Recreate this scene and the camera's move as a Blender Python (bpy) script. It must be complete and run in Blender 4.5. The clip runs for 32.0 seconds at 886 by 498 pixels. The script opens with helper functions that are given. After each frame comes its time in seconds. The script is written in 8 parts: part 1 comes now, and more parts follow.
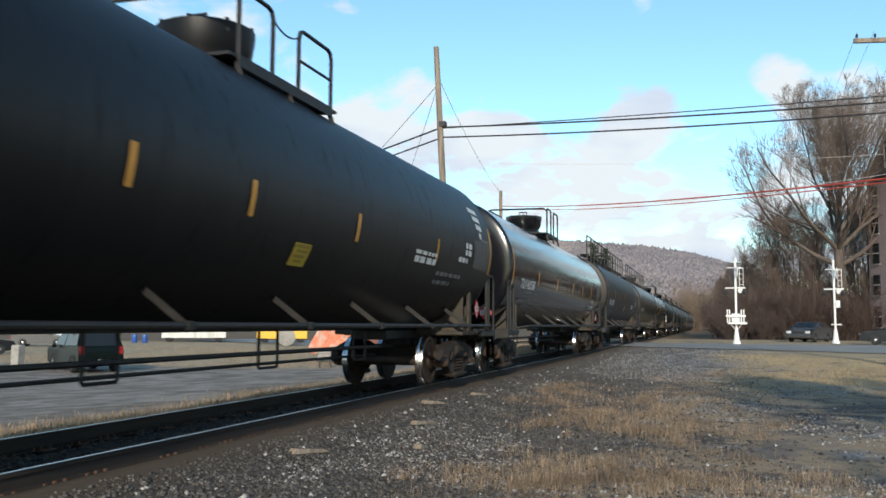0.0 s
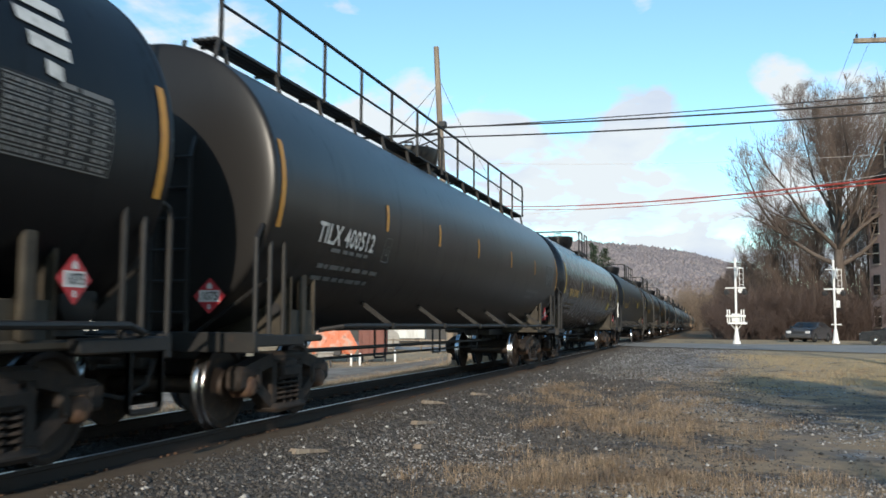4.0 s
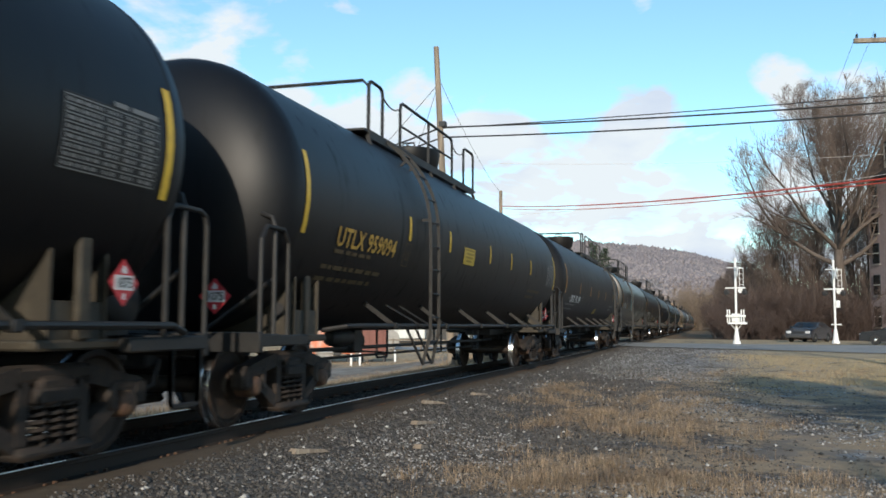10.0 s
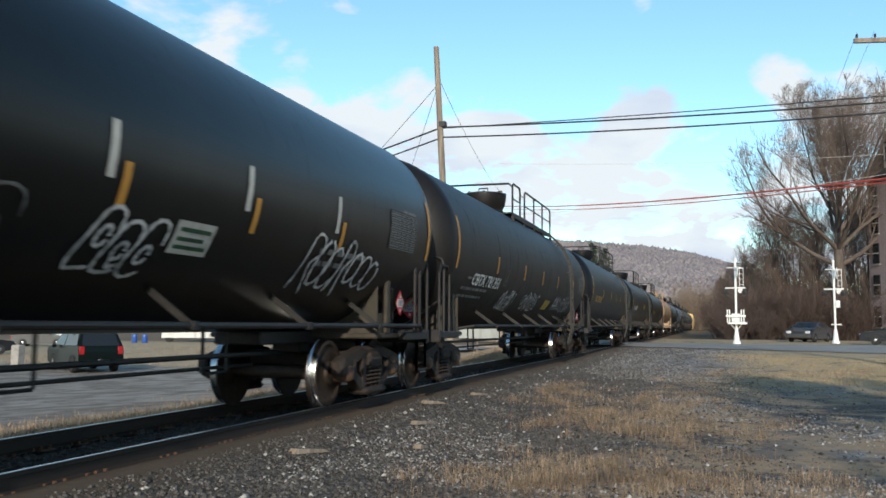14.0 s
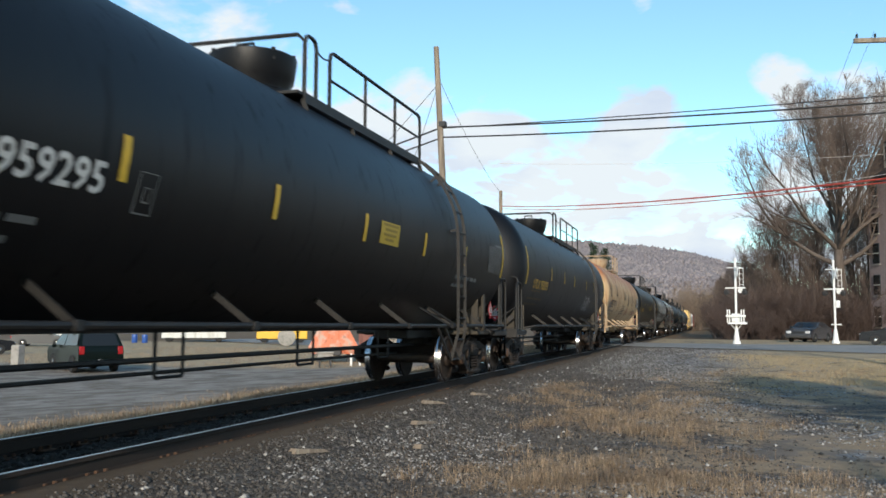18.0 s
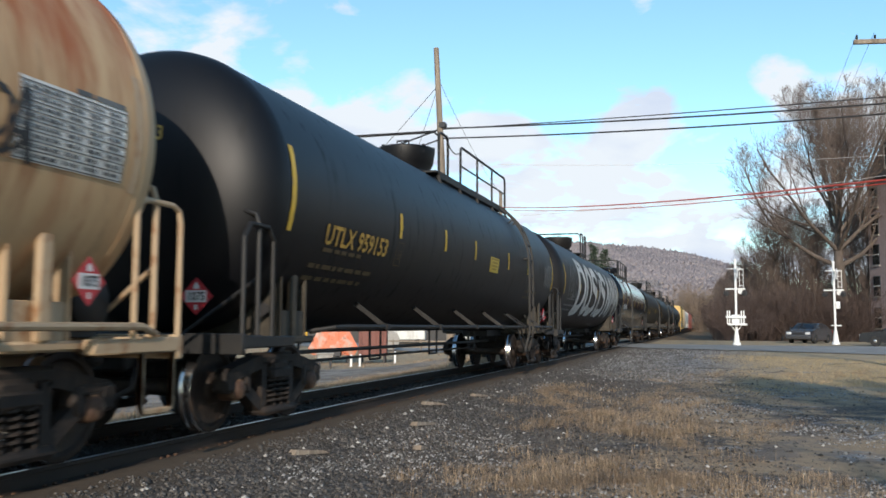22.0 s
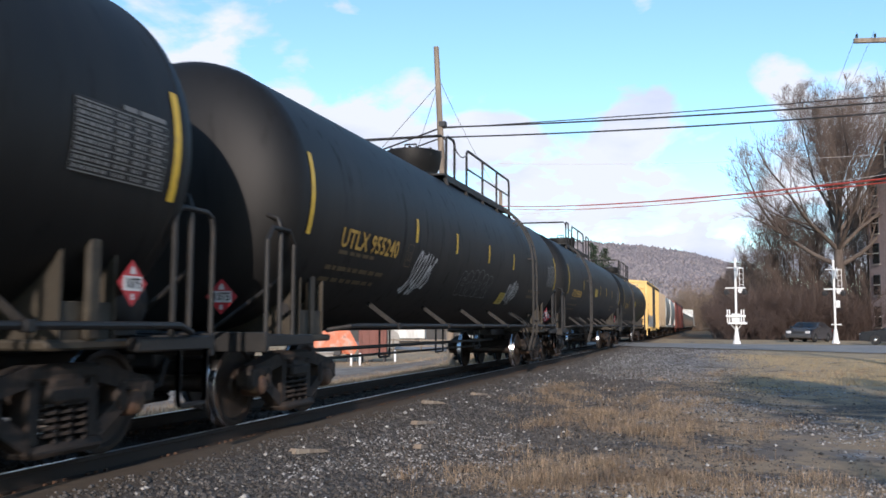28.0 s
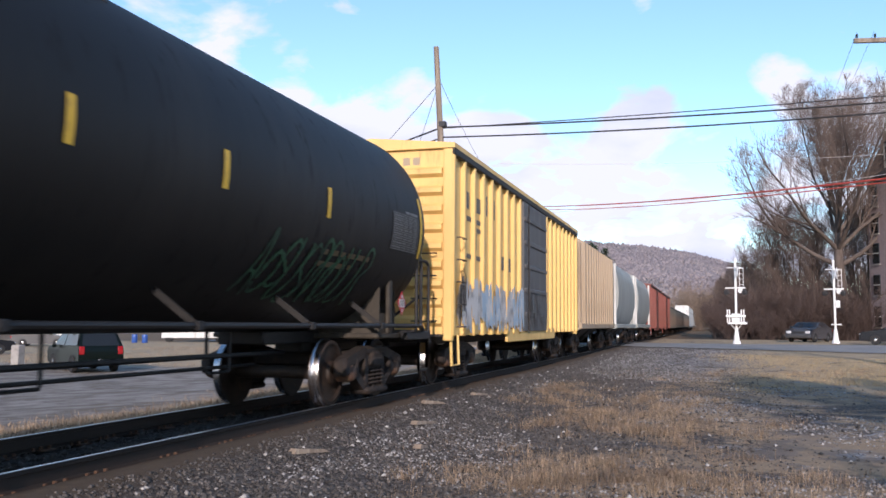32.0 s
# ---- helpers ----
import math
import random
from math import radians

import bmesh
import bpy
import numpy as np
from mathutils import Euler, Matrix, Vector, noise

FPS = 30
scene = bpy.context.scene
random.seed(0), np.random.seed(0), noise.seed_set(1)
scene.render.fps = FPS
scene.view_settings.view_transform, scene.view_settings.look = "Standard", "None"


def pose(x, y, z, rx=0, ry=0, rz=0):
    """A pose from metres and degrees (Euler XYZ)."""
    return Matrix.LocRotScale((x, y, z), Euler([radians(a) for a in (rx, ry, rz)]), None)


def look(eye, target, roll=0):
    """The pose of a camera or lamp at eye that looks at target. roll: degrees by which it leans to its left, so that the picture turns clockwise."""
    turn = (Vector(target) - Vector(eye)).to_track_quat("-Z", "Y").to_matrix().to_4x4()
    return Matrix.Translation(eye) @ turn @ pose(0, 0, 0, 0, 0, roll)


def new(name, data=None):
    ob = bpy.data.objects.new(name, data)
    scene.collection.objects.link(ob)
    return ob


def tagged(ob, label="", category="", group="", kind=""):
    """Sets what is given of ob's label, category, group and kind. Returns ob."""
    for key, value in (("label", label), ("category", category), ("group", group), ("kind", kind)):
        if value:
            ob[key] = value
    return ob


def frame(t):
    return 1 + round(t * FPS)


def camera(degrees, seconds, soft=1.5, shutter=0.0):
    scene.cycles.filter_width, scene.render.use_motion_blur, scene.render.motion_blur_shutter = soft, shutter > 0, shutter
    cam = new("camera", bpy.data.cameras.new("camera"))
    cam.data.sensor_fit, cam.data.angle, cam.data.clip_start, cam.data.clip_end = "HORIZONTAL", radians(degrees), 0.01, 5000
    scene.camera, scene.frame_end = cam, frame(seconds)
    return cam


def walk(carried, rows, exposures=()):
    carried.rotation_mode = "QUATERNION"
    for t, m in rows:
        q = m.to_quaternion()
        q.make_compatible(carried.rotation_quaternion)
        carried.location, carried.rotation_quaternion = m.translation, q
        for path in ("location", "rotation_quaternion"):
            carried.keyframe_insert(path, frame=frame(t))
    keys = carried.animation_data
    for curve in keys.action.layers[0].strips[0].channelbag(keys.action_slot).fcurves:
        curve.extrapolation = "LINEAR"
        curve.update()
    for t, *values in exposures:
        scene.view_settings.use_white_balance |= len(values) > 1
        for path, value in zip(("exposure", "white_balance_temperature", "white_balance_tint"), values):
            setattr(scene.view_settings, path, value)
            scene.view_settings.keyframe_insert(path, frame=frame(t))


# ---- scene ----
# ---- camera ----
cam = camera(52.97, 32.0, soft=1.6, shutter=0.15)
EYE = Vector((0.0, 0.0, 1.138))
YAW, PITCH = radians(16.661), radians(4.86)
def aim(up=0.0):
    p = PITCH + radians(up)
    way = Vector((-math.sin(YAW) * math.cos(p), math.cos(YAW) * math.cos(p), math.sin(p)))
    return look(EYE, EYE + 20 * way, 0.314)
walk(cam, [(0, aim()), (20.3, aim()), (21.0, aim(0.07)), (22.9, aim(0.07)), (23.5, aim()), (32.0, aim())],
     exposures=[(0.0, -0.06, 6400, 10), (19.0, -0.06, 6400, 10), (24.0, -0.02, 6300, 15), (28.0, 0.0, 6200, 19), (32.0, 0.04, 6200, 26)])

# ---- light ----
SUN_EL, SUN_AZ = radians(18.5), radians(13.0)   # azimuth: from behind the camera, towards +x
world = bpy.data.worlds.new("sky")
scene.world = world
world.use_nodes = True
def build_sky():
    nt = world.node_tree
    nt.nodes.clear()
    N, L = nt.nodes.new, nt.links.new
    out, bg = N("ShaderNodeOutputWorld"), N("ShaderNodeBackground")
    sky = N("ShaderNodeTexSky")
    sky.sky_type, sky.sun_disc = 'NISHITA', False
    sky.sun_elevation = SUN_EL
    sky.sun_rotation = math.pi - SUN_AZ
    sky.air_density, sky.dust_density, sky.ozone_density = 1.0, 0.4, 1.6
    tc = N("ShaderNodeTexCoord")
    sep = N("ShaderNodeSeparateXYZ")
    L(tc.outputs["Generated"], sep.inputs[0])
    # clouds lie on a flat layer: direction divided by height
    up = N("ShaderNodeMath"); up.operation = 'MAXIMUM'; up.inputs[1].default_value = 0.03
    L(sep.outputs["Z"], up.inputs[0])
    soft = N("ShaderNodeMath"); soft.operation = 'ADD'; soft.inputs[1].default_value = 0.30
    L(up.outputs[0], soft.inputs[0])
    com = N("ShaderNodeCombineXYZ")
    for a in ("X", "Y"):
        dv = N("ShaderNodeMath"); dv.operation = 'DIVIDE'
        L(sep.outputs[a], dv.inputs[0]); L(soft.outputs[0], dv.inputs[1]); L(dv.outputs[0], com.inputs[a])
    mp = N("ShaderNodeMapping"); mp.inputs["Location"].default_value = (1.7, 2.4, 0.0)
    L(com.outputs[0], mp.inputs[0])
    n1 = N("ShaderNodeTexNoise")
    n1.inputs["Scale"].default_value, n1.inputs["Detail"].default_value, n1.inputs["Roughness"].default_value = 5.0, 9.0, 0.56
    n1.inputs["Distortion"].default_value = 0.25
    L(mp.outputs[0], n1.inputs["Vector"])
    # more cloud low down, open blue above
    low = N("ShaderNodeMapRange"); low.interpolation_type = 'SMOOTHSTEP'
    low.inputs["From Min"].default_value, low.inputs["From Max"].default_value = 0.265, 0.205
    low.inputs["To Min"].default_value, low.inputs["To Max"].default_value = -0.17, 0.075
    L(sep.outputs["Z"], low.inputs["Value"])
    add = N("ShaderNodeMath"); add.operation = 'ADD'
    L(n1.outputs["Fac"], add.inputs[0]); L(low.outputs[0], add.inputs[1])
    # thicker banks and open gaps: direction, half width in degrees, amount
    last = add.outputs[0]
    for way, wide, much in (((-0.54, 0.79, 0.285), 6.0, 0.22), ((-0.47, 0.838, 0.272), 4.5, 0.20), ((-0.40, 0.88, 0.25), 4.0, 0.14), ((-0.32, 0.917, 0.235), 4.0, 0.14), ((-0.228, 0.946, 0.230), 2.6, 0.15),
            ((-0.068, 0.970, 0.232), 2.2, 0.15), ((-0.030, 0.967, 0.250), 2.0, 0.19), ((0.072, 0.963, 0.261), 2.2, 0.15), ((-0.077, 0.935, 0.350), 2.4, 0.17), ((0.165, 0.96, 0.228), 3.0, 0.14),
            ((0.012, 0.981, 0.195), 4.2, -0.20), ((-0.145, 0.961, 0.242), 3.0, -0.14), ((-0.10, 0.985, 0.13), 5.0, 0.05)):
        dot = N("ShaderNodeVectorMath"); dot.operation = 'DOT_PRODUCT'
        L(tc.outputs["Generated"], dot.inputs[0]); dot.inputs[1].default_value = Vector(way).normalized()
        mr = N("ShaderNodeMapRange"); mr.interpolation_type = 'SMOOTHSTEP'
        mr.inputs["From Min"].default_value, mr.inputs["From Max"].default_value = math.cos(radians(wide)), math.cos(radians(wide * 0.3))
        mr.inputs["To Min"].default_value, mr.inputs["To Max"].default_value = 0.0, much
        L(dot.outputs["Value"], mr.inputs["Value"])
        more = N("ShaderNodeMath"); more.operation = 'ADD'
        L(last, more.inputs[0]); L(mr.outputs[0], more.inputs[1])
        last = more.outputs[0]
    ramp = N("ShaderNodeValToRGB")
    ramp.color_ramp.elements[0].position, ramp.color_ramp.elements[1].position = 0.47, 0.60
    L(last, ramp.inputs[0])
    n2 = N("ShaderNodeTexNoise")
    n2.inputs["Scale"].default_value, n2.inputs["Detail"].default_value = 3.2, 6.0
    L(mp.outputs[0], n2.inputs["Vector"])
    tone = N("ShaderNodeValToRGB")
    tone.color_ramp.elements[0].position, tone.color_ramp.elements[0].color = 0.30, (5.7, 6.5, 7.7, 1)
    tone.color_ramp.elements[1].position, tone.color_ramp.elements[1].color = 0.52, (7.3, 7.9, 8.2, 1)
    L(n2.outputs["Fac"], tone.inputs[0])
    mix = N("ShaderNodeMix"); mix.data_type = 'RGBA'
    tint = N("ShaderNodeMix"); tint.data_type, tint.blend_type = 'RGBA', 'MULTIPLY'
    tint.inputs[0].default_value = 1.0
    tint.inputs[7].default_value = (1.55, 1.93, 1.90, 1)
    L(sky.outputs[0], tint.inputs[6])
    L(ramp.outputs[0], mix.inputs[0]); L(tint.outputs[2], mix.inputs[6]); L(tone.outputs[0], mix.inputs[7])
    L(mix.outputs[2], bg.inputs["Color"])
    bg.inputs["Strength"].default_value = 0.12
    L(bg.outputs[0], out.inputs[0])
build_sky()
lamp = bpy.data.lights.new("sun", 'SUN')
lamp.energy, lamp.angle, lamp.color = 4.4, radians(0.55), (1.0, 0.88, 0.72)
sun_ob = new("sun", lamp)
TO_SUN = Vector((math.sin(SUN_AZ) * math.cos(SUN_EL), -math.cos(SUN_AZ) * math.cos(SUN_EL), math.sin(SUN_EL)))
sun_ob.matrix_world = look(TO_SUN * 60, (0, 0, 0))

# ---- materials ----
def material(name, base, rough=0.6, metal=0.0, vary=(), bump=0.0, bump_scale=60.0, gloss_vary=0.0, coords="Object", random_tint=0.0, spec=0.5, island=0.0):
    """Principled surface; vary: rows of (colour, noise scale, low, high, stretch) laid over the base one after another."""
    m = bpy.data.materials.new(name)
    m.use_nodes = True
    nt = m.node_tree
    N, L = nt.nodes.new, nt.links.new
    b = nt.nodes["Principled BSDF"]
    b.inputs["Roughness"].default_value, b.inputs["Metallic"].default_value = rough, metal
    b.inputs["Specular IOR Level"].default_value = spec
    tc = N("ShaderNodeTexCoord")
    col = N("ShaderNodeRGB"); col.outputs[0].default_value = (*base, 1)
    last = col.outputs[0]
    fac = None
    for i, (c, sc, lo, hi, st) in enumerate(vary):
        mp = N("ShaderNodeMapping"); mp.inputs["Scale"].default_value = st
        mp.inputs["Location"].default_value = (7.3 * i, 3.1 * i, 1.7 * i)
        L(tc.outputs[coords], mp.inputs[0])
        n = N("ShaderNodeTexNoise"); n.inputs["Scale"].default_value = sc; n.inputs["Detail"].default_value = 6
        n.inputs["Roughness"].default_value = 0.6
        L(mp.outputs[0], n.inputs["Vector"])
        r = N("ShaderNodeMapRange"); r.interpolation_type = 'SMOOTHSTEP'
        r.inputs["From Min"].default_value, r.inputs["From Max"].default_value = lo, hi
        L(n.outputs["Fac"], r.inputs["Value"])
        mx = N("ShaderNodeMix"); mx.data_type = 'RGBA'
        L(r.outputs[0], mx.inputs[0]); L(last, mx.inputs[6]); mx.inputs[7].default_value = (*c, 1)
        last = mx.outputs[2]; fac = r.outputs[0]
    if random_tint or island:
        src = N("ShaderNodeObjectInfo").outputs["Random"] if random_tint else N("ShaderNodeNewGeometry").outputs["Random Per Island"]
        k = random_tint or island
        r = N("ShaderNodeMapRange"); r.inputs["To Min"].default_value, r.inputs["To Max"].default_value = 1 - k, 1 + k
        L(src, r.inputs["Value"])
        hs = N("ShaderNodeHueSaturation"); L(r.outputs[0], hs.inputs["Value"]); L(last, hs.inputs["Color"])
        last = hs.outputs[0]
    L(last, b.inputs["Base Color"])
    if gloss_vary and fac is not None:
        r = N("ShaderNodeMapRange"); r.inputs["To Min"].default_value, r.inputs["To Max"].default_value = rough, min(1, rough + gloss_vary)
        L(fac, r.inputs["Value"]); L(r.outputs[0], b.inputs["Roughness"])
    if bump:
        n = N("ShaderNodeTexNoise"); n.inputs["Scale"].default_value = bump_scale; n.inputs["Detail"].default_value = 4
        L(tc.outputs[coords], n.inputs["Vector"])
        bp = N("ShaderNodeBump"); bp.inputs["Strength"].default_value = bump; bp.inputs["Distance"].default_value = 0.02
        L(n.outputs["Fac"], bp.inputs["Height"]); L(bp.outputs[0], b.inputs["Normal"])
    return m
ONE = (1, 1, 1)
RUN = (1.0, 1.0, 0.15)       # streaks that run down
ALONG = (1.0, 0.12, 1.0)     # streaks along the track
def tank_paint(name, base, dust, rough, rust=None, spec=0.3):
    rows = [(dust, 0.9, 0.42, 0.75, (1, 2.2, 0.35)), (tuple(c * 0.55 for c in base), 5.0, 0.55, 0.8, (1, 1, 0.2))]
    if rust:
        rows.append((rust, 1.3, 0.5, 0.72, (1, 2.5, 0.3)))
    return material(name, base, rough, 0.0, rows, 0.02, 3.0, 0.2 if rough > 0.4 else 0.08, spec=spec)
def cream_paint():
    m = tank_paint("rusty_cream_tank_paint", (0.52, 0.355, 0.20), (0.40, 0.25, 0.13), 0.55, (0.29, 0.14, 0.065))
    nt = m.node_tree
    N, L = nt.nodes.new, nt.links.new
    b = nt.nodes["Principled BSDF"]
    old = b.inputs["Base Color"].links[0].from_socket
    tc = N("ShaderNodeTexCoord")
    mp = N("ShaderNodeMapping"); mp.inputs["Scale"].default_value = (0.25, 1.0, 0.22)
    L(tc.outputs["Object"], mp.inputs[0])
    n = N("ShaderNodeTexNoise"); n.inputs["Scale"].default_value, n.inputs["Detail"].default_value, n.inputs["Roughness"].default_value = 2.2, 8, 0.65
    L(mp.outputs[0], n.inputs["Vector"])
    sep = N("ShaderNodeSeparateXYZ"); L(tc.outputs["Object"], sep.inputs[0])
    hi = N("ShaderNodeMapRange"); hi.inputs["From Min"].default_value, hi.inputs["From Max"].default_value = 2.6, 4.25
    hi.inputs["To Min"].default_value, hi.inputs["To Max"].default_value = 0.0, 0.34
    L(sep.outputs["Z"], hi.inputs["Value"])
    ad = N("ShaderNodeMath"); ad.operation = 'ADD'; L(n.outputs["Fac"], ad.inputs[0]); L(hi.outputs[0], ad.inputs[1])
    r = N("ShaderNodeMapRange"); r.interpolation_type = 'SMOOTHSTEP'
    r.inputs["From Min"].default_value, r.inputs["From Max"].default_value = 0.56, 0.80
    L(ad.outputs[0], r.inputs["Value"])
    mx = N("ShaderNodeMix"); mx.data_type = 'RGBA'
    L(r.outputs[0], mx.inputs[0]); L(old, mx.inputs[6]); mx.inputs[7].default_value = (0.33, 0.115, 0.045, 1)
    L(mx.outputs[2], b.inputs["Base Color"])
    return m
M = dict(
    black_gloss=tank_paint("black_tank_paint", (0.005, 0.0055, 0.008), (0.009, 0.0095, 0.011), 0.15, spec=0.45),
    black_satin=tank_paint("satin_black_tank_paint", (0.005, 0.0055, 0.0075), (0.010, 0.0102, 0.0112), 0.27, spec=0.4),
    black_dull=tank_paint("dusty_black_tank_paint", (0.0035, 0.0039, 0.0053), (0.0066, 0.0068, 0.0078), 0.46),
    brown_dull=tank_paint("brownish_black_tank_paint", (0.0085, 0.0072, 0.0068), (0.0150, 0.0125, 0.0115), 0.5),
    green_black=tank_paint("greenish_black_tank_paint", (0.0045, 0.0055, 0.0062), (0.0085, 0.0092, 0.0095), 0.33),
    grey_black=tank_paint("charcoal_tank_paint", (0.008, 0.0078, 0.0076), (0.015, 0.014, 0.013), 0.56),
    grey_satin=tank_paint("dark_grey_satin_tank_paint", (0.016, 0.015, 0.0145), (0.026, 0.0245, 0.023), 0.34),
    cream=cream_paint(),
    frame=material("grimy_black_frame_steel", (0.0085, 0.0082, 0.008), 0.6, 0.0, [((0.020, 0.0175, 0.015), 4, 0.45, 0.75, ONE), ((0.034, 0.019, 0.011), 11, 0.58, 0.75, ONE)], 0.1, 40),
    frame_tan=material("dusty_olive_bolster_paint", (0.034, 0.028, 0.019), 0.7, 0.0, [((0.062, 0.051, 0.035), 5, 0.45, 0.75, ONE), ((0.016, 0.013, 0.011), 12, 0.55, 0.75, ONE)], 0.1, 40),
    cream_frame=material("rusty_cream_frame_paint", (0.40, 0.29, 0.18), 0.55, 0.0, [((0.25, 0.12, 0.05), 5, 0.5, 0.7, ONE)], 0.08, 40),
    truck=material("brown_cast_steel", (0.018, 0.0135, 0.011), 0.8, 0.1, [((0.042, 0.028, 0.020), 7, 0.45, 0.7, ONE), ((0.015, 0.012, 0.010), 16, 0.52, 0.7, ONE)], 0.2, 30),
    wheel=material("rusted_wheel_steel", (0.030, 0.021, 0.016), 0.65, 0.3, [((0.06, 0.036, 0.022), 9, 0.5, 0.7, ONE)], 0.1, 30),
    tread=material("polished_wheel_tread", (0.55, 0.55, 0.56), 0.22, 1.0),
    bearing=material("rusty_bearing_cap", (0.08, 0.045, 0.03), 0.7, 0.2, [((0.14, 0.085, 0.05), 15, 0.45, 0.7, ONE)], 0.1, 60),
    stripe=material("yellow_reflective_tape", (0.62, 0.40, 0.03), 0.5, 0.0, [((0.34, 0.2, 0.03), 8, 0.5, 0.75, ONE)]),
    stripe_amber=material("amber_reflective_tape", (0.52, 0.25, 0.035), 0.5, 0.0, [((0.30, 0.14, 0.03), 8, 0.5, 0.75, ONE)]),
    stripe_white=material("white_reflective_tape", (0.5, 0.49, 0.44), 0.5, 0.0, [((0.3, 0.28, 0.24), 8, 0.5, 0.75, ONE)]),
    yellow_ink=material("faded_yellow_stencil", (0.48, 0.29, 0.05), 0.6, 0.0, [((0.25, 0.15, 0.04), 9, 0.45, 0.75, ONE)]),
    dim_ink=material("worn_yellow_stencil", (0.10, 0.068, 0.03), 0.6),
    white_ink=material("white_stencil", (0.62, 0.62, 0.60), 0.6, 0.0, [((0.4, 0.4, 0.38), 9, 0.45, 0.75, ONE)]),
    grey_ink=material("worn_white_stencil", (0.16, 0.16, 0.155), 0.6),
    spray_white=material("white_spray_paint", (0.55, 0.55, 0.54), 0.6, 0.0, [((0.22, 0.22, 0.22), 2.5, 0.45, 0.7, ONE)]),
    spray_streak=material("streaked_white_spray_paint", (0.50, 0.50, 0.48), 0.6, 0.0, [((0.25, 0.25, 0.24), 3.0, 0.42, 0.66, (1, 2.0, 0.25)), ((0.06, 0.06, 0.06), 9.0, 0.60, 0.72, (1, 1.5, 0.15))]),
    spray_grey=material("faded_grey_spray_paint", (0.13, 0.135, 0.135), 0.6, 0.0, [((0.04, 0.04, 0.04), 3, 0.4, 0.7, ONE)]),
    spray_teal=material("pale_teal_spray_paint", (0.38, 0.50, 0.47), 0.6, 0.0, [((0.2, 0.28, 0.26), 3, 0.45, 0.7, ONE)]),
    spray_green=material("dark_green_spray_paint", (0.018, 0.085, 0.04), 0.6, 0.0, [((0.01, 0.03, 0.02), 3, 0.45, 0.7, ONE)]),
    spray_black=material("black_spray_paint", (0.02, 0.02, 0.022), 0.6),
    spray_red=material("dull_red_spray_paint", (0.28, 0.06, 0.04), 0.6),
    spray_blue=material("pale_blue_spray_paint", (0.33, 0.45, 0.55), 0.6, 0.0, [((0.6, 0.6, 0.58), 2.5, 0.45, 0.65, ONE)]),
    placard_red=material("red_hazard_placard", (0.38, 0.022, 0.03), 0.45),
    placard_white=material("white_placard_panel", (0.55, 0.55, 0.55), 0.45),
    decal_yellow=material("yellow_warning_decal", (0.46, 0.32, 0.03), 0.5),
    decal_ink=material("dark_decal_print", (0.27, 0.19, 0.03), 0.6),
    rail=material("rusty_rail_steel", (0.026, 0.019, 0.015), 0.8, 0.2, [((0.045, 0.031, 0.023), 6, 0.45, 0.7, ALONG)], 0.1, 40),
    rail_top=material("polished_rail_head", (0.55, 0.55, 0.56), 0.28, 1.0),
    tie=material("weathered_oak_tie", (0.026, 0.020, 0.016), 0.9, 0.0, [((0.02, 0.016, 0.013), 5, 0.42, 0.68, (0.2, 1.2, 1)), ((0.075, 0.062, 0.048), 20, 0.6, 0.8, (0.1, 1, 1))], 0.5, 30, random_tint=0.3, spec=0.1),
    spike=material("rusty_spike", (0.09, 0.05, 0.03), 0.8, 0.2),
    asphalt=material("worn_asphalt", (0.21, 0.205, 0.195), 0.9, 0.0, [((0.27, 0.26, 0.24), 0.35, 0.42, 0.66, ONE), ((0.13, 0.128, 0.125), 3.0, 0.56, 0.72, ONE)], 0.3, 50),
    white_paint=material("white_signal_paint", (0.78, 0.78, 0.76), 0.45, 0.0, [((0.6, 0.58, 0.53), 3, 0.5, 0.75, ONE)]),
    dark_metal=material("dark_painted_metal", (0.02, 0.02, 0.022), 0.5),
    pole_wood=material("weathered_pole_wood", (0.25, 0.20, 0.15), 0.85, 0.0, [((0.14, 0.11, 0.085), 6, 0.42, 0.66, (1, 1, 0.06)), ((0.33, 0.28, 0.22), 20, 0.5, 0.75, (1, 1, 0.05))], 0.3, 30),
    wire=material("black_cable", (0.02, 0.02, 0.022), 0.6),
    red_wire=material("red_cable_sheath", (0.62, 0.075, 0.045), 0.5),
    pale_wire=material("pale_cable", (0.55, 0.52, 0.5), 0.6),
    bark=material("grey_brown_bark", (0.085, 0.067, 0.056), 0.9, 0.0, [((0.14, 0.11, 0.09), 2.5, 0.45, 0.7, (1, 1, 0.3))], 0.3, 12),
    twig=material("brown_twigs", (0.15, 0.113, 0.093), 0.9, 0.0, [((0.20, 0.15, 0.122), 0.5, 0.45, 0.7, ONE)], island=0.25),
    brush=material("reddish_brown_brush", (0.085, 0.058, 0.049), 0.9, 0.0, [((0.13, 0.092, 0.075), 0.4, 0.45, 0.7, ONE)], island=0.3),
    pine=material("dark_pine_needles", (0.03, 0.05, 0.025), 0.8, island=0.3),
    # far hill and its woods: distance haze is mixed into the pale colours
    hill=material("hazy_bare_hill", (0.225, 0.195, 0.195), 0.95, 0.0, [((0.275, 0.235, 0.225), 0.012, 0.42, 0.62, ONE), ((0.17, 0.15, 0.155), 0.06, 0.48, 0.7, (1, 1, 0.5)), ((0.13, 0.125, 0.13), 0.008, 0.6, 0.72, ONE)], 0.5, 0.15),
    hill_tree=material("hazy_bare_woods", (0.265, 0.235, 0.24), 0.95, 0.0, [((0.31, 0.27, 0.26), 0.009, 0.42, 0.62, ONE), ((0.195, 0.185, 0.19), 0.016, 0.58, 0.70, ONE)], island=0.04, spec=0.1),
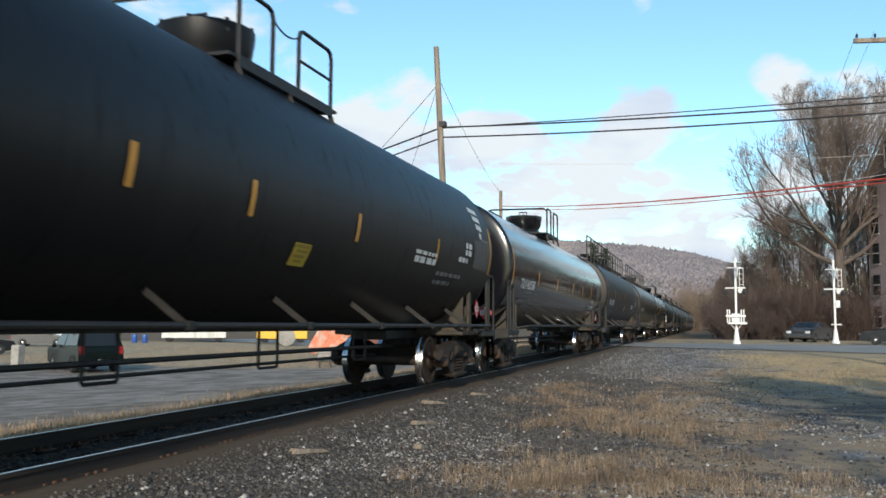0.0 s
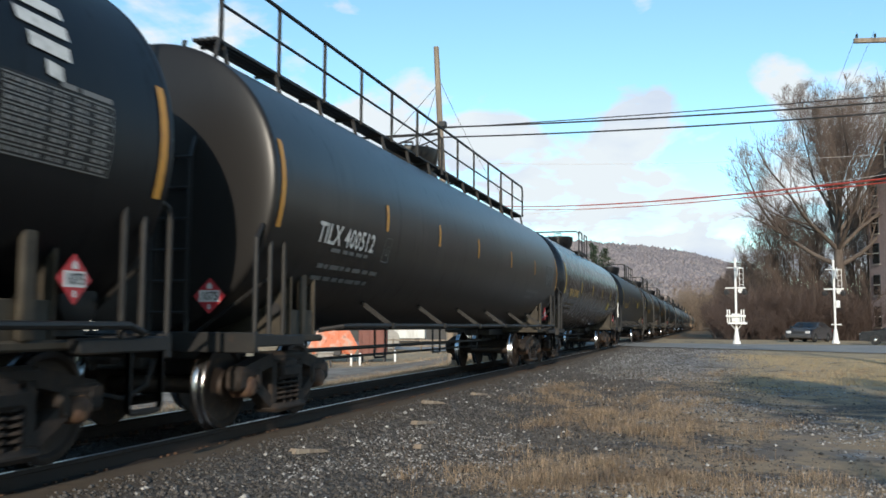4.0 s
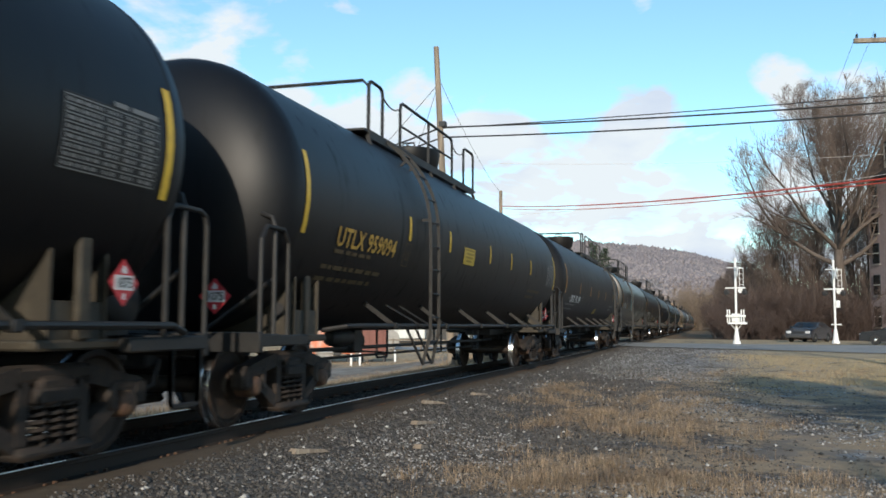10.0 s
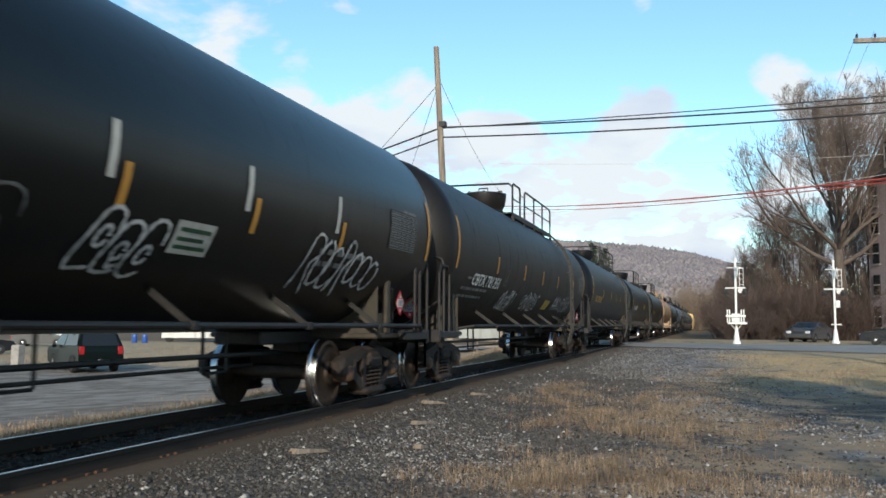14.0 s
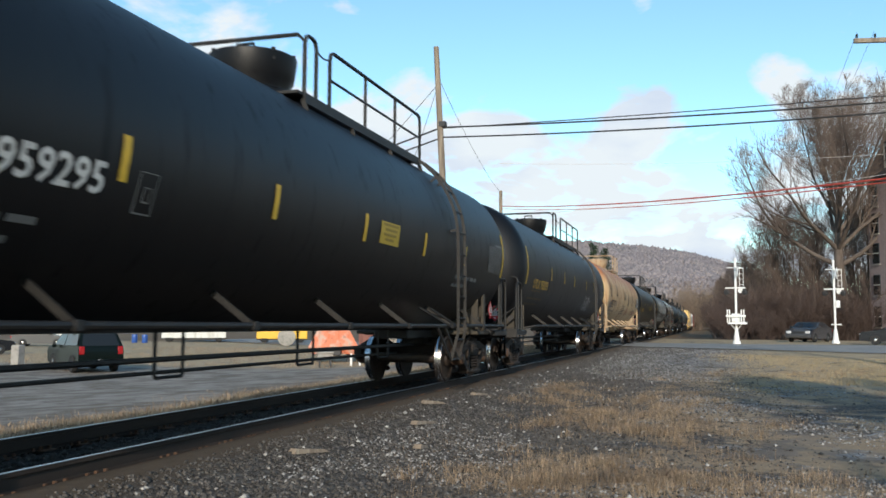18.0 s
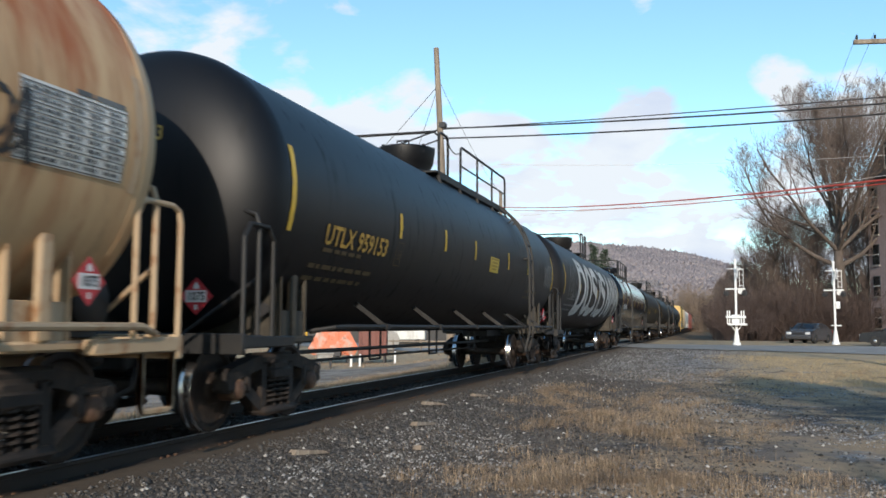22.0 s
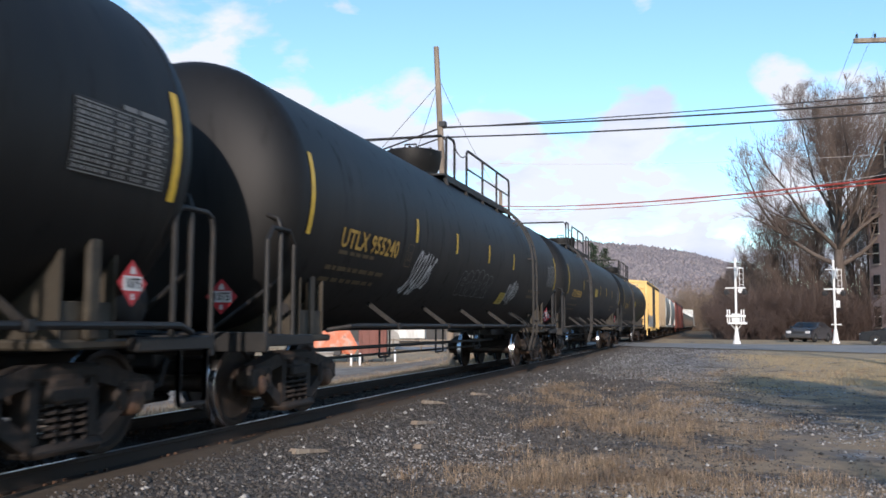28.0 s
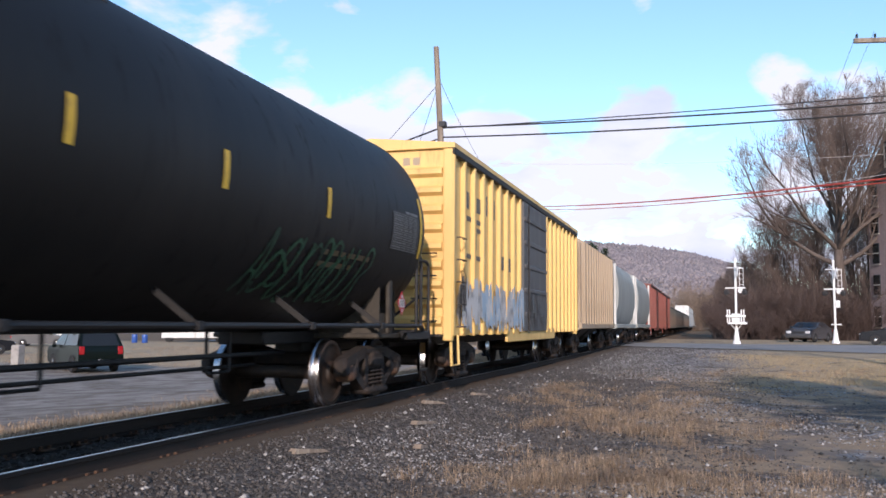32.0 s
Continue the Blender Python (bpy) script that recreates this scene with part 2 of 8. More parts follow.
    tan_brush=material("tan_winter_brush", (0.24, 0.175, 0.125), 0.9, 0.0, [((0.31, 0.235, 0.165), 0.3, 0.45, 0.7, ONE)], island=0.3),
    stone=material("grey_ballast_stone", (0.066, 0.060, 0.055), 0.85, 0.0, [((0.115, 0.107, 0.098), 9.0, 0.5, 0.70, ONE)], 0.2, 60, island=0.7),
    straw=material("dry_straw_grass", (0.39, 0.285, 0.185), 0.85, 0.0, [((0.25, 0.18, 0.12), 1.4, 0.42, 0.62, ONE)], island=0.45, spec=0.2),
    glass=material("dark_window_glass", (0.015, 0.018, 0.02), 0.08),
    car_black=material("black_car_paint", (0.012, 0.013, 0.016), 0.16),
    car_grey=material("grey_car_paint", (0.075, 0.075, 0.078), 0.22, 0.3),
    pickup_green=material("dark_green_car_paint", (0.003, 0.006, 0.005), 0.3, spec=0.2),
    tyre=material("tyre_rubber", (0.018, 0.018, 0.018), 0.85),
    chrome=material("bright_metal", (0.6, 0.6, 0.6), 0.25, 1.0),
    tail_red=material("red_tail_lens", (0.30, 0.012, 0.015), 0.25),
    lens=material("clear_lamp_lens", (0.55, 0.55, 0.55), 0.12),
    brick=material("purple_brown_brick", (0.29, 0.225, 0.22), 0.9, 0.0, [((0.34, 0.27, 0.26), 3.0, 0.42, 0.7, ONE), ((0.22, 0.17, 0.17), 12, 0.5, 0.75, ONE)], 0.3, 20),
    slate=material("dark_slate_roof", (0.055, 0.055, 0.062), 0.7, 0.0, [((0.09, 0.088, 0.09), 4, 0.45, 0.7, ONE)], 0.2, 10),
    orange=material("orange_machine_paint", (0.62, 0.17, 0.08), 0.6, 0.0, [((0.5, 0.32, 0.25), 2.2, 0.45, 0.62, ONE), ((0.2, 0.06, 0.03), 6, 0.55, 0.75, ONE)]),
    maroon=material("maroon_box_paint", (0.16, 0.05, 0.035), 0.6, 0.0, [((0.1, 0.035, 0.025), 4, 0.5, 0.7, ONE)]),
    school_yellow=material("yellow_vehicle_paint", (0.7, 0.40, 0.02), 0.4),
    blue=material("blue_plastic", (0.03, 0.09, 0.32), 0.4),
    concrete=material("pale_concrete", (0.32, 0.30, 0.27), 0.85, 0.0, [((0.22, 0.21, 0.19), 4, 0.45, 0.7, ONE)], 0.1, 30),
    box_yellow=material("faded_yellow_boxcar_paint", (0.74, 0.50, 0.17), 0.5, 0.0, [((0.66, 0.42, 0.14), 1.5, 0.45, 0.7, RUN), ((0.30, 0.13, 0.05), 3.0, 0.60, 0.74, RUN)], 0.05, 20),
    box_grey=material("dark_grey_door_paint", (0.075, 0.078, 0.08), 0.55, 0.0, [((0.12, 0.115, 0.11), 2.0, 0.45, 0.7, RUN)], 0.05, 20),
    hop_tan=material("tan_hopper_paint", (0.36, 0.28, 0.19), 0.6, 0.0, [((0.26, 0.19, 0.12), 1.6, 0.45, 0.7, RUN), ((0.2, 0.11, 0.06), 4, 0.62, 0.76, RUN)], 0.05, 20),
    hop_grey=material("pale_grey_hopper_paint", (0.29, 0.31, 0.29), 0.55, 0.0, [((0.22, 0.225, 0.205), 1.6, 0.45, 0.7, RUN)], 0.05, 20),
    hop_white=material("off_white_car_paint", (0.6, 0.61, 0.58), 0.55, 0.0, [((0.45, 0.44, 0.4), 1.6, 0.45, 0.7, RUN)], 0.05, 20),
    box_red=material("oxide_red_boxcar_paint", (0.20, 0.055, 0.04), 0.6, 0.0, [((0.18, 0.06, 0.04), 1.6, 0.45, 0.7, RUN)], 0.05, 20),
    gon_dark=material("dark_gondola_paint", (0.05, 0.055, 0.05), 0.6, 0.0, [((0.10, 0.07, 0.05), 2, 0.5, 0.7, RUN)], 0.05, 20),
)

# ---- mesh tools ----
class Geo:
    """A list of convex pieces, strips and tubes that becomes one mesh."""
    def __init__(self):
        self.v, self.f = [], []
    def convex(self, pts, faces):
        o = len(self.v)
        c = sum((Vector(p) for p in pts), Vector()) / len(pts)
        for f in faces:
            q = [Vector(pts[i]) for i in f]
            n = (q[1] - q[0]).cross(q[2] - q[0])
            m = sum(q, Vector()) / len(q)
            self.f.append(tuple(o + i for i in (f if n.dot(m - c) >= 0 else f[::-1])))
        self.v += [tuple(p) for p in pts]
        return self
    def hexa(self, p):
        return self.convex(p, [(0, 1, 2, 3), (4, 5, 6, 7), (0, 1, 5, 4), (1, 2, 6, 5), (2, 3, 7, 6), (3, 0, 4, 7)])
    def box(self, lo, hi, c=0.0):
        (x0, y0, z0), (x1, y1, z1) = lo, hi
        if c <= 0:
            return self.hexa([(x0, y0, z0), (x1, y0, z0), (x1, y1, z0), (x0, y1, z0), (x0, y0, z1), (x1, y0, z1), (x1, y1, z1), (x0, y1, z1)])
        c = min(c, abs(x1 - x0) * .45, abs(y1 - y0) * .45, abs(z1 - z0) * .45)
        L, pts, ix = (lo, hi), [], {}
        for s in ((a, b, e) for a in (0, 1) for b in (0, 1) for e in (0, 1)):
            for k in range(3):
                ix[s, k] = len(pts)
                pts.append(tuple(L[s[a]][a] + (0 if a == k else (c if s[a] == 0 else -c)) for a in range(3)))
        fs = []
        for k in range(3):
            a, b = [i for i in range(3) if i != k]
            for sk in (0, 1):
                q = []
                for sa, sb in ((0, 0), (1, 0), (1, 1), (0, 1)):
                    s = [0, 0, 0]; s[k], s[a], s[b] = sk, sa, sb
                    q.append(ix[tuple(s), k])
                fs.append(tuple(q))
            for sa in (0, 1):
                for sb in (0, 1):
                    s0, s1 = [0, 0, 0], [0, 0, 0]
                    s0[a] = s1[a] = sa; s0[b] = s1[b] = sb; s1[k] = 1
                    fs.append((ix[tuple(s0), a], ix[tuple(s1), a], ix[tuple(s1), b], ix[tuple(s0), b]))
        for s in ((a, b, e) for a in (0, 1) for b in (0, 1) for e in (0, 1)):
            fs.append(tuple(ix[s, k] for k in range(3)))
        return self.convex(pts, fs)
    def beam(self, p, q, w, h, up=(0, 0, 1)):
        """A bar of section w (sideways) by h from p to q."""
        p, q = Vector(p), Vector(q)
        d = (q - p).normalized()
        s = d.cross(Vector(up))
        if s.length < 1e-4:
            s = d.cross(Vector((0, 1, 0)))
        s.normalize()
        u = s.cross(d)
        s, u = s * w / 2, u * h / 2
        return self.hexa([p - s - u, p + s - u, p + s + u, p - s + u, q - s - u, q + s - u, q + s + u, q - s + u])
    def rod(self, p, q, r, n=8, r2=None, caps=True):
        p, q = Vector(p), Vector(q)
        r2 = r if r2 is None else r2
        d = (q - p).normalized()
        s = d.orthogonal().normalized()
        u = d.cross(s)
        o = len(self.v)
        for c, rr in ((p, r), (q, r2)):
            for i in range(n):
                a = 2 * math.pi * i / n
                self.v.append(tuple(c + (s * math.cos(a) + u * math.sin(a)) * rr))
        for i in range(n):
            j = (i + 1) % n
            self.f.append((o + i, o + j, o + n + j, o + n + i))
        if caps:
            self.f.append(tuple(o + i for i in reversed(range(n))))
            self.f.append(tuple(o + n + i for i in range(n)))
        return self
    def pipe(self, pts, r, n=6):
        """A tube along a line of points, mitred at the bends."""
        pts = [Vector(p) for p in pts]
        o, m = len(self.v), len(pts)
        ref = None
        for k, p in enumerate(pts):
            d = (pts[min(k + 1, m - 1)] - pts[max(k - 1, 0)]).normalized()
            s = (ref - d * ref.dot(d)) if ref is not None else d.orthogonal()
            if s.length < 1e-5:
                s = d.orthogonal()
            s.normalize(); ref = s
            u = d.cross(s)
            for i in range(n):
                a = 2 * math.pi * i / n
                self.v.append(tuple(p + (s * math.cos(a) + u * math.sin(a)) * r))
        for k in range(m - 1):
            for i in range(n):
                j = (i + 1) % n
                self.f.append((o + k * n + i, o + k * n + j, o + (k + 1) * n + j, o + (k + 1) * n + i))
        self.f.append(tuple(o + i for i in reversed(range(n))))
        self.f.append(tuple(o + (m - 1) * n + i for i in range(n)))
        return self
    def lathe(self, prof, n=48, axis="z", centre=(0, 0, 0)):
        """prof: rows of (radius, height along the axis)."""
        o, c = len(self.v), centre
        for r, h in prof:
            for i in range(n):
                a = 2 * math.pi * i / n
                x, y = r * math.cos(a), r * math.sin(a)
                p = {"z": (x, y, h), "y": (y, h, x), "x": (h, x, y)}[axis]
                self.v.append((p[0] + c[0], p[1] + c[1], p[2] + c[2]))
        for k in range(len(prof) - 1):
            for i in range(n):
                j = (i + 1) % n
                self.f.append((o + k * n + i, o + k * n + j, o + (k + 1) * n + j, o + (k + 1) * n + i))
        if prof[0][0] > 1e-6:
            self.f.append(tuple(o + i for i in reversed(range(n))))
        if prof[-1][0] > 1e-6:
            self.f.append(tuple(o + (len(prof) - 1) * n + i for i in range(n)))
        return self
    def prism(self, poly, a0, a1, axis="y"):
        """A convex outline pushed along an axis. poly: (x, z) for y, (y, z) for x, (x, y) for z."""
        def at(p, a):
            return {"y": (p[0], a, p[1]), "x": (a, p[0], p[1]), "z": (p[0], p[1], a)}[axis]
        n = len(poly)
        pts = [at(p, a0) for p in poly] + [at(p, a1) for p in poly]
        return self.convex(pts, [tuple(range(n)), tuple(range(n, 2 * n))] + [(i, (i + 1) % n, n + (i + 1) % n, n + i) for i in range(n)])
    def mesh(self, name, mat, smooth=True):
        me = bpy.data.meshes.new(name)
        me.from_pydata(self.v, [], self.f)
        if mat is not None:
            me.materials.append(mat)
        if smooth:
            me.shade_smooth()
            me.set_sharp_from_angle(angle=radians(38))
        return me
def part(name, geo, mat, parent=None, label="", smooth=True):
    """One mesh object, under a thing or a part. geo: a Geo or a mesh that is shared."""
    me = geo if isinstance(geo, bpy.types.Mesh) else geo.mesh(name, mat, smooth)
    ob = new(name, me)
    if parent is not None:
        ob.parent = parent
    if label:
        tagged(ob, label)
    return ob
def thing(name, m, label, category, group="", kind=""):
    ob = new(name)
    ob.empty_display_size = 0.3
    ob.matrix_basis = m
    return tagged(ob, label, category, group, kind)
STORE = {}
def shared(key, make, mat, smooth=True):
    if key not in STORE:
        STORE[key] = make().mesh(key[0], mat, smooth)
    return STORE[key]

# ---- ground ----
XC = -5.90                      # centre line of the track; the rail head is at height 0
def smooth(a, b, t):
    t = np.clip((t - a) / (b - a), 0, 1)
    return t * t * (3 - 2 * t)
def wobble(x, y, scale, seed):
    """Gentle uneven ground: a few crossed waves."""
    r = np.random.RandomState(seed)
    s = 0
    for k in range(7):
        a, w, p = r.uniform(0, 6.28), scale * r.uniform(0.5, 2.4), r.uniform(0, 6.28)
        s = s + np.sin((x * math.cos(a) + y * math.sin(a)) / w + p + 0.7 * np.sin((x * math.sin(a) - y * math.cos(a)) / (1.7 * w)))
    return s / 7
def ground_z(x, y):
    x, y = np.asarray(x, float), np.asarray(y, float)
    u = x - XC
    near = -0.19 - 0.20 * smooth(1.5, 3.2, u) - 0.03 * (1 - smooth(0.72, 0.9, u))
    far = -0.22 - 0.34 * smooth(1.4, 3.2, -u) - 0.42 * smooth(3.2, 14, -u)
    z = np.where(u > 0, near, far)
    # fines bury the tie ends and fill the cribs between the rails
    z = z + 0.075 * smooth(0.82, 0.95, u) * (1 - smooth(1.45, 2.1, u)) + 0.045 * (1 - smooth(0.58, 0.70, np.abs(u)))
    rise = smooth(30, 47, y + 0.75 * np.clip(u, 0, 20) * 0.75) * (1 - smooth(84, 98, y)) * (1 - smooth(4, 9, -u))
    z = z + (-0.07 - z) * rise
    rough = smooth(0.8, 1.8, np.abs(u)) * (1 - 0.8 * rise)
    z = z + rough * (0.035 * wobble(x, y, 0.9, 3) + 0.012 * wobble(x, y, 0.22, 5))
    return z
def spaced(parts):
    out = []
    for a, b, s in parts:
        out += list(np.arange(a, b, s))
    return np.array(out + [parts[-1][1]])
def grid_mesh(name, xs, ys, zfun, mat):
    X, Y = np.meshgrid(xs, ys)
    Z = zfun(X, Y)
    v = np.stack([X.ravel(), Y.ravel(), Z.ravel()], 1)
    nx, ny = len(xs), len(ys)
    i = np.arange(nx * ny).reshape(ny, nx)
    f = np.stack([i[:-1, :-1].ravel(), i[:-1, 1:].ravel(), i[1:, 1:].ravel(), i[1:, :-1].ravel()], 1)
    me = bpy.data.meshes.new(name)
    me.from_pydata(v.tolist(), [], f.tolist())
    me.materials.append(mat)
    me.shade_smooth()
    return new(name, me)
def ground_material():
    m = bpy.data.materials.new("gravel_and_dry_grass_ground")
    m.use_nodes = True
    nt = m.node_tree
    N, L = nt.nodes.new, nt.links.new
    b = nt.nodes["Principled BSDF"]
    b.inputs["Roughness"].default_value = 0.95
    b.inputs["Specular IOR Level"].default_value = 0.2
    tc = N("ShaderNodeTexCoord")
    sep = N("ShaderNodeSeparateXYZ"); L(tc.outputs["Object"], sep.inputs[0])
    def noise_at(scale, detail=5, rough=0.6, off=0.0):
        mp = N("ShaderNodeMapping"); mp.inputs["Location"].default_value = (off, off * 0.7, 0)
        L(tc.outputs["Object"], mp.inputs[0])
        n = N("ShaderNodeTexNoise")
        n.inputs["Scale"].default_value, n.inputs["Detail"].default_value, n.inputs["Roughness"].default_value = scale, detail, rough
        L(mp.outputs[0], n.inputs["Vector"])
        return n.outputs["Fac"]
    def ramp(src, lo, hi, a=0.0, z=1.0):
        r = N("ShaderNodeMapRange"); r.interpolation_type = 'SMOOTHSTEP'
        r.inputs["From Min"].default_value, r.inputs["From Max"].default_value = lo, hi
        r.inputs["To Min"].default_value, r.inputs["To Max"].default_value = a, z
        L(src, r.inputs["Value"])
        return r.outputs[0]
    def math2(op, a, c):
        n = N("ShaderNodeMath"); n.operation = op
        for k, s in enumerate((a, c)):
            if isinstance(s, (int, float)):
                n.inputs[k].default_value = s
            else:
                L(s, n.inputs[k])
        return n.outputs[0]
    def mixed(fac, a, c):
        n = N("ShaderNodeMix"); n.data_type = 'RGBA'
        L(fac, n.inputs[0])
        for k, s in ((6, a), (7, c)):
            if isinstance(s, tuple):
                n.inputs[k].default_value = (*s, 1)
            else:
                L(s, n.inputs[k])
        return n.outputs[2]
    X, Y = sep.outputs["X"], sep.outputs["Y"]
    big, mid, fine = noise_at(0.22, 4), noise_at(0.9, 6, 0.65, 4.2), noise_at(9.0, 6, 0.7, 1.3)
    # crushed stone: speckled
    vor = N("ShaderNodeTexVoronoi"); vor.inputs["Scale"].default_value = 22.0
    L(tc.outputs["Object"], vor.inputs["Vector"])
    grey = N("ShaderNodeRGBToBW"); L(vor.outputs["Color"], grey.inputs[0])
    speck = ramp(grey.outputs[0], 0.25, 0.85)
    gravel = mixed(speck, (0.052, 0.046, 0.042), (0.135, 0.125, 0.115))
    pale = mixed(speck, (0.17, 0.172, 0.175), (0.35, 0.355, 0.36))
    earth = mixed(fine, (0.15, 0.118, 0.092), (0.29, 0.235, 0.185))
    straw = mixed(fine, (0.20, 0.145, 0.095), (0.43, 0.32, 0.205))
    green = mixed(fine, (0.25, 0.19, 0.115), (0.50, 0.385, 0.24))
    # away from the track the gravel gives way to grass
    side = ramp(X, XC + 3.0, XC + 6.2)
    patch = ramp(math2('ADD', mid, math2('MULTIPLY', noise_at(3.2, 6, 0.7, 8.0), 0.35)), 0.60, 0.72)
    near = math2('MULTIPLY', ramp(math2('ADD', Y, math2('MULTIPLY', mid, 3.0)), 10.8, 9.6), ramp(X, -2.2, -1.0))
    grassy = math2('MAXIMUM', math2('MULTIPLY', side, patch), math2('MULTIPLY', near, ramp(noise_at(2.2, 6, 0.7, 5.0), 0.36, 0.52)))
    col = mixed(math2('MULTIPLY', side, ramp(big, 0.42, 0.6)), gravel, earth)
    col = mixed(math2('MULTIPLY', side, ramp(noise_at(0.7, 7, 0.7, 11.0), 0.52, 0.60)), col, pale)
    col = mixed(grassy, col, straw)
    lawn = math2('MULTIPLY', ramp(math2('ADD', Y, math2('MULTIPLY', mid, 8.0)), 25, 31), ramp(math2('ADD', X, math2('MULTIPLY', mid, 4.0)), 1.2, 4.2))
    col = mixed(math2('MULTIPLY', lawn, ramp(mid, 0.32, 0.5)), col, green)
    # pale apron of loose stone by the crossing
    apron = math2('MULTIPLY', math2('MULTIPLY', ramp(Y, 24, 36), ramp(X, 3.0, -1.5)), ramp(X, XC + 1.4, XC + 2.6))
    col = mixed(math2('MULTIPLY', apron, ramp(mid, 0.38, 0.52)), col, pale)
    # beyond the track: a strip of dry grass, then a pale gravel lot, then rough grass
    lot = mixed(ramp(noise_at(0.8, 8, 0.72, 2.0), 0.38, 0.64), (0.15, 0.125, 0.10), (0.30, 0.27, 0.235))
    col = mixed(ramp(X, XC - 1.9, XC - 2.4), col, green)
    col = mixed(ramp(math2('ADD', X, math2('MULTIPLY', mid, 2.5)), XC - 3.0, XC - 4.4), col, lot)
    lawn2 = math2('MULTIPLY', math2('MULTIPLY', ramp(Y, 36, 41), ramp(math2('ADD', X, math2('MULTIPLY', Y, -0.55)), -30.0, -38.0)), ramp(mid, 0.36, 0.46))
    col = mixed(lawn2, col, green)
    # brown earth and rotten timber along the tie ends
    brown = math2('MULTIPLY', ramp(math2('ADD', X, math2('MULTIPLY', noise_at(1.6, 5, 0.6, 3.0), 0.9)), XC + 2.35, XC + 1.75), ramp(X, XC, XC + 0.5))
    col = mixed(brown, col, mixed(fine, (0.062, 0.046, 0.033), (0.15, 0.115, 0.083)))
    # darker stone in a band between the rails
    dark_bed = math2('MULTIPLY', ramp(X, XC - 1.5, XC - 1.0), ramp(X, XC + 1.15, XC + 0.7))
    col = mixed(dark_bed, col, mixed(speck, (0.022, 0.018, 0.015), (0.05, 0.042, 0.035)))
    wild = ramp(Y, 84, 96)
    col = mixed(wild, col, mixed(mid, (0.12, 0.08, 0.05), (0.20, 0.145, 0.09)))
    L(col, b.inputs["Base Color"])
    bp = N("ShaderNodeBump"); bp.inputs["Strength"].default_value = 0.7; bp.inputs["Distance"].default_value = 0.03
    L(math2('ADD', math2('MULTIPLY', grey.outputs[0], 0.6), fine), bp.inputs["Height"])
    L(bp.outputs[0], b.inputs["Normal"])
    return m
GX = spaced([(-2600, -300, 230), (-300, -60, 20), (-60, -14, 1.5), (-14, -8.5, 0.4), (-8.5, 8, 0.13), (8, 16, 0.4), (16, 60, 2), (60, 300, 20), (300, 2600, 230)])
GY = spaced([(-700, -60, 40), (-60, 4, 2), (4, 30, 0.16), (30, 60, 0.4), (60, 110, 1.5), (110, 400, 15), (400, 3400, 150)])
tagged(grid_mesh("ground", GX, GY, ground_z, ground_material()), "gravel, dry straw-coloured grass and pale stone beside the track", "ground", kind="structure")

# road over the track
def road_mesh():
    g = Geo()
    near = [(-60, 96), (-20, 66), (-8, 55.8), (XC - 0.9, 54.2), (XC + 0.9, 52.8), (-3, 51.0), (2.0, 48.2), (7.4, 44.1), (14, 39.2), (60, 4)]
    far = [(-60, 112), (-20, 84), (-8, 70.0), (XC - 0.9, 66.5), (XC + 0.9, 64.0), (-3, 62.4), (2.0, 62.0), (10.5, 62.6), (20, 62), (60, 50)]
    n = 6
    for k in range(len(near)):
        for j in range(n + 1):
            t = j / n
            x, y = near[k][0] * (1 - t) + far[k][0] * t, near[k][1] * (1 - t) + far[k][1] * t
            z = max(-0.025 - 0.02 * abs(x - XC) ** 0.5 * 0.2, float(ground_z(x, y)) + 0.02) if abs(x - XC) < 14 else float(ground_z(x, y)) + 0.05
            g.v.append((x, y, z))
    for k in range(len(near) - 1):
        for j in range(n):
            a = k * (n + 1) + j
            g.f.append((a, a + n + 1, a + n + 2, a + 1))
    return g
tagged(part("road", road_mesh(), M["asphalt"]), "worn grey asphalt road over the level crossing", "road", kind="structure")

# ---- track ----
def rail_mesh(y0, y1):
    g = Geo()
    prof = [(-0.07, -0.172), (0.07, -0.172), (0.07, -0.160), (0.012, -0.140), (0.012, -0.045), (0.036, -0.036), (0.036, -0.006), (-0.036, -0.006), (-0.036, -0.036), (-0.012, -0.045), (-0.012, -0.140), (-0.07, -0.160)]
    n = len(prof)
    for y in (y0, y1):
        g.v += [(x, y, z) for x, z in prof]
    g.f += [(i, (i + 1) % n, n + (i + 1) % n, n + i) for i in range(n)]
    return g
for sx in (-0.755, 0.755):
    r = part("rail", rail_mesh(-460, 900), M["rail"], smooth=False)
    r.matrix_basis = pose(XC + sx, 0, 0)
    tagged(r, "rusty steel rail with a polished running surface", "rail", "rails of the track", "structure")
    part("running_surface", Geo().box((-0.010, -460, -0.0058), (0.018, 900, 0.0), 0.002), M["rail_top"], r, "bright worn rail head")

# ---- freight cars ----
SPEED = 12.856
R_TANK, Z_TANK, HALF, TRUCK = 1.60, 2.63, 8.40, 7.635
def on_tank(y, deg, lift=0.0):
    a = radians(deg)
    return Vector(((R_TANK + lift) * math.cos(a), y, Z_TANK + (R_TANK + lift) * math.sin(a)))
def g_shell(half):
    return Geo().lathe([(R_TANK, y) for y in (half, half / 3, -half / 3, -half)], 72, "y", (0, 0, Z_TANK))
def g_head(depth):
    prof = [(0.0, depth)]
    for k in range(1, 15):
        a = math.pi / 2 * k / 14
        prof.append((R_TANK * math.sin(a) ** 0.92, 0.04 + (depth - 0.04) * math.cos(a)))
    prof += [(R_TANK + 0.004, 0.02), (R_TANK + 0.004, -0.02)]
    return Geo().lathe(prof, 72, "y", (0, 0, Z_TANK))
